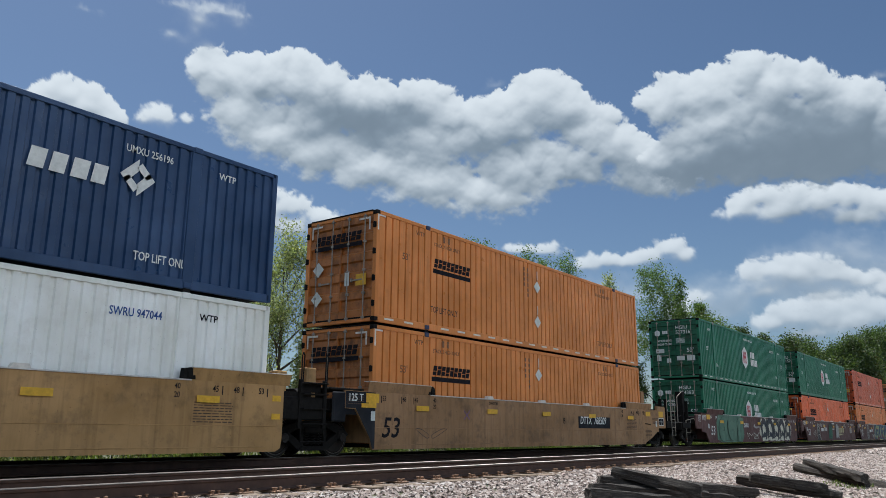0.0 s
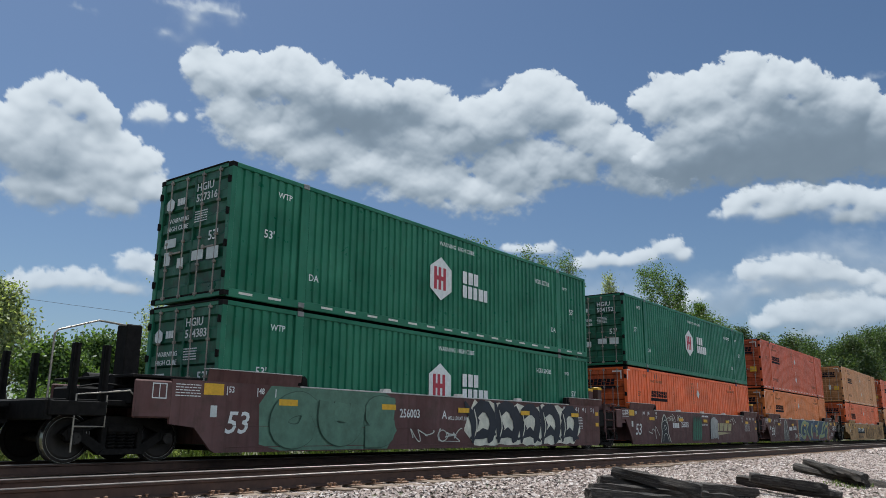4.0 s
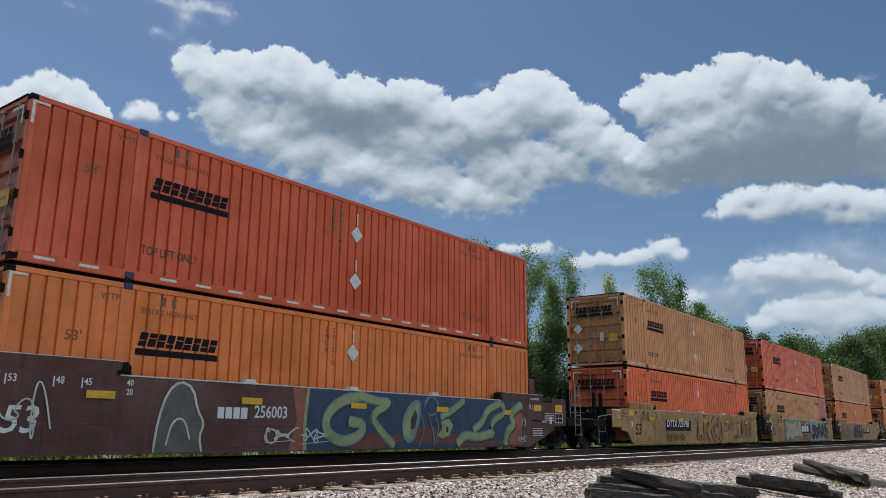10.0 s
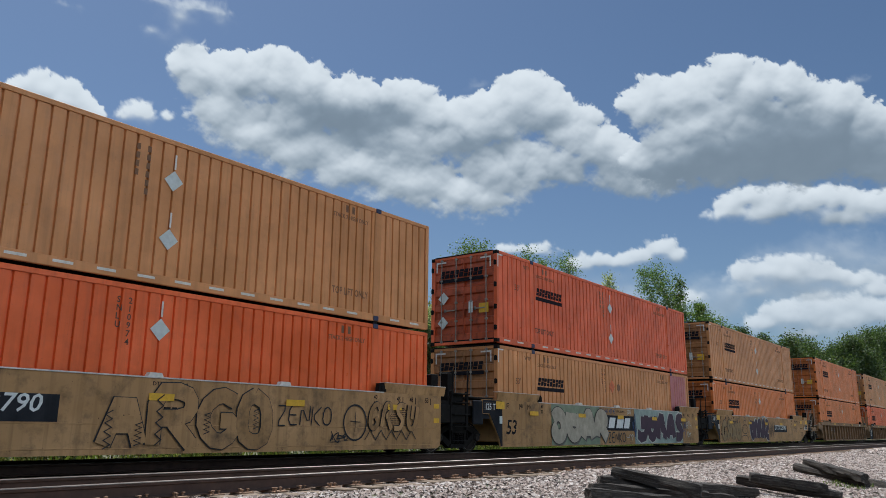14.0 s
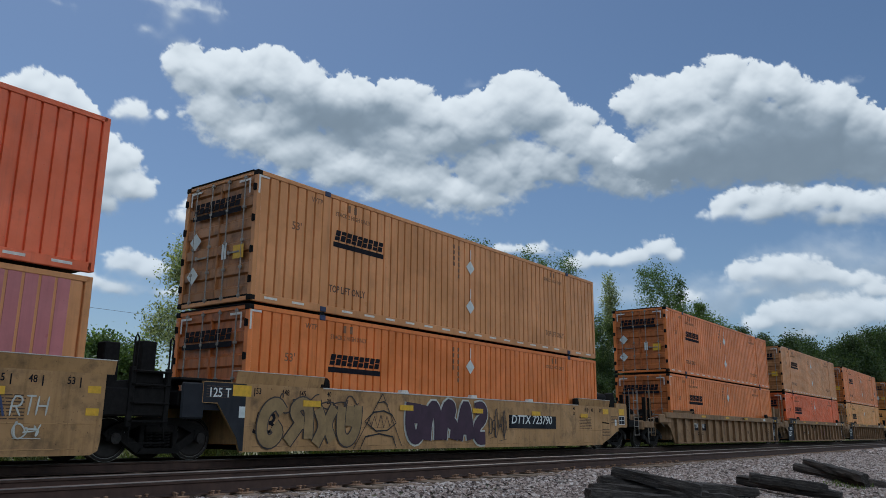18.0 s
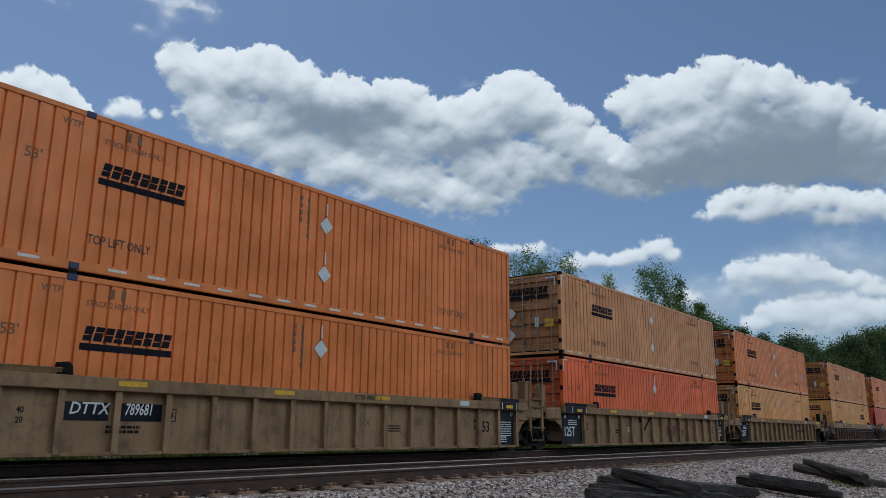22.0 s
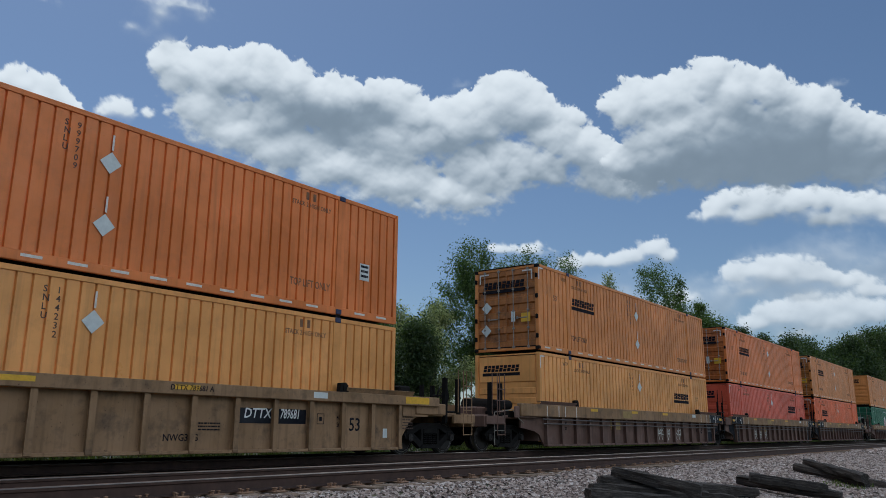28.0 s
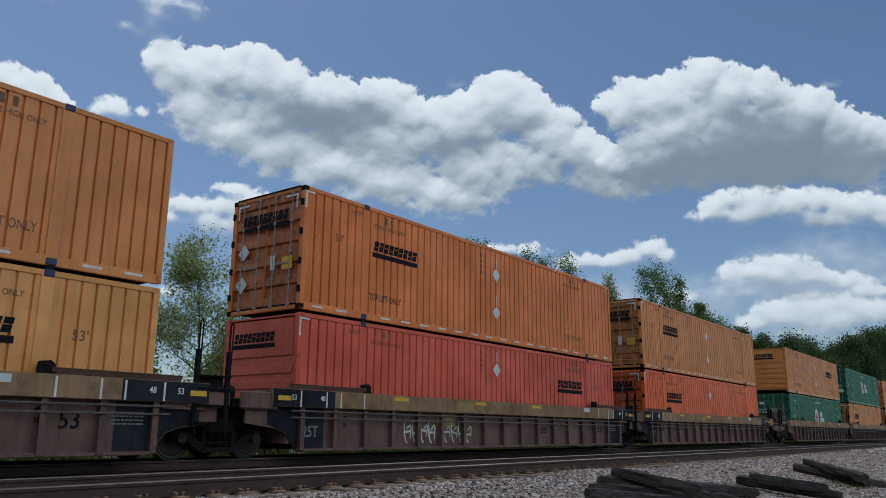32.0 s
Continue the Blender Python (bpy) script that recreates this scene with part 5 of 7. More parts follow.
        part("notice", shared("label", PLACARD, lambda: flat([rect(0, 0.15, 0, 0.22)])), car, (-0.28, f - 0.002, 0.82))
    else:
        text("53", 14.42, 0.50, 0.42, ink, 0.95)
        for px in (1.42, 14.02):
            text("40", px, 0.80, 0.14, ink, 0.85)
            text("20", px, 0.64, 0.14, ink, 0.85)
        part("notice", shared("label2", PLACARD, lambda: flat([rect(0, 0.42, 0, 0.13)])), car, (13.1, SIDE_Y - 0.092, 1.28))
        part("fine_print", shared(("print3", ink.name), ink, lambda: flat(bars(3, 0.5, 0.03, 0.03, 7))), car, (10.3, f - 0.002, 0.72))
        if low:
            for px in (-0.08, 0.69, 1.14, 1.92, 14.23, 15.01, 15.46, 16.23):
                part("tick", shared("chord_tick", WHITE_TAPE, lambda: flat([rect(-0.02, 0.02, 0, 0.34)])), car, (px, SIDE_Y - 0.094, 1.08))
            part("yellow_panel", shared("yellow_square", YELLOW_DULL, lambda: flat([rect(0, 0.78, 0, 0.25)])), car, (5.69, SIDE_Y - 0.092, 1.13))
            part("yellow_panel", shared("yellow_plate", YELLOW_DULL, lambda: flat([rect(0, 0.85, 0, 0.34)])), car, (4.95, f - 0.002, 0.70))
        for px in (3.0, 6.5, 9.6):
            part("reflector", shared("yellow_chord", YELLOW_TAPE, lambda: flat([rect(0, 0.55, 0, 0.09)])), car, (px, SIDE_Y - 0.092, 1.31))
    return car, text, f


def number_panel(car, body, x, z, h, f, wide=1.0):
    w = len(body) * h * 0.58 * wide
    part("number_panel", shared(("numpanel", round(w, 2), h), PANEL_BLACK, lambda: flat([rect(-0.12, w + 0.1, -0.08 * h, h * 1.02)])), car, (x, f - 0.002, z), "black panel with white lettering")
    part("lettering", lettering(body, h, INK_WHITE, wide, 0.18), car, (x, f - 0.006, z + 0.12 * h), turn=TO_SIDE)


def black_end(car, f, x, lines, text, low):
    x0 = x if not low else (-0.85 if x < 8 else 15.40)
    if low:
        o = [(0.25, 0.63), (0.55, 0.53), (0.83, 0.205), (1.65, 0.205), (1.65, 1.06), (0.02, 1.06), (0.02, 0.70)] if x < 8 else [(0.02, 0.205), (0.75, 0.205), (1.04, 0.53), (1.36, 0.63), (1.75, 0.70), (1.75, 1.06), (0.02, 1.06)]
    else:
        o = rect(-0.50, 1.0, 0.205, 1.21) if x < 8 else rect(0, 1.22, 0.205, 1.21)
    part("black_panel", shared(("black_end", low, x < 8), PANEL_BLACK, lambda: flat([o])), car, (x0, f - 0.002, 0), "black panel with white stencil")
    part("black_panel", shared(("black_cap", low, x < 8), PANEL_BLACK, lambda: flat([rect(0 if low or x > 8 else -0.50, 1.80 if low else 1.0, 1.08 if low else 1.235, 1.44)])), car, (x0 if low else x - 0.05, SIDE_Y - 0.092, 0))
    part("reflector", shared("yellow_cap", YELLOW_TAPE, lambda: flat([rect(0, 0.36, 0, 0.16 if low else 0.10)])), car, (x0 + (1.38 if x > 8 else 0.12) if low else x + 0.28, SIDE_Y - 0.097, 1.20 if low else 1.27))
    zt = 1.19 if low else 1.02
    yt = SIDE_Y - 0.097 if low else f - 0.006
    text("48", (x0 + 0.52 if x > 8 else x0 + 1.34) if low else x + (0.05 if x > 8 else 0.66), zt, 0.16, INK_WHITE, 0.9, 0, yt)
    text("53", (x0 + 1.1 if x > 8 else x0 + 0.50) if low else x + (0.78 if x > 8 else -0.34), zt, 0.16, INK_WHITE, 0.9, 0, yt)
    if not low:
        part("black_flap", shared(("black_flap", x < 8), PANEL_BLACK, lambda: Shape().box(-0.50 if x < 8 else 0.0, 1.0, -0.066, -0.052, 1.455, 1.555, 0.003)), car, (x, SIDE_Y - 0.032, 0), "black painted end flap")
        part("fine_print", shared("small_rows", INK_WHITE, lambda: flat(bars(3, 0.62, 0.03, 0.035, 12))), car, (x - 0.05, f - 0.006, 1.0 if x < 8 else 0.45))
        for dx in (-0.06, 0.94) if x < 8 else (0.06, 0.86):
            part("tick", shared("cap_tick", WHITE_TAPE, lambda: flat([rect(-0.018, 0.018, 0, 0.19)])), car, (x + dx, SIDE_Y - 0.096, 1.24))
    if lines:
        part("fine_print", shared(("print_end", low), INK_GREY if low else INK_WHITE, lambda: flat(bars(4 if low else 7, 0.62, 0.025, 0.04, 9))), car, (x + 0.2, f - 0.006, 0.88))
    else:
        text("125T", 0.02 if low else x - 0.38, 0.38, 0.34 if low else 0.44, INK_GREY if low else INK_WHITE, 0.85, 0, f - 0.006)


# ---------------------------------------------------------------- the train, unit by unit
PLACE = {"A": -5.22, "B": 14.26, "C": 38.01, "D": 57.54, "E": 76.89, "F": 100.61, "G": 120.20, "H": 139.80, "I": 163.15, "J": 182.68, "K": 202.22, "L": 225.65,
         "M": 245.30, "N": 264.48, "O": 287.90, "P": 307.45, "Q": 326.6, "R": 350.0, "S": 369.5}
ORDER = list(PLACE)
LOW, HIGH = 0.285, 3.270
TRAIN = {}


def build_unit(k, color, ribbed, words, **more):
    i = ORDER.index(k)
    x = PLACE[k]
    left = x - PLACE[ORDER[i - 1]] - LENGTH if i else 2.98
    right = PLACE[ORDER[i + 1]] - x - LENGTH if i + 1 < len(ORDER) else 3.4
    TRAIN[k] = well_car(x, color, ribbed, left > 5, right > 5, left, right, words, **more)
    return TRAIN[k]


SMOOTH = "%s smooth-sided double-stack well car, soiled"
RIBBED = "%s double-stack well car with ribbed steel sides"
for k, color, ribbed, tone, ink in (("A", CAR_GOLD, False, "golden tan", INK_DARK), ("B", CAR_TAN, False, "tan-brown", INK_DARK), ("C", CAR_MAROON, False, "dark maroon graffitied", INK_WHITE),
                                    ("D", CAR_MAROON, False, "dark maroon graffitied", INK_WHITE), ("E", CAR_MAROON, False, "dark maroon graffitied", INK_WHITE),
                                    ("F", CAR_YELLOW, False, "yellow-tan graffitied", INK_DARK), ("G", CAR_YELLOW, False, "yellow-tan graffitied", INK_DARK), ("H", CAR_YELLOW, False, "yellow-tan graffitied", INK_DARK),
                                    ("I", CAR_BROWN, True, "brown", INK_DARK), ("J", CAR_BROWN, True, "brown", INK_DARK), ("K", CAR_BROWN, True, "brown", INK_DARK),
                                    ("L", CAR_GREY, True, "rusty grey-brown", INK_DARK), ("M", CAR_GREY, True, "rusty grey-brown", INK_DARK), ("N", CAR_GREY, True, "rusty grey-brown", INK_DARK),
                                    ("O", CAR_GREY, True, "dark grey", INK_DARK), ("P", CAR_GREY, True, "dark grey", INK_DARK), ("Q", CAR_GREY, True, "dark grey", INK_DARK),
                                    ("R", CAR_TAN, False, "tan", INK_DARK), ("S", CAR_TAN, False, "tan", INK_DARK)):
    build_unit(k, color, ribbed, (RIBBED if ribbed else SMOOTH) % tone, ink=ink, ends=PANEL_BLACK if k in "BGH" else None)

LOAD = [("A", BLUE, "blue", "dark blue", "UMXU 256196", WHITE, "white", "dirty white", "SWRU 947044"),
        ("B", ORANGE_TAN, "freight", "orange-tan", "", ORANGE_TAN, "freight", "orange-tan", ""),
        ("C", GREEN, "hub", "dark green", "HGIU 527316", GREEN, "hub", "dark green", "HGIU 514383"),
        ("D", GREEN, "hub", "dark green", "HGIU 504152", RED_ORANGE, "freight", "bright red-orange", ""),
        ("E", RED_DEEP, "freight", "deep red-orange", "", ORANGE, "freight", "orange", "SNLU201210"),
        ("F", TAN, "freight", "brownish tan", "", RED_ORANGE, "freight", "bright red-orange", "SNLU210974"),
        ("G", FADED_RED, "freight", "faded red-orange", "", TAN, "freight", "brownish tan", "SNLU144222"),
        ("H", TAN, "freight", "brownish tan", "", ORANGE, "freight", "orange", ""),
        ("I", ORANGE, "freight", "orange", "", ORANGE, "freight", "orange", ""),
        ("J", TAN, "freight", "brownish tan", "", RED_ORANGE, "freight", "bright red-orange", ""),
        ("K", ORANGE, "freight", "orange", "SNLU999709", YELLOW_ORANGE, "freight", "yellow-orange", "SNLU144232"),
        ("L", ORANGE_TAN, "freight", "orange-tan", "", YELLOW_ORANGE, "freight", "yellow-orange", "SNLU141441"),
        ("M", ORANGE, "freight", "orange", "", RED, "freight", "faded red", ""),
        ("N", ORANGE_TAN, "freight", "orange-tan", "", RED_ORANGE, "freight", "red-orange", ""),
        ("O", ORANGE_TAN, "freight", "orange-tan", "", GREEN, "hub", "dark green", ""),
        ("P", GREEN, "hub", "dark green", "", ORANGE_TAN, "freight", "orange-tan", ""),
        ("Q", ORANGE, "freight", "orange", "", TAN, "freight", "tan", ""),
        ("R", ORANGE_TAN, "freight", "orange-tan", "", ORANGE, "freight", "orange", ""),
        ("S", TAN, "freight", "tan", "", ORANGE, "freight", "orange", "")]
for k, cu, su, nu, idu, cl, sl, nl, idl in LOAD:
    container((PLACE[k], 0, HIGH), cu, su, True, k == "O", idu, nu)
    container((PLACE[k], 0, LOW), cl, sl, False, k in "LM", idl, nl, PINK if k == "G" else None)

SP_WHITE, SP_BLACK, SP_TEAL = spray("white", (0.55, 0.54, 0.48)), spray("black", (0.015, 0.015, 0.018)), spray("teal", (0.06, 0.20, 0.17))
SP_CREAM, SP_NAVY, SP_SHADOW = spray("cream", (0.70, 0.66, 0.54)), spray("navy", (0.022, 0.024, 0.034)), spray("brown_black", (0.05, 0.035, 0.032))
SP_FAINT, SP_DUST, SP_SMOKE = spray("faint_brown", (0.14, 0.085, 0.045)), spray("dusty_cream", (0.42, 0.36, 0.27)), spray("smoke_grey", (0.12, 0.11, 0.10))
SP_PALEGREEN, SP_INK, SP_OLIVE = spray("dull_green", (0.22, 0.26, 0.17)), spray("ink_blue", (0.035, 0.06, 0.15)), spray("olive_tan", (0.30, 0.19, 0.08))
SP_JADE, SP_ASH, SP_BRICK, SP_SKY = spray("jade", (0.07, 0.22, 0.14)), spray("ash", (0.36, 0.35, 0.33)), spray("brick", (0.30, 0.10, 0.06)), spray("dull_sky", (0.16, 0.24, 0.30))
SP_GREENLINE = spray("green_line", (0.05, 0.10, 0.07))
SP_SAGE = spray("sage", (0.30, 0.34, 0.15))
SP_PALE = spray("pale_teal", (0.30, 0.36, 0.32))
SP_MAROON = spray("faded_maroon", (0.16, 0.05, 0.045))
SP_PLUM = spray("plum", (0.16, 0.08, 0.17))
SP_PURPLE, SP_GREEN, SP_SAND, SP_BLUE = spray("purple", (0.05, 0.02, 0.04)), spray("pale_green", (0.10, 0.19, 0.13)), spray("sand", (0.42, 0.36, 0.20)), spray("slate_blue", (0.035, 0.06, 0.11))


def marks():
    car, text, f = TRAIN["B"]
    number_panel(car, "DTTX  768509", 10.4, 0.76, 0.36, f, 0.9)
    text("B", 9.2, 0.82, 0.26, INK_DARK)
    text("GW033H", 4.76, 1.32, 0.12, INK_DARK)
    # flat dark ribbons stand in for the outlines of two slots
    for a, b in (((1.40, 0.64), (1.97, 0.42)), ((2.74, 0.64), (2.07, 0.42))):
        d = 0.10 if a[0] < b[0] else -0.10
        coat(car, ribbon([a, (b[0] - d, b[1] - 0.02), (b[0], b[1]), (b[0], b[1] + 0.08), (a[0] + 2 * d, a[1] + 0.02), a], 0.014, 1), SP_SHADOW, 0)
    for k in (1, -1):
        coat(car, ribbon([(3.52, 1.03 - 0.12 * k), (3.80, 1.03 + 0.12 * k)], 0.06, 0), SP_PLUM, 0)
    part("yellow_panel", shared("yellow_hook", YELLOW_TAPE, lambda: flat([[(-0.62, 1.12), (-0.10, 1.12), (-0.10, 1.41), (-0.36, 1.41), (-0.36, 1.22), (-0.62, 1.22)]])), car, (0, SIDE_Y - 0.037, 0))
    text("125 T", -1.08, 1.22, 0.24, INK_WHITE, 0.9, 0, SIDE_Y - 0.040)
    car, text, f = TRAIN["C"]
    coat(car, sheet([(0.95, 0.30), (1.5, 0.17), (4.9, 0.17), (5.25, 0.6), (5.0, 1.0), (5.2, 1.3), (4.8, 1.485), (1.2, 1.485), (0.9, 1.1)]), SP_GREEN, -0.1)
    block_graffiti(car, "gbe", 1.2, 5.3, 0.18, 1.46, SP_GREEN, SP_GREENLINE, 0.50, 0.02, 0.05, 21, 2)
    wild_graffiti(car, 8.1, 14.95, 0.17, 1.485, 5, SP_NAVY, SP_CREAM, 22)
    text("WELL LD LMT. 118,000", 7.35, 0.86, 0.14, INK_WHITE, 0.8)
    swirl_graffiti(car, 5.6, 8.0, 0.3, 0.7, 5, SP_WHITE, 23, 0.03)
    part("number_bar", shared("maroon_name", INK_WHITE, lambda: flat(word_blocks(4, 0.75, 0.22, 5, 0))), car, (4.4, f - 0.002, 0.88))
    text("256003", 5.35, 0.86, 0.30, INK_WHITE, 0.9)
    text("A", 7.1, 0.86, 0.30, INK_WHITE)
    car, text, f = TRAIN["D"]
    text("125 T", -0.85, 1.24, 0.24, INK_WHITE, 0.9)
    part("number_bar", shared("maroon_name", INK_WHITE, lambda: flat(word_blocks(4, 0.75, 0.22, 5, 0))), car, (4.0, f - 0.002, 0.80))
    text("256003", 5.0, 0.78, 0.33, INK_WHITE, 0.9)
    part("brand_mark", shared("maroon_mark", SP_SAND, lambda: flat(word_blocks(4, 2.6, 0.36, 6, 0.4) + [[(-0.1, -0.24), (0.2, -0.24), (2.5, -0.10), (0.0, -0.06)]])), car, (9.45, f - 0.002, 0.72))
    figure = [(2.57, 0.2), (2.72, 0.62), (2.66, 0.85), (2.82, 1.2), (3.01, 1.36), (3.22, 1.2), (3.42, 0.85), (3.36, 0.62), (3.65, 0.2)]
    coat(car, sheet(figure), SP_BLACK, 0)
    coat(car, ribbon(figure, 0.07, 1), SP_WHITE, 1)
    for line in ([(2.78, 0.25), (2.9, 0.55), (3.2, 0.58), (3.4, 0.25)], [(2.85, 0.75), (3.0, 0.95), (3.2, 0.78), (2.95, 0.70)], [(2.85, 1.05), (3.05, 1.15), (3.2, 1.02)]):
        coat(car, ribbon(line, 0.035), SP_WHITE, 2)
    for i in range(5):
        cx = 6.44 + 0.235 * i
        leaf = [(cx - 0.13, 0.28), (cx + 0.02, 0.27), (cx + 0.16, 0.62), (cx + 0.20, 1.02), (cx + 0.13, 1.40), (cx + 0.02, 1.12), (cx - 0.08, 0.70)]
        coat(car, ribbon(leaf + leaf[:1], 0.055, 1), SP_GREENLINE, 1)
        coat(car, sheet(leaf), SP_JADE, 0)
        coat(car, ribbon([(cx - 0.02, 0.55), (cx + 0.08, 0.80), (cx + 0.05, 1.0)], 0.02), SP_GREENLINE, 2)
    block_graffiti(car, "hbdi", 8.72, 9.80, 0.26, 1.42, SP_ASH, SP_BLACK, 0.16, 0.014, 0.05, 36, 2)
    text("WELL LD LMT. 118,000", 7.53, 0.92, 0.11, INK_WHITE, 0.8)
    for w0, w1, a, b in ((7.67, 8.0, 1.33, 1.42), (8.05, 8.55, 1.33, 1.42)):
        part("fine_print", shared(("small_bar", round(w1 - w0, 2)), INK_WHITE, lambda: flat([rect(0, w1 - w0, 0, 0.07)])), car, (w0, f - 0.002, a))
    swirl_graffiti(car, 1.3, 2.6, 0.3, 0.9, 3, SP_WHITE, 33, 0.03)
    swirl_graffiti(car, 11.5, 12.8, 1.0, 1.42, 2, SP_WHITE, 34, 0.03)
    swirl_graffiti(car, 3.4, 5.4, 1.05, 1.4, 5, SP_WHITE, 35, 0.03)
    car, text, f = TRAIN["E"]
    text("125 T", -0.85, 1.24, 0.24, INK_WHITE, 0.9)
    part("number_bar", shared("maroon_name", INK_WHITE, lambda: flat(word_blocks(4, 0.75, 0.22, 5, 0))), car, (4.1, f - 0.002, 0.80))
    text("256003", 5.0, 0.76, 0.35, INK_WHITE, 0.85)
    ghost = [(2.75, 0.17), (2.80, 0.75), (2.95, 1.25), (3.2, 1.47), (3.5, 1.35), (3.62, 0.95), (3.80, 0.70), (3.70, 0.45), (3.78, 0.17)]
    coat(car, sheet(ghost), SP_SMOKE, 0)
    coat(car, ribbon(ghost, 0.05, 1), SP_WHITE, 1)
    coat(car, ribbon([(3.0, 0.3), (3.1, 0.75), (3.35, 0.8), (3.5, 0.4)], 0.04), SP_WHITE, 1)
    coat(car, sheet([(5.95, 0.17), (6.15, 0.8), (6.0, 1.485), (6.6, 1.485), (6.5, 0.17)]), SP_BRICK, -0.2)
    coat(car, sheet([(6.4, 0.17), (6.45, 1.485), (15.5, 1.485), (14.9, 1.0), (14.6, 0.17)]), SP_BLUE, -0.1)
    coat(car, ribbon([(6.42, 0.17), (6.38, 0.8), (6.46, 1.485)], 0.09, 1, 1.0), SP_SAGE, 0)
    coat(car, sheet([(14.6, 0.22), (15.38, 0.20), (15.30, 0.7), (15.45, 1.05), (15.1, 1.3), (14.7, 1.0)]), SP_BRICK, 0)
    for x, z, rx, rz in ((8.6, 0.35, 1.3, 0.16), (12.6, 0.36, 1.6, 0.17), (10.6, 0.5, 0.9, 0.2)):
        coat(car, sheet(blob(random.Random(int(x * 10)), x, z, rx, rz, 20, 0.3)), SP_MAROON, 0)
    wave = ([(8.15, 1.38), (7.5, 1.28), (7.0, 0.95), (7.0, 0.55), (7.5, 0.32), (8.1, 0.45), (8.25, 0.75), (7.7, 0.8)], [(8.0, 1.42), (8.75, 1.25), (9.25, 1.3), (8.45, 0.95), (8.8, 0.6), (9.35, 0.22)],
            [(11.2, 0.95), (11.7, 1.12), (12.3, 1.44)], [(11.95, 0.24), (12.3, 0.52), (12.9, 0.42), (13.78, 0.56)], [(12.7, 0.62), (13.2, 0.85), (13.4, 1.2), (14.2, 1.44)], [(13.6, 0.72), (13.8, 0.95), (14.35, 1.1), (14.2, 1.42)],
            [(14.35, 0.2), (14.5, 0.65), (14.9, 0.8), (14.6, 1.1), (15.3, 1.42)])
    for i, line in enumerate(wave):
        coat(car, ribbon(line, 0.26 - 0.03 * (i % 3), 2, 0.15), SP_SKY, 1)
        coat(car, ribbon([(a + 0.05, b - 0.06) for a, b in line], 0.24 - 0.03 * (i % 3), 2, 0.15), SP_SHADOW, 0.5)
    for i, line in enumerate(wave):
        coat(car, ribbon(line, 0.19 - 0.03 * (i % 3), 2, 0.1), SP_SAGE, 2)
    loop = [(9.72, 0.45), (9.66, 0.85), (9.95, 1.25), (10.32, 1.35), (10.34, 1.0), (10.15, 0.5), (9.95, 0.3)]
    coat(car, ribbon(loop + loop[:1], 0.10, 2), SP_SKY, 1)
    coat(car, sheet(loop), SP_SAGE, 1)
    coat(car, sheet([(9.98, 0.62), (9.96, 0.88), (10.14, 1.12), (10.22, 0.95), (10.12, 0.66)]), SP_SHADOW, 2)
    rg = random.Random(4)
    coat(car, sheet(blob(rg, 10.83, 1.23, 0.30, 0.26, 20, 0.05)), SP_SKY, 1)
    coat(car, sheet(blob(rg, 10.83, 1.23, 0.25, 0.21, 20, 0.05)), SP_BLUE, 2)
    coat(car, sheet([(11.12, 0.48), (11.3, 0.40), (11.62, 0.48), (11.78, 0.74), (11.6, 0.92), (11.25, 0.85), (11.3, 0.66)]), SP_SAGE, 1)
    coat(car, sheet([(11.45, 0.55), (11.55, 0.58), (11.55, 0.72), (11.46, 0.70)]), SP_SHADOW, 2)
    for line in ([(10.4, 1.0), (10.55, 0.6), (10.3, 0.2)], [(10.7, 0.95), (10.95, 0.5), (10.92, 0.2)], [(11.0, 0.95), (11.15, 0.7), (11.0, 0.3)], [(11.95, 0.25), (12.1, 0.55), (12.6, 0.6)]):
        coat(car, ribbon(line, 0.035), SP_SKY, 2)
    tag_graffiti(car, "19", 15.25, 15.55, 0.75, 1.0, SP_WHITE, 0.03)
    swirl_graffiti(car, 15.1, 15.6, 0.3, 0.5, 2, SP_WHITE, 45, 0.02)
    text("CLEARANCE", 15.8, 1.55, 0.09, INK_WHITE, 1.1, 0.2, SIDE_Y - 0.06)
    text("L 201-1", 16.57, 0.86, 0.10, INK_WHITE)
    swirl_graffiti(car, 5.2, 7.2, 0.3, 0.68, 5, SP_WHITE, 43, 0.035)
    swirl_graffiti(car, 0.0, 0.9, 0.3, 1.4, 3, SP_WHITE, 44, 0.03)
    car, text, f = TRAIN["F"]
    number_panel(car, "DTTX 723790", 3.33, 0.72, 0.40, f, 1.08)
    swirl_graffiti(car, 3.2, 5.4, 0.24, 0.62, 6, SP_FAINT, 51, 0.05)
    for ch, a, b in (("A", 6.92, 7.78), ("R", 7.85, 8.85), ("G", 8.90, 9.80), ("O", 9.82, 10.62)):
        block_graffiti(car, ch, a - 0.02, b, 0.18, 1.44, CAR_YELLOW, SP_BLACK, 0.30, 0.022, 0.0, 3, 1)
    for zx, za, zb in ((7.05, 0.25, 0.9), (8.02, 0.3, 1.2), (9.05, 0.5, 0.9), (7.62, 0.3, 0.7), (10.22, 0.6, 1.0)):
        zigzag(car, zx, za, zb, 0.13, SP_BLACK)
    tag_graffiti(car, "ZENKO", 10.75, 12.40, 0.69, 1.10, SP_BLACK, 0.032, 0.1)
    coat(car, ribbon([(13.16 + 0.39 * math.cos(a * 0.5236), 0.77 + 0.41 * math.sin(a * 0.5236)) for a in range(13)], 0.04, 1), SP_BLACK, 1)
    coat(car, ribbon([(13.16, 0.55), (13.17, 1.02)], 0.03, 0), SP_BLACK, 1)
    coat(car, ribbon([(12.98, 0.80), (13.34, 0.78)], 0.03, 0), SP_BLACK, 1)
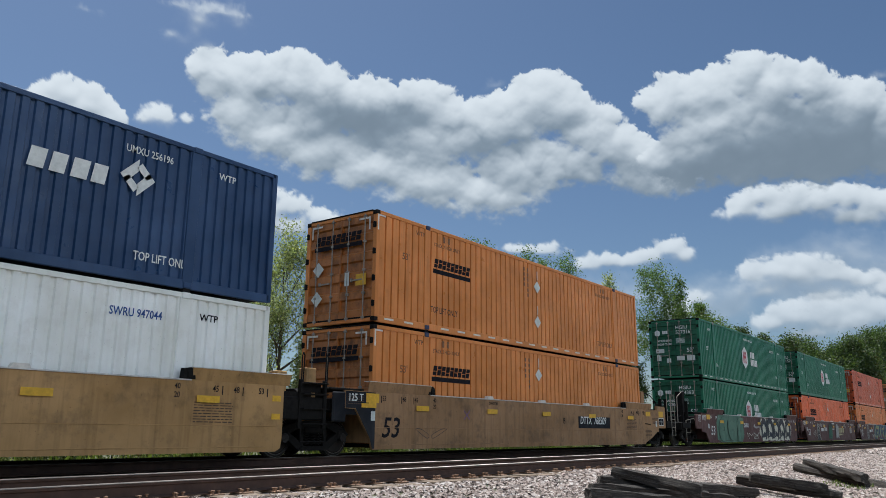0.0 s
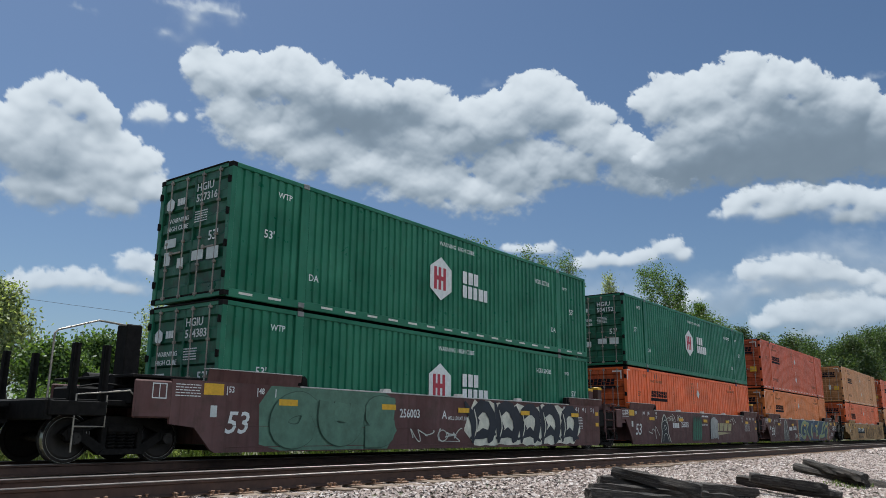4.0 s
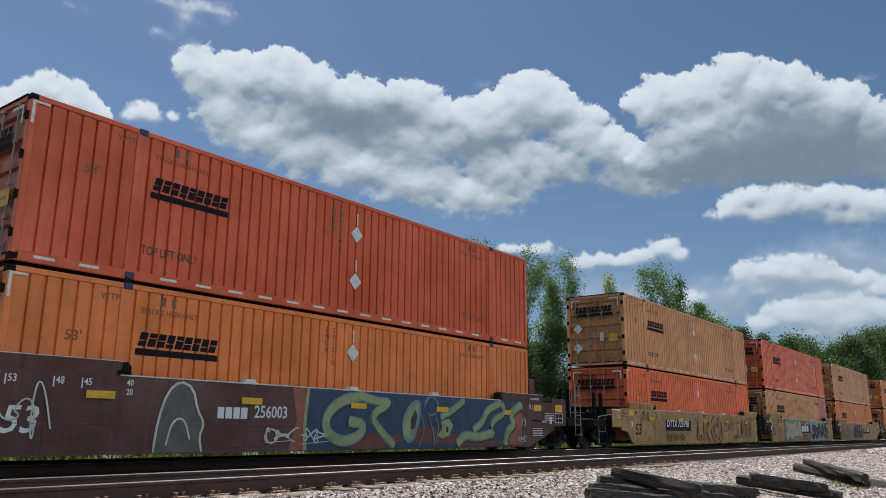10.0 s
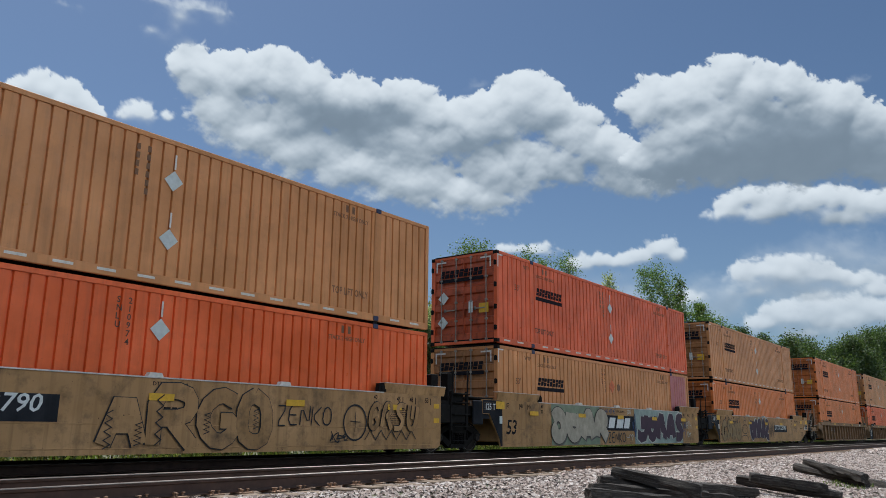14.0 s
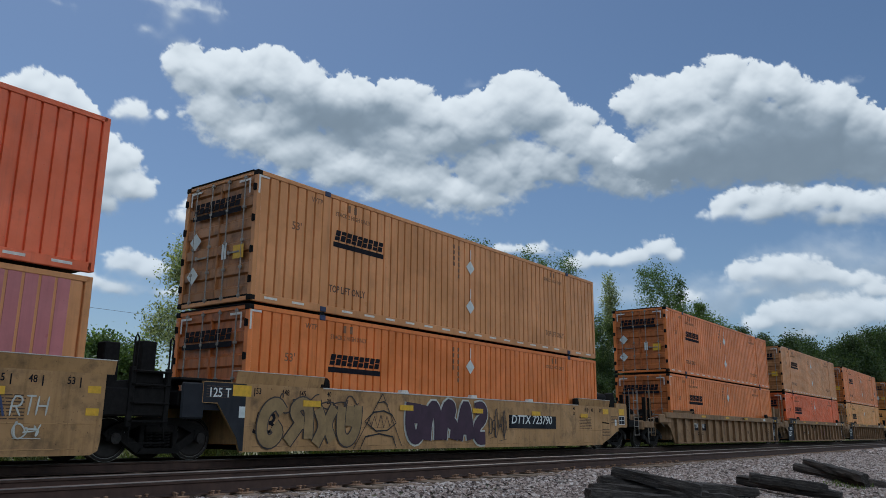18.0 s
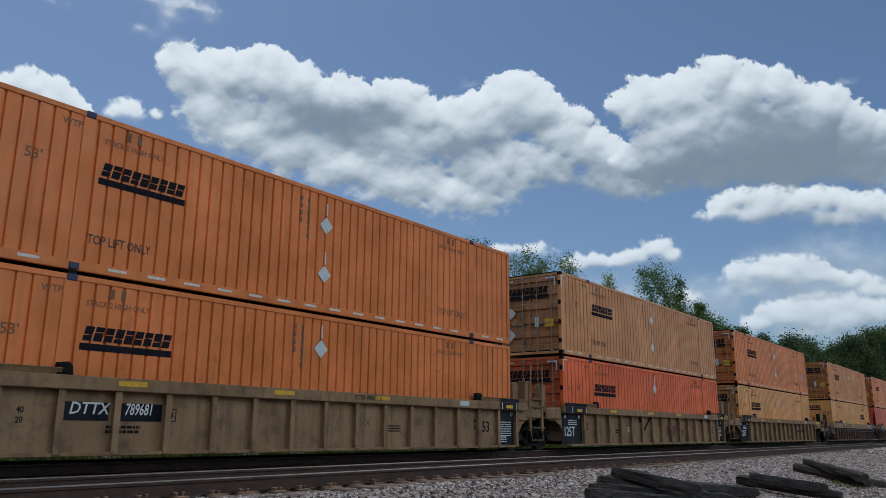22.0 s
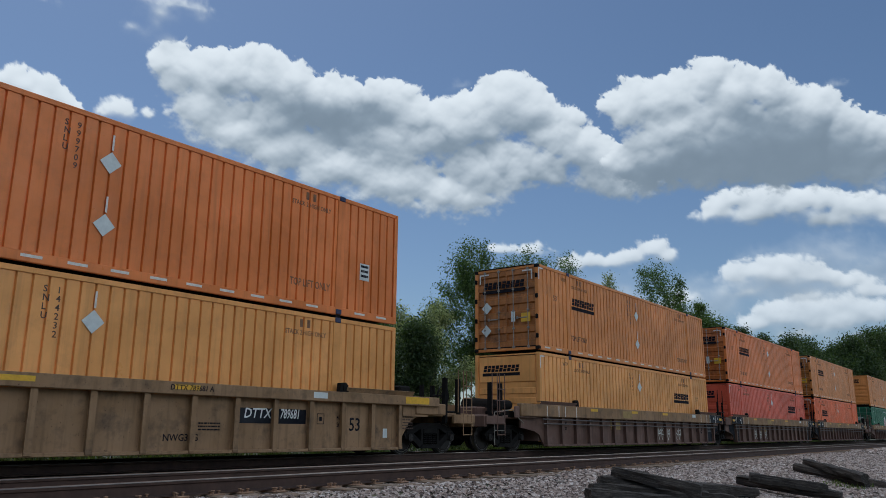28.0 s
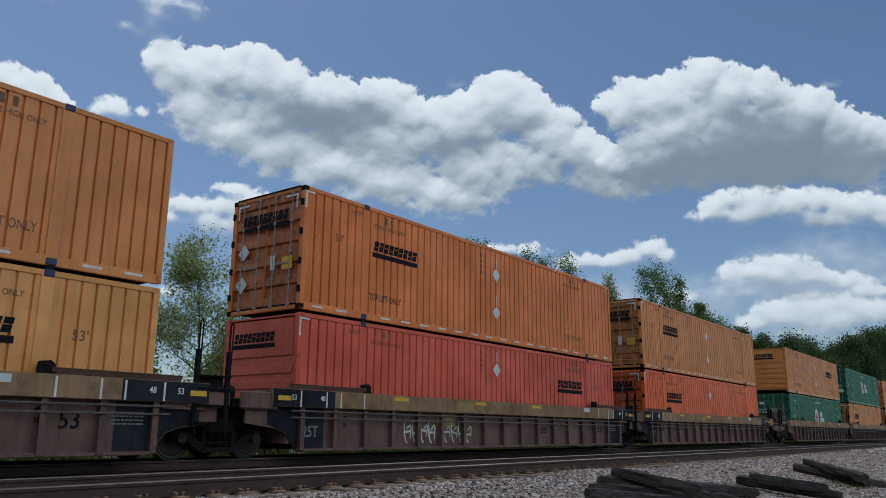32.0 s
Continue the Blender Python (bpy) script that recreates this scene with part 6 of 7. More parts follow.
    coat(car, ribbon([(13.5 + 0.19 * i, 0.38 + (0.22 if i % 2 else 0.0)) for i in range(11)], 0.035, 0), SP_BLACK, 1)
    block_graffiti(car, "gfeb", 13.55, 15.4, 0.55, 1.30, CAR_YELLOW, SP_BLACK, 0.12, 0.018, 0.15, 5, 2)
    swirl_graffiti(car, 0.55, 1.7, 1.0, 1.35, 4, SP_FAINT, 55, 0.02)
    swirl_graffiti(car, 12.3, 13.0, 0.3, 0.6, 2, SP_BLACK, 56, 0.025)
    text("DTTX 723790 A", 7.85, 1.34, 0.10, INK_DARK, 1.1)
    part("fine_print", shared("load_print", INK_DARK, lambda: flat(bars(1, 1.2, 0.09, 0.04, 4))), car, (7.85, f - 0.002, 0.98))
    car, text, f = TRAIN["G"]
    text("125 T", -1.04, 1.16, 0.25, INK_WHITE, 0.9, 0, SIDE_Y - 0.036)
    coat(car, sheet(rect(2.8, 6.3, 0.17, 1.485)), SP_PALEGREEN, -0.1)
    block_graffiti(car, "gbdf", 2.7, 6.95, 0.18, 1.46, SP_DUST, SP_SHADOW, 0.46, 0.025, 0.05, 7, 2, SP_SMOKE)
    part("black_panel", shared("mark_panel", PANEL_BLACK, lambda: flat([rect(0, 2.48, 0, 0.55)])), car, (6.82, f - 0.003, 0.66), "black panel with a white mark")
    part("brand_mark", shared("plain_mark", INK_WHITE, lambda: flat(word_blocks(3, 2.0, 0.38, 8, 0.4))), car, (7.0, f - 0.006, 0.75))
    tag_graffiti(car, "THAT WAS NOT ME", 6.25, 7.58, 1.28, 1.43, SP_INK, 0.022, 0.15)
    text("DTTX 723790 C", 7.70, 1.31, 0.10, INK_DARK, 1.1)
    tag_graffiti(car, "2017", 8.66, 9.02, 1.28, 1.45, SP_WHITE, 0.025)
    tag_graffiti(car, "ZENKO", 6.90, 8.44, 0.25, 0.60, SP_BLACK, 0.045, 0.1, 4)
    swirl_graffiti(car, 8.50, 9.25, 0.28, 0.58, 2, SP_WHITE, 63, 0.022)
    coat(car, sheet(rect(9.33, 14.45, 0.17, 1.485)), SP_PALE, -0.1)
    block_graffiti(car, "abcde", 9.55, 14.5, 0.18, 1.47, SP_PURPLE, SP_WHITE, 0.40, 0.05, 0.08, 9, 1)
    swirl_graffiti(car, 9.1, 9.5, 0.3, 1.4, 2, SP_INK, 64, 0.035)
    swirl_graffiti(car, 14.45, 14.85, 0.3, 1.2, 2, SP_INK, 65, 0.035)
    tag_graffiti(car, "RTH", 14.9, 15.5, 0.78, 1.08, SP_WHITE, 0.03)
    swirl_graffiti(car, 14.95, 15.5, 0.40, 0.72, 2, SP_WHITE, 66, 0.025)
    car, text, f = TRAIN["H"]
    text("125 T", -1.04, 1.16, 0.25, INK_WHITE, 0.9, 0, SIDE_Y - 0.036)
    block_graffiti(car, "bhcde", 4.9, 8.5, 0.18, 1.47, SP_PURPLE, SP_WHITE, 0.36, 0.05, 0.05, 10, 2)
    number_panel(car, "DTTX 723790", 9.85, 0.72, 0.36, f, 1.15)
    block_graffiti(car, "gfib", 0.15, 3.2, 0.18, 1.30, SP_OLIVE, SP_SHADOW, 0.26, 0.03, 0.1, 12, 2)
    swirl_graffiti(car, 0.6, 3.2, 0.9, 1.4, 4, SP_SHADOW, 72, 0.03)
    for line in ([(3.03, 0.18), (4.0, 1.47), (4.77, 0.20)], [(3.25, 0.17), (3.42, 0.45), (3.9, 0.52), (4.4, 0.45), (4.55, 0.18)], [(3.38, 0.80), (3.70, 1.02), (4.05, 1.06), (4.35, 0.98), (4.52, 0.78), (4.2, 0.60), (3.8, 0.58), (3.38, 0.80)],
                 [(3.52, 0.86), (3.62, 0.70), (3.72, 0.92), (3.84, 0.66), (3.95, 0.96), (4.06, 0.66), (4.17, 0.93), (4.28, 0.70), (4.38, 0.86)], [(3.8, 1.24), (4.05, 1.28), (4.2, 1.20)]):
        coat(car, ribbon(line, 0.035, 0), SP_BLACK, 1)
    swirl_graffiti(car, 8.6, 9.6, 0.3, 1.3, 4, SP_SHADOW, 73, 0.03)
    car, text, f = TRAIN["J"]
    for w, a in enumerate((8.80, 9.42, 10.06)):
        part("brand_mark", shared(("faded_mark", w), SP_MAROON, lambda: flat([[(0.08, 0), (0.46, 0), (0.54, 0.42), (0.0, 0.42)]])), car, (a, f - 0.002, 0.48), "faded maroon mark")
    coat_y = f - 0.012
    part("brake_chain", shared("vee_chain", STEEL_DARK, lambda: Shape().pipe([(5.95, 0, 1.18), (6.15, 0, 0.93), (6.34, 0, 0.74), (6.45, 0, 0.74), (6.80, 0, 1.0), (7.10, 0, 1.20)], 0.03).box(6.28, 6.52, -0.02, 0.02, 0.68, 0.76, 0.01)), car, (0, coat_y - 0.02, 0), "black hose hung in a vee")
    part("fine_print", shared("white_rows", INK_WHITE, lambda: flat(bars(4, 0.48, 0.03, 0.025, 3))), car, (4.85, f - 0.002, 0.80))
    part("fine_print", shared("dark_rows", INK_DARK, lambda: flat(bars(2, 0.65, 0.05, 0.03, 3))), car, (3.75, f - 0.002, 0.70))
    text("20", 7.82, 0.88, 0.12, INK_DARK)
    for unit, a in (("I", 4.10), ("J", 7.28), ("K", 13.4)):
        car, text, f = TRAIN[unit]
        part("notice_box", shared("outline_box", INK_DARK, lambda: flat([rect(0, 0.22, 0, 0.015), rect(0, 0.015, 0.015, 0.22), rect(0.205, 0.22, 0.015, 0.22), rect(0, 0.22, 0.22, 0.235), rect(0.07, 0.15, 0.07, 0.16)])), car, (a, f - 0.002, 0.72))
    car, text, f = TRAIN["I"]
    part("fine_print", shared("dark_rows", INK_DARK, lambda: flat(bars(2, 0.65, 0.05, 0.03, 3))), car, (2.95, f - 0.002, 0.64))
    for k in (1, -1):
        coat(car, ribbon([(9.42, 0.78 - 0.10 * k), (9.60, 0.78 + 0.10 * k)], 0.04, 0), SP_MAROON, -5)
    for k in "IJKLMNOPQ":
        car, text, f = TRAIN[k]
        if k not in "OPQ":
            black_end(car, f, 15.15, True, text, k in "LMNOPQ") if k != "K" else None
            black_end(car, f, 0.12, False, text, k in "LMNOPQ") if k not in "IL" else None
        if k in "LM":
            spiked_graffiti(car, *((3.6, 6.6, 9) if k == "M" else (9.5, 12.1, 8)), 0.28, 0.84, SP_WHITE, 81)
    car, text, f = TRAIN["I"]
    number_panel(car, "DTTX", 2.26, 0.74, 0.28, f, 0.95)
    number_panel(car, "789681", 3.27, 0.74, 0.28, f, 0.66)
    text("DTTX 789681 B", 8.9, 1.27, 0.14, INK_DARK, 1.0, 0.1, SIDE_Y - 0.092)
    car, text, f = TRAIN["K"]
    number_panel(car, "DTTX", 11.36, 0.74, 0.28, f, 0.95)
    number_panel(car, "789681", 12.32, 0.74, 0.28, f, 0.66)
    text("DTTX 789681 A", 9.5, 1.27, 0.14, INK_DARK, 1.0, 0.1, SIDE_Y - 0.092)
    text("NWG33G", 9.55, 0.34, 0.18)


marks()


# ---------------------------------------------------------------- trees, shrubs, grass
def leaf_material(name, dark, light):
    m, t, b = nodes_of(name)
    isl = t.nodes.new("ShaderNodeNewGeometry").outputs["Random Per Island"]
    c = ramp(t, isl, [(0.0, dark), (0.6, light), (1.0, tuple(min(1, q * 1.35) for q in light))])
    t.links.new(c, b.inputs["Base Color"])
    b.inputs["Roughness"].default_value = 0.55
    tr = t.nodes.new("ShaderNodeBsdfTranslucent")
    t.links.new(mix(t, "MULTIPLY", 1.0, c, (1.2, 1.25, 0.5)), tr.inputs[0])
    mx = t.nodes.new("ShaderNodeMixShader")
    mx.inputs[0].default_value = 0.42
    t.links.new(b.outputs[0], mx.inputs[1])
    t.links.new(tr.outputs[0], mx.inputs[2])
    t.links.new(mx.outputs[0], t.nodes["Material Output"].inputs[0])
    return m


LEAF_PALE = leaf_material("pale_leaves", (0.06, 0.085, 0.032), (0.30, 0.335, 0.17))
LEAF_MID = leaf_material("green_leaves", (0.040, 0.075, 0.022), (0.105, 0.165, 0.05))
LEAF_DARK = leaf_material("dark_leaves", (0.024, 0.048, 0.018), (0.068, 0.105, 0.038))
BARK = plain("bark", (0.085, 0.065, 0.048), 0.9, 0, 0.45, 7.0, 0.03)


def leaves(points, spread, per, size, seed, material, name):
    """Many small bent leaves scattered round the ends of the twigs."""
    r = np.random.RandomState(seed)
    p = np.repeat(np.array(points), per, axis=0)
    n = len(p)
    p = p + r.normal(0, 1, (n, 3)) * np.array([spread, spread, spread * 0.8])
    a = r.normal(0, 1, (n, 3))
    a[:, 2] -= 0.5
    a /= np.linalg.norm(a, axis=1)[:, None]
    b = np.cross(a, r.normal(0, 1, (n, 3)))
    b /= np.linalg.norm(b, axis=1)[:, None] + 1e-9
    s = size * r.uniform(0.6, 1.3, n)[:, None]
    w = s * 0.26
    v = np.stack([p, p + a * s * 0.5 + b * w, p + a * s, p + a * s * 0.5 - b * w], 1).reshape(-1, 3)
    f = np.arange(n * 4).reshape(-1, 4)
    me = bpy.data.meshes.new(name)
    me.from_pydata(v.tolist(), [], f.tolist())
    me.materials.append(material)
    return me


def grow(r, s, p, d, length, radius, depth, tips, droop):
    steps = 4
    for i in range(steps):
        q = p + d * (length / steps)
        r1 = radius * (1 - 0.14 * (i + 1) / steps * 2)
        s.tube(p, q, radius, r1, n=7 if depth > 2 else 5, caps=False)
        p, radius = q, r1
        d = (d + Vector((r.gauss(0, 0.13), r.gauss(0, 0.13), r.gauss(0.02, 0.08) - droop))).normalized()
        if depth <= 2:
            tips.append(tuple(p))
        if depth > 0 and i >= 1:
            for _ in range(1 if i < steps - 1 else 2):
                w = (d + Vector((r.gauss(0, 0.6), r.gauss(0, 0.6), r.gauss(0.1, 0.3)))).normalized()
                grow(r, s, p, w, length * r.uniform(0.5, 0.72), radius * 0.6, depth - 1, tips, droop)
    tips.append(tuple(p))


def tree(x, y, height, half, seed, leaf, words, per=22, spread=0.26, size=0.15, droop=0.0, lean=(0, 0), radius=0.16, low=0.3, depth=2, rounded=0.0, fill=60):
    r = random.Random(seed)
    z = ground_height(x, y) - 0.05
    t = thing("tree", (x, y, z), words, "tree", "trees behind the train")
    s, tips = Shape(), []
    d = Vector((lean[0], lean[1], 1)).normalized()
    p = Vector((0, 0, 0))
    rad = radius
    n = 7
    for i in range(n):
        q = p + d * (height * 0.78 / n)
        s.tube(p, q, rad, rad * 0.86, n=9, caps=False)
        p, rad = q, rad * 0.86
        d = (d + Vector((r.gauss(0, 0.07), r.gauss(0, 0.07), 0.05))).normalized()
        if (i + 1) / n > low:
            for _ in range(2):
                a = r.uniform(0, 6.28)
                w = Vector((math.cos(a), math.sin(a), r.uniform(0.35, 0.9))).normalized()
                grow(r, s, p, w, height * r.uniform(0.20, 0.30), rad * 0.5, depth, tips, droop)
    grow(r, s, p, d, height * 0.22, rad * 0.8, depth, tips, droop)
    # bring the crown to its height and half width
    pts = np.array(tips)
    kz = (height - z) / pts[:, 2].max()
    kx = half / max(np.percentile(abs(pts[:, 0] - pts[:, 0].mean()), 95), 0.1)
    s.v = [(a * kx, b * kx, c * kz) for a, b, c in s.v]
    pts = pts * np.array([kx, kx, kz])
    if rounded:
        # an egg-shaped crown: the longest twigs are drawn back into it, and it fills out towards the top
        hz = (height - z) * rounded
        zc = height - z - hz
        cx, cy = pts[:, 0].mean(), pts[:, 1].mean()

        def tucked(q):
            e = Vector(((q[0] - cx) / half, (q[1] - cy) / half, (q[2] - zc) / hz))
            k = e.length
            if k <= 1 or q[2] < zc - hz * 0.9:
                return q
            e *= (1.0 + 0.12 * noise.noise(e * 2.5 + Vector((seed, 0, 0)))) / k
            return (cx + e.x * half, cy + e.y * half, zc + e.z * hz)

        s.v = [tucked(q) for q in s.v]
        pts = np.array([tucked(q) for q in pts.tolist()])
        rr = np.random.RandomState(seed)
        w = rr.normal(0, 1, (fill, 3))
        w /= np.linalg.norm(w, axis=1)[:, None]
        w *= (0.55 + 0.42 * rr.rand(fill, 1)) * (1 + 0.14 * np.array([noise.noise(Vector(q) * 2.5 + Vector((seed, 0, 0))) for q in w.tolist()])[:, None])
        pts = np.concatenate([pts, w * np.array([half, half, hz]) + np.array([cx, cy, zc])])
    part("trunk", s.mesh("trunk", BARK, True), t)
    part("crown", leaves(pts.tolist(), spread, per, size, seed, leaf, "crown"), t, (0, 0, 0), "loose foliage of small narrow leaves")
    return t


def shrub_shape(seed, leaf, h, w):
    r = random.Random(seed)
    s, tips = Shape(), []
    for i in range(9):
        a = r.uniform(0, 6.28)
        d = Vector((math.cos(a) * 0.5, math.sin(a) * 0.5, 1)).normalized()
        grow(r, s, Vector((math.cos(a) * w * 0.3, math.sin(a) * w * 0.3, 0)), d, h * r.uniform(0.4, 0.62), 0.035, 2, tips, 0.0)
    return s, tips


tree(20.1, 14.0, 9.1, 2.3, 300, LEAF_PALE, "tall pale green willow with a loose crown", low=0.05, droop=0.03, per=4, depth=3, size=0.125, spread=0.3, rounded=0.42, fill=900)
tree(24.6, 14.5, 10.6, 2.1, 307, LEAF_PALE, "leaning tall willow with thin pale foliage", low=0.25, lean=(0.1, 0), per=4, depth=3, size=0.125, spread=0.28, radius=0.3, rounded=0.3, fill=420)
tree(12.3, 15.0, 5.7, 1.1, 314, LEAF_PALE, "small pale tree with a bare forked limb", low=0.3, per=16)
tree(15.5, 13.0, 3.9, 0.9, 321, LEAF_MID, "small green tree in the undergrowth", low=0.2)
tree(13.3, 12.0, 3.4, 0.8, 328, LEAF_MID, "small green tree in the undergrowth", low=0.2)
tree(29.2, 14.0, 7.5, 1.3, 335, LEAF_MID, "bushy green tree beside the railway", low=0.15)
tree(24.9, 12.0, 4.7, 1.1, 342, LEAF_PALE, "bushy pale green tree beside the railway", low=0.15)
tree(41.7, 15.0, 13.0, 1.8, 349, LEAF_MID, "tall green tree with an open crown", low=0.35, per=18, rounded=0.16, fill=60)
tree(35.4, 13.0, 7.9, 1.9, 356, LEAF_PALE, "bushy pale green tree beside the railway", low=0.1, per=30)
tree(30.7, 12.0, 6.0, 1.1, 363, LEAF_DARK, "dense dark green tree beside the railway", low=0.1, per=30)
tree(48.8, 15.0, 14.1, 2.4, 370, LEAF_MID, "tall green tree with an open crown", low=0.3, rounded=0.17, fill=160, per=14)
tree(55.1, 15.0, 14.8, 2.0, 377, LEAF_MID, "tall green tree with an open crown", low=0.3, rounded=0.17, fill=140, per=14)
tree(42.3, 13.0, 7.9, 1.9, 384, LEAF_DARK, "dense dark green tree beside the railway", low=0.1, per=34)
tree(49.5, 13.0, 8.2, 2.1, 391, LEAF_DARK, "dense dark green tree beside the railway", low=0.1, per=34)
tree(61.9, 15.0, 14.3, 0.7, 398, LEAF_PALE, "thin pale tree beside the railway", low=0.4, per=10)
tree(72.5, 15.0, 17.4, 2.4, 405, LEAF_MID, "tall dark green tree above its neighbours", low=0.5, per=8, size=0.2, spread=0.26, depth=2, rounded=0.22, fill=330)
tree(59.7, 13.0, 10.0, 2.0, 412, LEAF_DARK, "dense dark green tree beside the railway", low=0.1, per=30)
tree(84.1, 15.0, 15.0, 1.7, 419, LEAF_MID, "green tree beside the railway", low=0.3, size=0.22, spread=0.32, rounded=0.2, fill=120, per=14)
tree(92.6, 15.0, 14.8, 1.9, 426, LEAF_MID, "green tree beside the railway", low=0.3, size=0.22, spread=0.35, rounded=0.2, fill=120, per=14)
tree(98.1, 14.0, 13.6, 1.6, 433, LEAF_DARK, "dark green tree far along the line", low=0.2, size=0.26, spread=0.4, rounded=0.3, fill=70)
tree(100.1, 12.0, 12.6, 1.6, 440, LEAF_DARK, "dark green tree far along the line", low=0.2, size=0.28, spread=0.4, rounded=0.35, fill=70)
tree(95.9, 8.0, 11.6, 2.8, 447, LEAF_DARK, "dark green tree far along the line", low=0.1, size=0.3, spread=0.5, per=18, rounded=0.4, fill=120)
tree(109.1, 8.0, 13.0, 3.4, 454, LEAF_DARK, "dark green tree far along the line", low=0.1, size=0.3, spread=0.55, per=18, rounded=0.4, fill=120)
tree(122.8, 7.0, 14.2, 3.8, 461, LEAF_DARK, "dark green tree far along the line", low=0.1, size=0.34, spread=0.6, per=18, rounded=0.4, fill=120)
tree(142.8, 7.0, 17.6, 4.2, 468, LEAF_DARK, "dark green tree far along the line", low=0.1, size=0.36, spread=0.7, per=18, rounded=0.4, fill=120)
tree(163.7, 6.0, 20.2, 4.8, 475, LEAF_DARK, "dark green tree far along the line", low=0.1, size=0.4, spread=0.8, per=18, rounded=0.4, fill=120)


def dead_limb():
    """A bare forked limb that leans out of the undergrowth."""
    t = thing("dead_tree", (12.2, 14.5, -0.8), "bare grey dead tree with one bent limb", "tree", "trees behind the train")
    s = Shape()
    pts = [Vector(q) for q in ((0.5, 0, 0), (0.45, 0, 2.2), (0.2, 0, 3.3), (0.05, 0, 4.3), (-0.35, 0.1, 5.4), (-1.0, 0.1, 6.0), (-1.6, 0.1, 6.1))]
    for i, (a, b) in enumerate(zip(pts, pts[1:])):
        s.tube(a, b, 0.10 - 0.013 * i, 0.087 - 0.013 * i, n=8, caps=False)
    part("trunk", s.mesh("trunk", BARK, True), t)


dead_limb()


def overhead_wire():
    """A thin line between two wooden poles."""
    wire = thing("power_line", (0, 26.0, -0.8), "thin overhead wire strung between grey wooden poles", "power line")
    part("wire", Shape().pipe([(-12.0 + 8.0 * i, 0, 7.72 + 0.02 * (i - 4) ** 2) for i in range(9)], 0.009, 5).mesh("wire", PIPE), wire)
    for x in (-12.0, 52.0):
        part("pole", shared("wire_pole", BARK, lambda: Shape().tube((0, 0, -0.1), (0, 0, 8.3), 0.14, 0.10, n=9)), wire, (x, 0.1, 0))


overhead_wire()
SHRUBS = []
for i, leaf in enumerate((LEAF_PALE, LEAF_MID, LEAF_PALE)):
    s, tips = shrub_shape(40 + i, leaf, 2.6, 1.6)
    sh = thing("shrub", (8.0 + 5 * i, 11.0, -0.8), "leafy green shrub in the trackside undergrowth", "shrub", "undergrowth behind the train")
    part("stems", s.mesh("stems", BARK), sh)
    part("foliage", leaves(tips, 0.22, 13, 0.13, 60 + i, leaf, "foliage"), sh)
    SHRUBS.append(sh)
rs = random.Random(77)
for i in range(60):
    x = 4 + i * 1.75 + rs.uniform(-0.6, 0.6)
    y = rs.uniform(8.0, 13.0)
    k = rs.uniform(0.45, 0.9)
    c = copy_thing(rs.choice(SHRUBS), pose(x, y, -0.85, 0, 0, rs.uniform(0, 360)))
    c.scale = (k, k, k * rs.uniform(0.8, 1.15))


def grass(x0, x1, y0, y1, n, h, seed):
    r = np.random.RandomState(seed)
    px, py = r.uniform(x0, x1, n), r.uniform(y0, y1, n)
    pz = np.array([ground_height(a, b) for a, b in zip(px, py)]) - 0.02
    a = r.uniform(0, 6.28, n)
    hh = h * r.uniform(0.4, 1.3, n)
    w = 0.012 + 0.012 * r.rand(n)
    bx, by = np.cos(a) * w, np.sin(a) * w
    lx, ly = r.normal(0, 0.3, n) * hh, r.normal(0, 0.3, n) * hh
    v = np.stack([np.stack([px - bx, py - by, pz], 1), np.stack([px + bx, py + by, pz], 1), np.stack([px + lx * .5 + bx * .7, py + ly * .5 + by * .7, pz + hh * .65], 1),
                  np.stack([px + lx, py + ly, pz + hh], 1)], 1).reshape(-1, 3)
    f = np.arange(n * 4).reshape(-1, 4)
    me = bpy.data.meshes.new("grass")
    me.from_pydata(v.tolist(), [], f.tolist())
    me.materials.append(GRASS)
    tagged(new("grass", me), "tall weeds and grass behind the track", "grass", kind="stuff")


GRASS = leaf_material("grass_blades", (0.035, 0.060, 0.016), (0.12, 0.16, 0.05))
grass(2, 40, 2.9, 9.0, 26000, 0.45, 5)
grass(40, 110, 2.9, 8.0, 12000, 0.5, 6)
grass(23.5, 27.5, -10.3, -9.3, 700, 0.13, 8)


# ---------------------------------------------------------------- clouds
def lattice(u, v, seed):
    """Smooth value noise on a grid of random numbers."""
    r = np.random.RandomState(seed).rand(256, 256)
    i, j = np.floor(u).astype(int), np.floor(v).astype(int)
    a, b = u - i, v - j
    a, b = a * a * (3 - 2 * a), b * b * (3 - 2 * b)
    g = lambda p, q: r[p % 256, q % 256]
    return (g(i, j) * (1 - a) + g(i + 1, j) * a) * (1 - b) + (g(i, j + 1) * (1 - a) + g(i + 1, j + 1) * a) * b


def drifts(u, v, seed, octaves=5, fall=0.5):
    """Several sizes of noise, one on the other."""
    total, gain, scale, norm = 0, 1.0, 1.0, 0
    for k in range(octaves):
        total = total + gain * (2 * lattice(u * scale + 17.3 * k, v * scale + 5.1 * k, seed + k) - 1)
        norm += gain
        gain, scale = gain * fall, scale * 2.03
    return total / norm


def puffs(u, v, seed):
    """Round heaps packed side by side: one at the centre of each, falling to zero between them."""
    r = np.random.RandomState(seed).rand(128, 128, 3)
    i, j = np.floor(u).astype(int), np.floor(v).astype(int)
    best = np.zeros(u.shape)
    for a in (-1, 0, 1):
        for b in (-1, 0, 1):
            q = r[(i + a) % 128, (j + b) % 128]
            d = (u - i - a - q[..., 0]) ** 2 + (v - j - b - q[..., 1]) ** 2
            best = np.maximum(best, 1 - d / (0.55 + 0.55 * q[..., 2]))
    return np.sqrt(best)


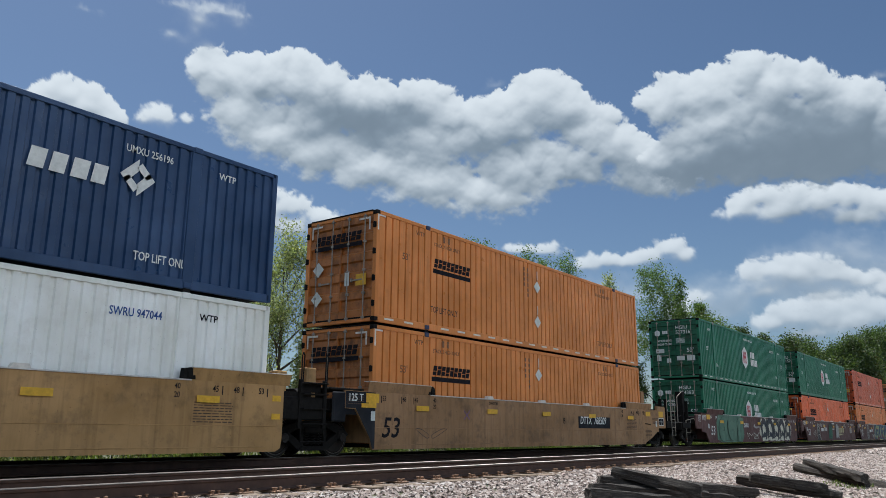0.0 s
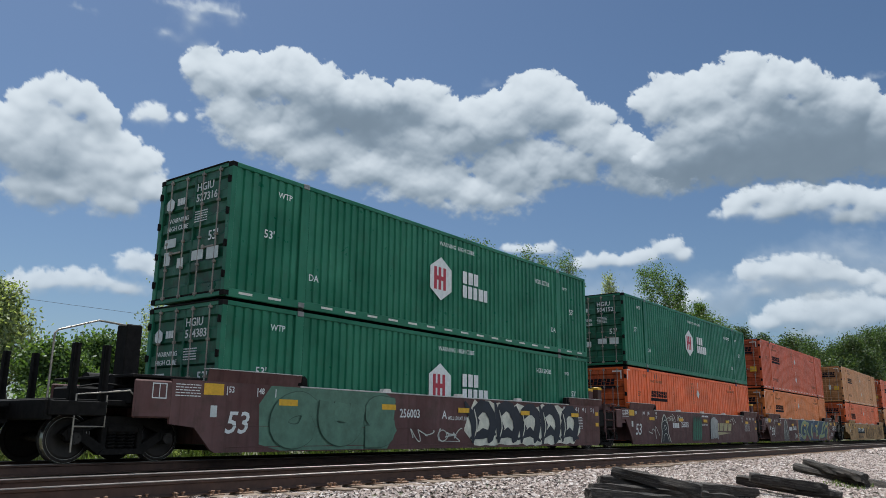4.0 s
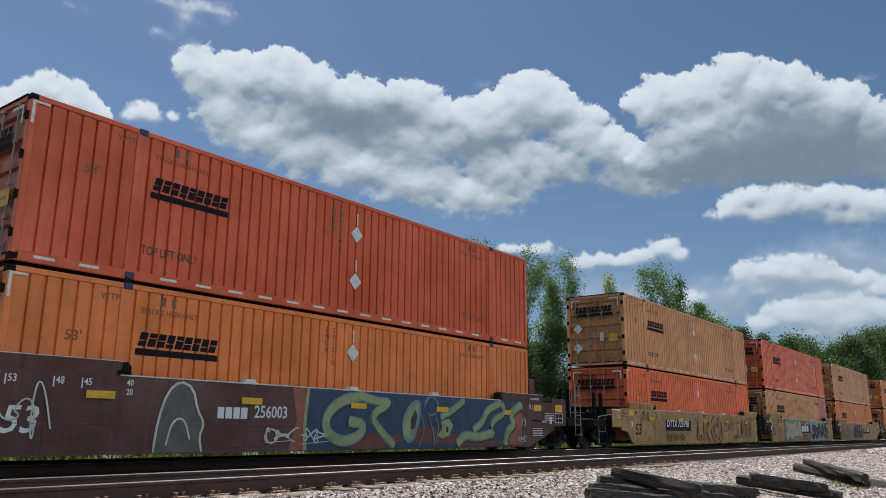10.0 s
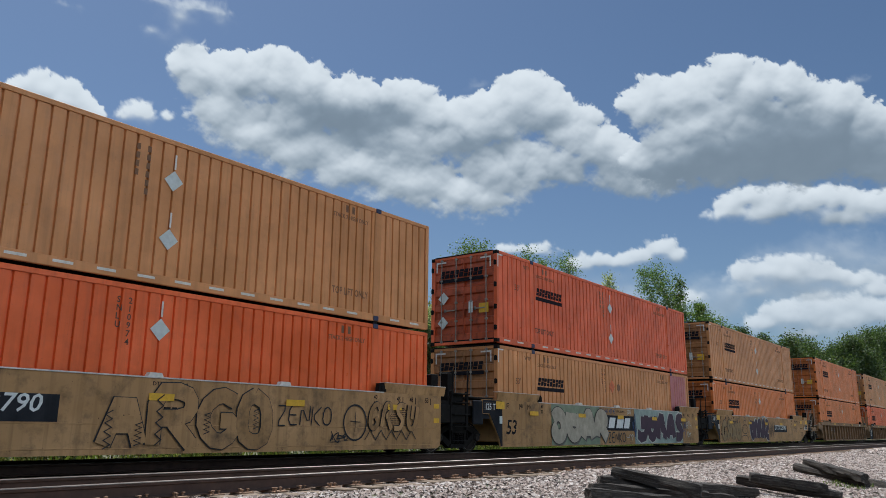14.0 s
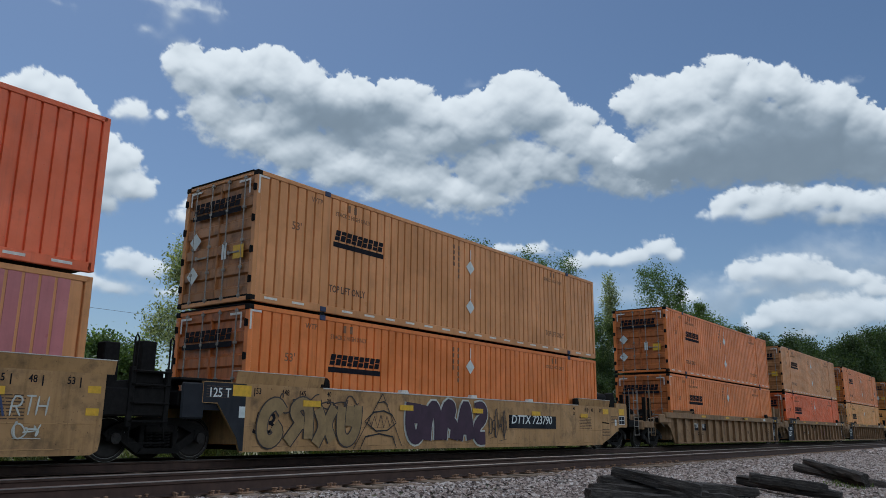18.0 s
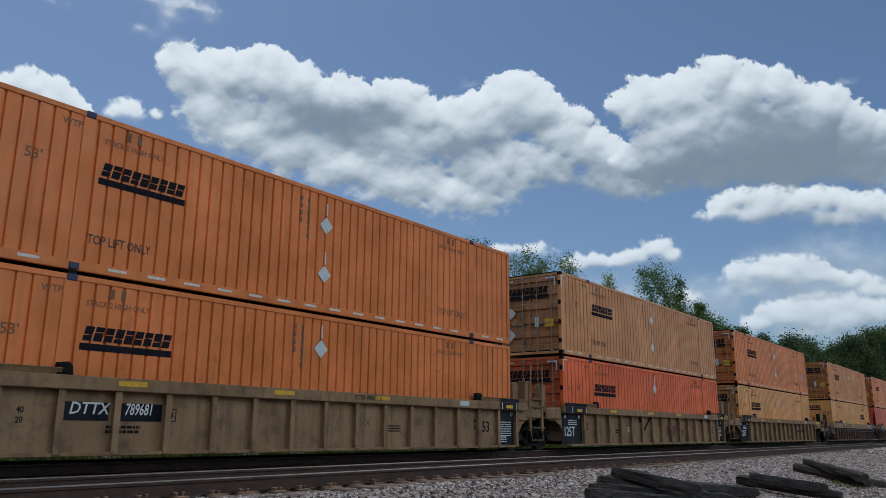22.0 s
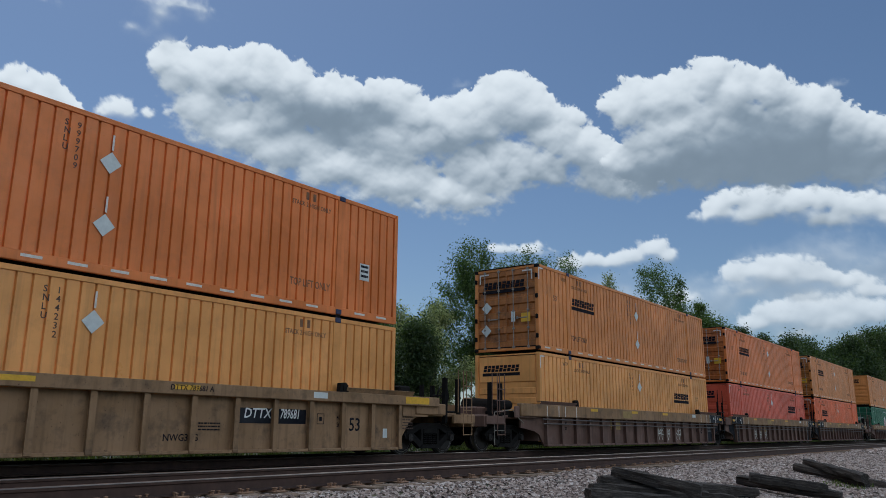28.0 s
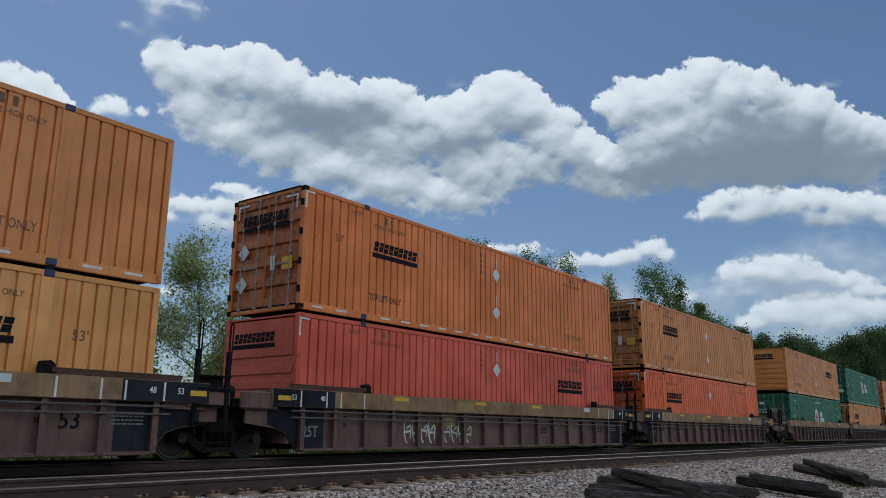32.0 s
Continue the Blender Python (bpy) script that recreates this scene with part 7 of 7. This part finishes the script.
def blurred(a, n):
    """A running mean over 2n + 1 cells, both ways, twice."""
    for axis in (0, 1, 0, 1):
        p = np.concatenate([np.repeat(a.take([0], axis), n + 1, axis), a, np.repeat(a.take([-1], axis), n, axis)], axis)
        c = np.cumsum(p, axis)
        m = a.shape[axis]
        a = (c.take(range(2 * n + 1, 2 * n + 1 + m), axis) - c.take(range(0, m), axis)) / (2 * n + 1)
    return a


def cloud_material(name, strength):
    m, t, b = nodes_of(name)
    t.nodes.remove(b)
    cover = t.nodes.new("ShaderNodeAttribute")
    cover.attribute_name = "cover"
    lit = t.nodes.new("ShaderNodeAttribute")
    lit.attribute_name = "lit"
    # the vapour's light and shade are painted as glow, by its lit value
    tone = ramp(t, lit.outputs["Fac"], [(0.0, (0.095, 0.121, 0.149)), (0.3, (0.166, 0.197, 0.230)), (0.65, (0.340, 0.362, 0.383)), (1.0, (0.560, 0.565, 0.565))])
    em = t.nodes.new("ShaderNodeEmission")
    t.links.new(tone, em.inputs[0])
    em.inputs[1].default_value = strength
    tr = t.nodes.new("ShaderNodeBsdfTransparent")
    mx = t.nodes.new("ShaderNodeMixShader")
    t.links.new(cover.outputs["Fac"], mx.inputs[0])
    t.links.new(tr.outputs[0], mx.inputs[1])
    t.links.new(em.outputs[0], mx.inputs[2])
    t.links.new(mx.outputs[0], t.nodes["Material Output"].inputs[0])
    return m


CLOUDS = []
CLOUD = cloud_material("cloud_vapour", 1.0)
# stronger glow for unseen clouds that brighten the train's near side
CLOUD_FILL = cloud_material("cloud_fill_glow", 3.5)


def cloud(blobs, seed, far, drift, words, soft=0.16, ragged=0.5, scale=1.0, body=0.62, top=0.9, thin=1.0, step=0.09, shade=(), vapour=None):
    """A far bank of vapour on a curved sheet round the eye. blobs: (azimuth, elevation, half width, half height) in degrees."""
    a0, a1 = min(q[0] - q[2] for q in blobs) - 1.5, max(q[0] + q[2] for q in blobs) + 1.5
    e0, e1 = min(q[1] - q[3] for q in blobs) - 1.5, max(q[1] + q[3] for q in blobs) + 1.5
    az, el = np.meshgrid(np.arange(a0, a1, step), np.arange(e0, e1, step), indexing="ij")
    cell = lambda deg: max(int(round(deg / step)), 1)
    wa = az + 0.35 * scale * drifts(az / (1.6 * scale), el / (1.6 * scale), seed + 90, 4)
    we = el + 0.35 * scale * drifts(az / (1.6 * scale) + 31, el / (1.6 * scale), seed + 95, 4)
    depth = np.full(az.shape, -9.0)
    for ca, ce, ra, re in blobs:
        d = min(ra, re) * (1 - np.sqrt(((wa - ca) / ra) ** 2 + ((we - ce) / re) ** 2))
        depth = np.logaddexp(5 * depth, 5 * d) / 5
    heap, heaps, size, gain = 0, [], 1.7 * scale, 0.62 * scale
    for k in range(4):
        b = puffs(wa / size + 7.7 * k, we / size + 3.1 * k, seed + k) - 0.62
        heaps.append(gain * b)
        size, gain = size * 0.52, gain * 0.56
    heap, lumps = sum(heaps), heaps[0] + heaps[1]
    # the tops stand up in round heaps, the undersides fray into drifts
    slope = np.clip(blurred(depth, cell(0.3)) - np.roll(blurred(depth, cell(0.3)), -cell(0.5), axis=1), -0.5, 0.5) * 2
    under = np.clip(0.45 - 0.9 * slope, 0, 1)
    fray = drifts(az / 1.3, el / 0.9, seed + 70, 6, 0.62)
    torn = drifts(wa / 0.55, we / 0.45, seed + 60, 5, 0.6)
    edge = depth - 0.12 + heap * (1 - 0.55 * under) + ragged * (fray * (0.55 + 1.1 * under) * np.clip(1.6 - 0.6 * depth, 0.3, 1) + 0.7 * torn * np.clip(1.1 - depth, 0, 1))
    rim = soft * (1 + 5.0 * under + 1.5 * np.clip(fray + 0.2, 0, 1))
    cover = np.clip(edge / rim, 0, 1)
    cover = cover * cover * (3 - 2 * cover) * thin
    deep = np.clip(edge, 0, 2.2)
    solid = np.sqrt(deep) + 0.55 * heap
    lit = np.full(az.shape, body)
    # painted brightness: thin rims as if sun came through, heaps as if lit from above
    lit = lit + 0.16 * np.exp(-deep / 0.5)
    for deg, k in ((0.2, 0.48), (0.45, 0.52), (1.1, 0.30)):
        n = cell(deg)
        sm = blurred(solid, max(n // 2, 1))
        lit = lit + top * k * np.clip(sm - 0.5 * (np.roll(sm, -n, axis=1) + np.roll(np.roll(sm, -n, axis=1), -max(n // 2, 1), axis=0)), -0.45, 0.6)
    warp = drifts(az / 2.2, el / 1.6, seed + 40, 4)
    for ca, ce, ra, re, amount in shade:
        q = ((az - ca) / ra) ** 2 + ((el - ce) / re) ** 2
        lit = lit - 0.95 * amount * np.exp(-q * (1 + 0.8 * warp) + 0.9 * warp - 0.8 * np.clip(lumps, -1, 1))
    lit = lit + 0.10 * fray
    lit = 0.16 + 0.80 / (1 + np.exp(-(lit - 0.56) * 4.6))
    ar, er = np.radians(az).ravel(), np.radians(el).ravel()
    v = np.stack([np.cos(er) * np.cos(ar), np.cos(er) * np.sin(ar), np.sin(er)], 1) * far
    n, mcount = az.shape
    idx = np.arange(n * mcount).reshape(n, mcount)
    keep = np.maximum.reduce([cover[:-1, :-1], cover[1:, :-1], cover[:-1, 1:], cover[1:, 1:]]).ravel() > 0.001
    f = np.stack([idx[:-1, :-1], idx[1:, :-1], idx[1:, 1:], idx[:-1, 1:]], -1).reshape(-1, 4)[keep]
    me = bpy.data.meshes.new("cloud")
    me.from_pydata(v.tolist(), [], f.tolist())
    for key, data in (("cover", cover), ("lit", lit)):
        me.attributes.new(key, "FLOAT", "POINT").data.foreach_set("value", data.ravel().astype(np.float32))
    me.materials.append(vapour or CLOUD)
    ob = new("cloud", me)
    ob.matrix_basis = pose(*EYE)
    tagged(ob, words, "cloud", "clouds in the sky", "backdrop")
    CLOUDS.append((ob, drift))


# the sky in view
# the first sheet paints pale horizon haze as a faint glow
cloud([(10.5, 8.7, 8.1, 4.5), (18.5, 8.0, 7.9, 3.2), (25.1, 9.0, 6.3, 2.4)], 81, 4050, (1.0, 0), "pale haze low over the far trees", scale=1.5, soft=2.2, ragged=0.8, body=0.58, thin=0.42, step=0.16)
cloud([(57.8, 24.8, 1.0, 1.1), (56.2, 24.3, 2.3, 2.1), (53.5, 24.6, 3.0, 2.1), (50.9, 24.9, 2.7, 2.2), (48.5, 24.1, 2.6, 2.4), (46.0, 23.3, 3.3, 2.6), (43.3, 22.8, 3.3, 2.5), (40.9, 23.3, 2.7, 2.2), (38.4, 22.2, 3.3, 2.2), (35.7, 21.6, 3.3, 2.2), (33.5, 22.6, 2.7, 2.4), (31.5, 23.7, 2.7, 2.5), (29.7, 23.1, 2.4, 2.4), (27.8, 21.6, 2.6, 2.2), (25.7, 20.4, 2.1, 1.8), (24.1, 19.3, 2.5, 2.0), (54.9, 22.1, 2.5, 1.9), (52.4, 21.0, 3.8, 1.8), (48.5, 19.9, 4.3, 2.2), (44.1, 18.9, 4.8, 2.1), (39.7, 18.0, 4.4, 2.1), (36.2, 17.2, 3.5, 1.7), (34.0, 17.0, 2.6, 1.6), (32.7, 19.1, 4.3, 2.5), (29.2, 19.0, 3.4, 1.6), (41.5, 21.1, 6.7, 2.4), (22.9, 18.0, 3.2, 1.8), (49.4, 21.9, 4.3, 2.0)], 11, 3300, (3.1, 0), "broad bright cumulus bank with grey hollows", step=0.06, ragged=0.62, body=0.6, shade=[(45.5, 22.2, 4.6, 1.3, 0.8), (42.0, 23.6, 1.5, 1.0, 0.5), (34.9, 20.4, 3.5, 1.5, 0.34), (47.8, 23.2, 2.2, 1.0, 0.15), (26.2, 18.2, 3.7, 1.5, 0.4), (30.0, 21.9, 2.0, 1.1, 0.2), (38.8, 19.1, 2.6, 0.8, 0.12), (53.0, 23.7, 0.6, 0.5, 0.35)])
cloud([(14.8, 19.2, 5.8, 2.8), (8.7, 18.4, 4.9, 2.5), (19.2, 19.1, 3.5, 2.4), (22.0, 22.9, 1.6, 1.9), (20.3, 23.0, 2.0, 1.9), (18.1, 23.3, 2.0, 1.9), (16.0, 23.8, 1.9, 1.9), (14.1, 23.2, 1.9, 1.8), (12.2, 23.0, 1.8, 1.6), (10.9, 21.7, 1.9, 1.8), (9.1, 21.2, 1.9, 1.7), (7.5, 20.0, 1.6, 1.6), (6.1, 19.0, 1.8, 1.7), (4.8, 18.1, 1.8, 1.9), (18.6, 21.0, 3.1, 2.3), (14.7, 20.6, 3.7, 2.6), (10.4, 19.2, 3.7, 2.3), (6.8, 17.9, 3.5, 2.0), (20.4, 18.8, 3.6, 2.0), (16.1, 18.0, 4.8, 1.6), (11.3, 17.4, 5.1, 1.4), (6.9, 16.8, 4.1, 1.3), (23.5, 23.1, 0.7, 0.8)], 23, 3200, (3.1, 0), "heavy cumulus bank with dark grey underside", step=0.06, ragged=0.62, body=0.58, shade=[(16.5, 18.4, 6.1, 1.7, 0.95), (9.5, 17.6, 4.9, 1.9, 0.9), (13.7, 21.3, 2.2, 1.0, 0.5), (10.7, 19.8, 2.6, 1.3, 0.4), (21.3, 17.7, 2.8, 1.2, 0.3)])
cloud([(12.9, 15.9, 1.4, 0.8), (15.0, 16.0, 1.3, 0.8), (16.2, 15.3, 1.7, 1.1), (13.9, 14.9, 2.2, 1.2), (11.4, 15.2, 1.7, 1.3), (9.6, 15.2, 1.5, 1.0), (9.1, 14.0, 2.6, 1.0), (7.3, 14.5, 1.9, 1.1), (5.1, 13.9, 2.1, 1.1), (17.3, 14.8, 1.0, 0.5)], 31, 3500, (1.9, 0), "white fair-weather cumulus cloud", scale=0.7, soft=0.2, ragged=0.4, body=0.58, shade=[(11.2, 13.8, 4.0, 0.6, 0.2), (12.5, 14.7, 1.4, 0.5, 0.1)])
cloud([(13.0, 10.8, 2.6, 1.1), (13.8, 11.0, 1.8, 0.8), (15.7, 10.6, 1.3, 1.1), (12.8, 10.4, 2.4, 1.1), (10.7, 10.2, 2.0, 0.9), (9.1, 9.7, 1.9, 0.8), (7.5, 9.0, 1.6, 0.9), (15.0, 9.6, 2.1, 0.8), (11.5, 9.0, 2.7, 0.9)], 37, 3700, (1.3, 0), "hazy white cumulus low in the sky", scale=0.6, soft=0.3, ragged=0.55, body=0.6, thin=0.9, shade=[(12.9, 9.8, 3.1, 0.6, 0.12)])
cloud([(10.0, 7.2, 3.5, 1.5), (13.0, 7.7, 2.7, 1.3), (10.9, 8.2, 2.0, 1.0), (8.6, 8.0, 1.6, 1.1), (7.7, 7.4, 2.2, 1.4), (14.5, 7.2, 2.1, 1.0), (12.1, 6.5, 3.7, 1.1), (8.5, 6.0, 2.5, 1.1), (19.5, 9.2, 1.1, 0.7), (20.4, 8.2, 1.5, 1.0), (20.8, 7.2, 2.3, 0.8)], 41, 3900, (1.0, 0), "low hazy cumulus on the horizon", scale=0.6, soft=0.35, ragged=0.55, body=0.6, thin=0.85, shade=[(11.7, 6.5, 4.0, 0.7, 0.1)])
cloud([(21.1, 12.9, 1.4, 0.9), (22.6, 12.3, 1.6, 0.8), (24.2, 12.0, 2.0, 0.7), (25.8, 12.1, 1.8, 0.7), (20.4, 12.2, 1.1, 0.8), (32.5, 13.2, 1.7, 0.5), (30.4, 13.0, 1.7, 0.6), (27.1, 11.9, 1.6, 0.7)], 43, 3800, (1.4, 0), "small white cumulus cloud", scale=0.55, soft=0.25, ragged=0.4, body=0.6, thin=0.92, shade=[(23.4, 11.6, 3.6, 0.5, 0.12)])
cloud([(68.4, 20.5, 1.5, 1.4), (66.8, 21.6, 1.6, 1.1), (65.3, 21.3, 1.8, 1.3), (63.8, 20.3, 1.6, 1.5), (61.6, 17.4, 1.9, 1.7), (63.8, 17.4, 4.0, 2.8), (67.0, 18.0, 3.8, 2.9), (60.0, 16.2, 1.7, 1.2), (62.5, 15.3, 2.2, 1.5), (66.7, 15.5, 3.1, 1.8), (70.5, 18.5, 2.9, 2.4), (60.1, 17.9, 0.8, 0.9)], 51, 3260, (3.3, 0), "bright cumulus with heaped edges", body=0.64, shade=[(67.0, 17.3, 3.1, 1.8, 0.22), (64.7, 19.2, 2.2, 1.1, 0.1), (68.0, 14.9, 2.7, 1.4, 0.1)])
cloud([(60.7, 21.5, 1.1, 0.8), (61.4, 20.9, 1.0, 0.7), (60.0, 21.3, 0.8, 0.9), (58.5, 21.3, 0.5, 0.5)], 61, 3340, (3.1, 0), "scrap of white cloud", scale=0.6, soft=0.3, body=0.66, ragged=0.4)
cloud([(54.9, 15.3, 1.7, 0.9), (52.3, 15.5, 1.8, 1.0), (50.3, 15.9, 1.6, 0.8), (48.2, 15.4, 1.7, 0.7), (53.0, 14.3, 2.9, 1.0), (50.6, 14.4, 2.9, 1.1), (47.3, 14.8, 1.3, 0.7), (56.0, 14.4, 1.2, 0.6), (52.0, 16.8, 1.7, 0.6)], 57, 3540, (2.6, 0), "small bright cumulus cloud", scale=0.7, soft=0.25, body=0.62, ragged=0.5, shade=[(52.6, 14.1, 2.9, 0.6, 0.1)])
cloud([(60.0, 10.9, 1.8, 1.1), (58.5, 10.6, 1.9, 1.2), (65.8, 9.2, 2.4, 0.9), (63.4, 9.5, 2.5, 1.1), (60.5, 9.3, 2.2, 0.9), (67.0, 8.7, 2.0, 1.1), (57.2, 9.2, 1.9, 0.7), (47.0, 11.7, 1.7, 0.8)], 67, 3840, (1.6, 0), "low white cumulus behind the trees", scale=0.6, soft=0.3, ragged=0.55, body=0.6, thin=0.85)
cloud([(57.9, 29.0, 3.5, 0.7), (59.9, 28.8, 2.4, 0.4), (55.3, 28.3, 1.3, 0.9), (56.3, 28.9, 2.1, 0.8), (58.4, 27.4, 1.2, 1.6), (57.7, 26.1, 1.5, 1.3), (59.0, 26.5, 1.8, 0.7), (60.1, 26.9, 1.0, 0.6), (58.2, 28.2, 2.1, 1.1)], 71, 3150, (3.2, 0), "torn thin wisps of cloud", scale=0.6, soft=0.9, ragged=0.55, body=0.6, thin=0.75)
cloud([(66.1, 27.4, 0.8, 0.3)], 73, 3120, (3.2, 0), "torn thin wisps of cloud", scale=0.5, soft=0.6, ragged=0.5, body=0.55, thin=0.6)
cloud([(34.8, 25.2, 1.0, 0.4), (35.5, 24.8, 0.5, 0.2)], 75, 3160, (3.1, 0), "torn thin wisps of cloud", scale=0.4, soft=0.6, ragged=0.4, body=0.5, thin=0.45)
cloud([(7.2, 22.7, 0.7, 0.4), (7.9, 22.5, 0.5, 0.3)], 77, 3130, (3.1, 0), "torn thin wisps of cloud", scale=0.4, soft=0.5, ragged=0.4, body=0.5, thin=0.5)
# out of view, more of the same clouds are added, glowing as fill light
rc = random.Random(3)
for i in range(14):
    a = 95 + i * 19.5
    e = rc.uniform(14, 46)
    cloud([(a + rc.uniform(-5, 5), e + rc.uniform(-3, 3), rc.uniform(7, 12), rc.uniform(4, 8)) for _ in range(6)], 200 + i, 3300, (2.0, 0), "bright cumulus cloud behind the viewer", step=0.5, scale=2.0, vapour=CLOUD_FILL if 205 < a < 325 else CLOUD)


def shade_cloud():
    """A thin cloud that drifts in before the sun."""
    n = 40
    s = Shape()
    us, vs = [-(i / n) ** 2 * 900 for i in range(n + 1)], [-700 + 1400 * j / n for j in range(n + 1)]
    s.v = [(v, u, 0) for u in us for v in vs]
    s.f = [(i * (n + 1) + j, (i + 1) * (n + 1) + j, (i + 1) * (n + 1) + j + 1, i * (n + 1) + j + 1) for i in range(n) for j in range(n)]
    me = s.mesh("cloud", CLOUD)
    cover = []
    for u in us:
        q = min(-u / 32.0, 1.0)
        cover += [0.86 * q * q * (3 - 2 * q)] * (n + 1)
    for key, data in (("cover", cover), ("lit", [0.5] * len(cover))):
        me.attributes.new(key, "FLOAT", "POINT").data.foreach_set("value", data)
    ob = new("cloud", me)
    tagged(ob, "thin veil of cloud drifting before the sun", "cloud", "clouds in the sky", "backdrop")
    return ob


VEIL = shade_cloud()
VEIL_AT = SUN_WAY * 1300 + Vector((25, -6, 0))


# ---------------------------------------------------------------- what moves
def motions():
    rows = list(range(33))
    for ob, (x, y, z) in CARS + CONTAINERS:
        walk(ob, [(t, pose(x - TRAVEL[t], y, z)) for t in rows])
    # wheels roll on the rails
    turns = []
    for i in range(0, 961, 2):
        t = i / 30
        k = min(int(t), 31)
        turns.append((t, -math.degrees((TRAVEL[k] + (TRAVEL[k + 1] - TRAVEL[k]) * (t - k)) / WHEEL_R)))
    for ob, x in WHEELS:
        walk(ob, [(t, pose(x, 0, WHEEL_R, 0, a, 0)) for t, a in turns])
    walk(VEIL, [(t, pose(VEIL_AT.x, VEIL_AT.y + 8.0 * (t - 13.1), VEIL_AT.z)) for t in (0.0, 32.0)])
    for ob, (da, de) in CLOUDS:
        walk(ob, [(0.0, pose(*EYE, 0, 0, -da / 2)), (32.0, pose(*EYE, 0, 0, da / 2))])


motions()
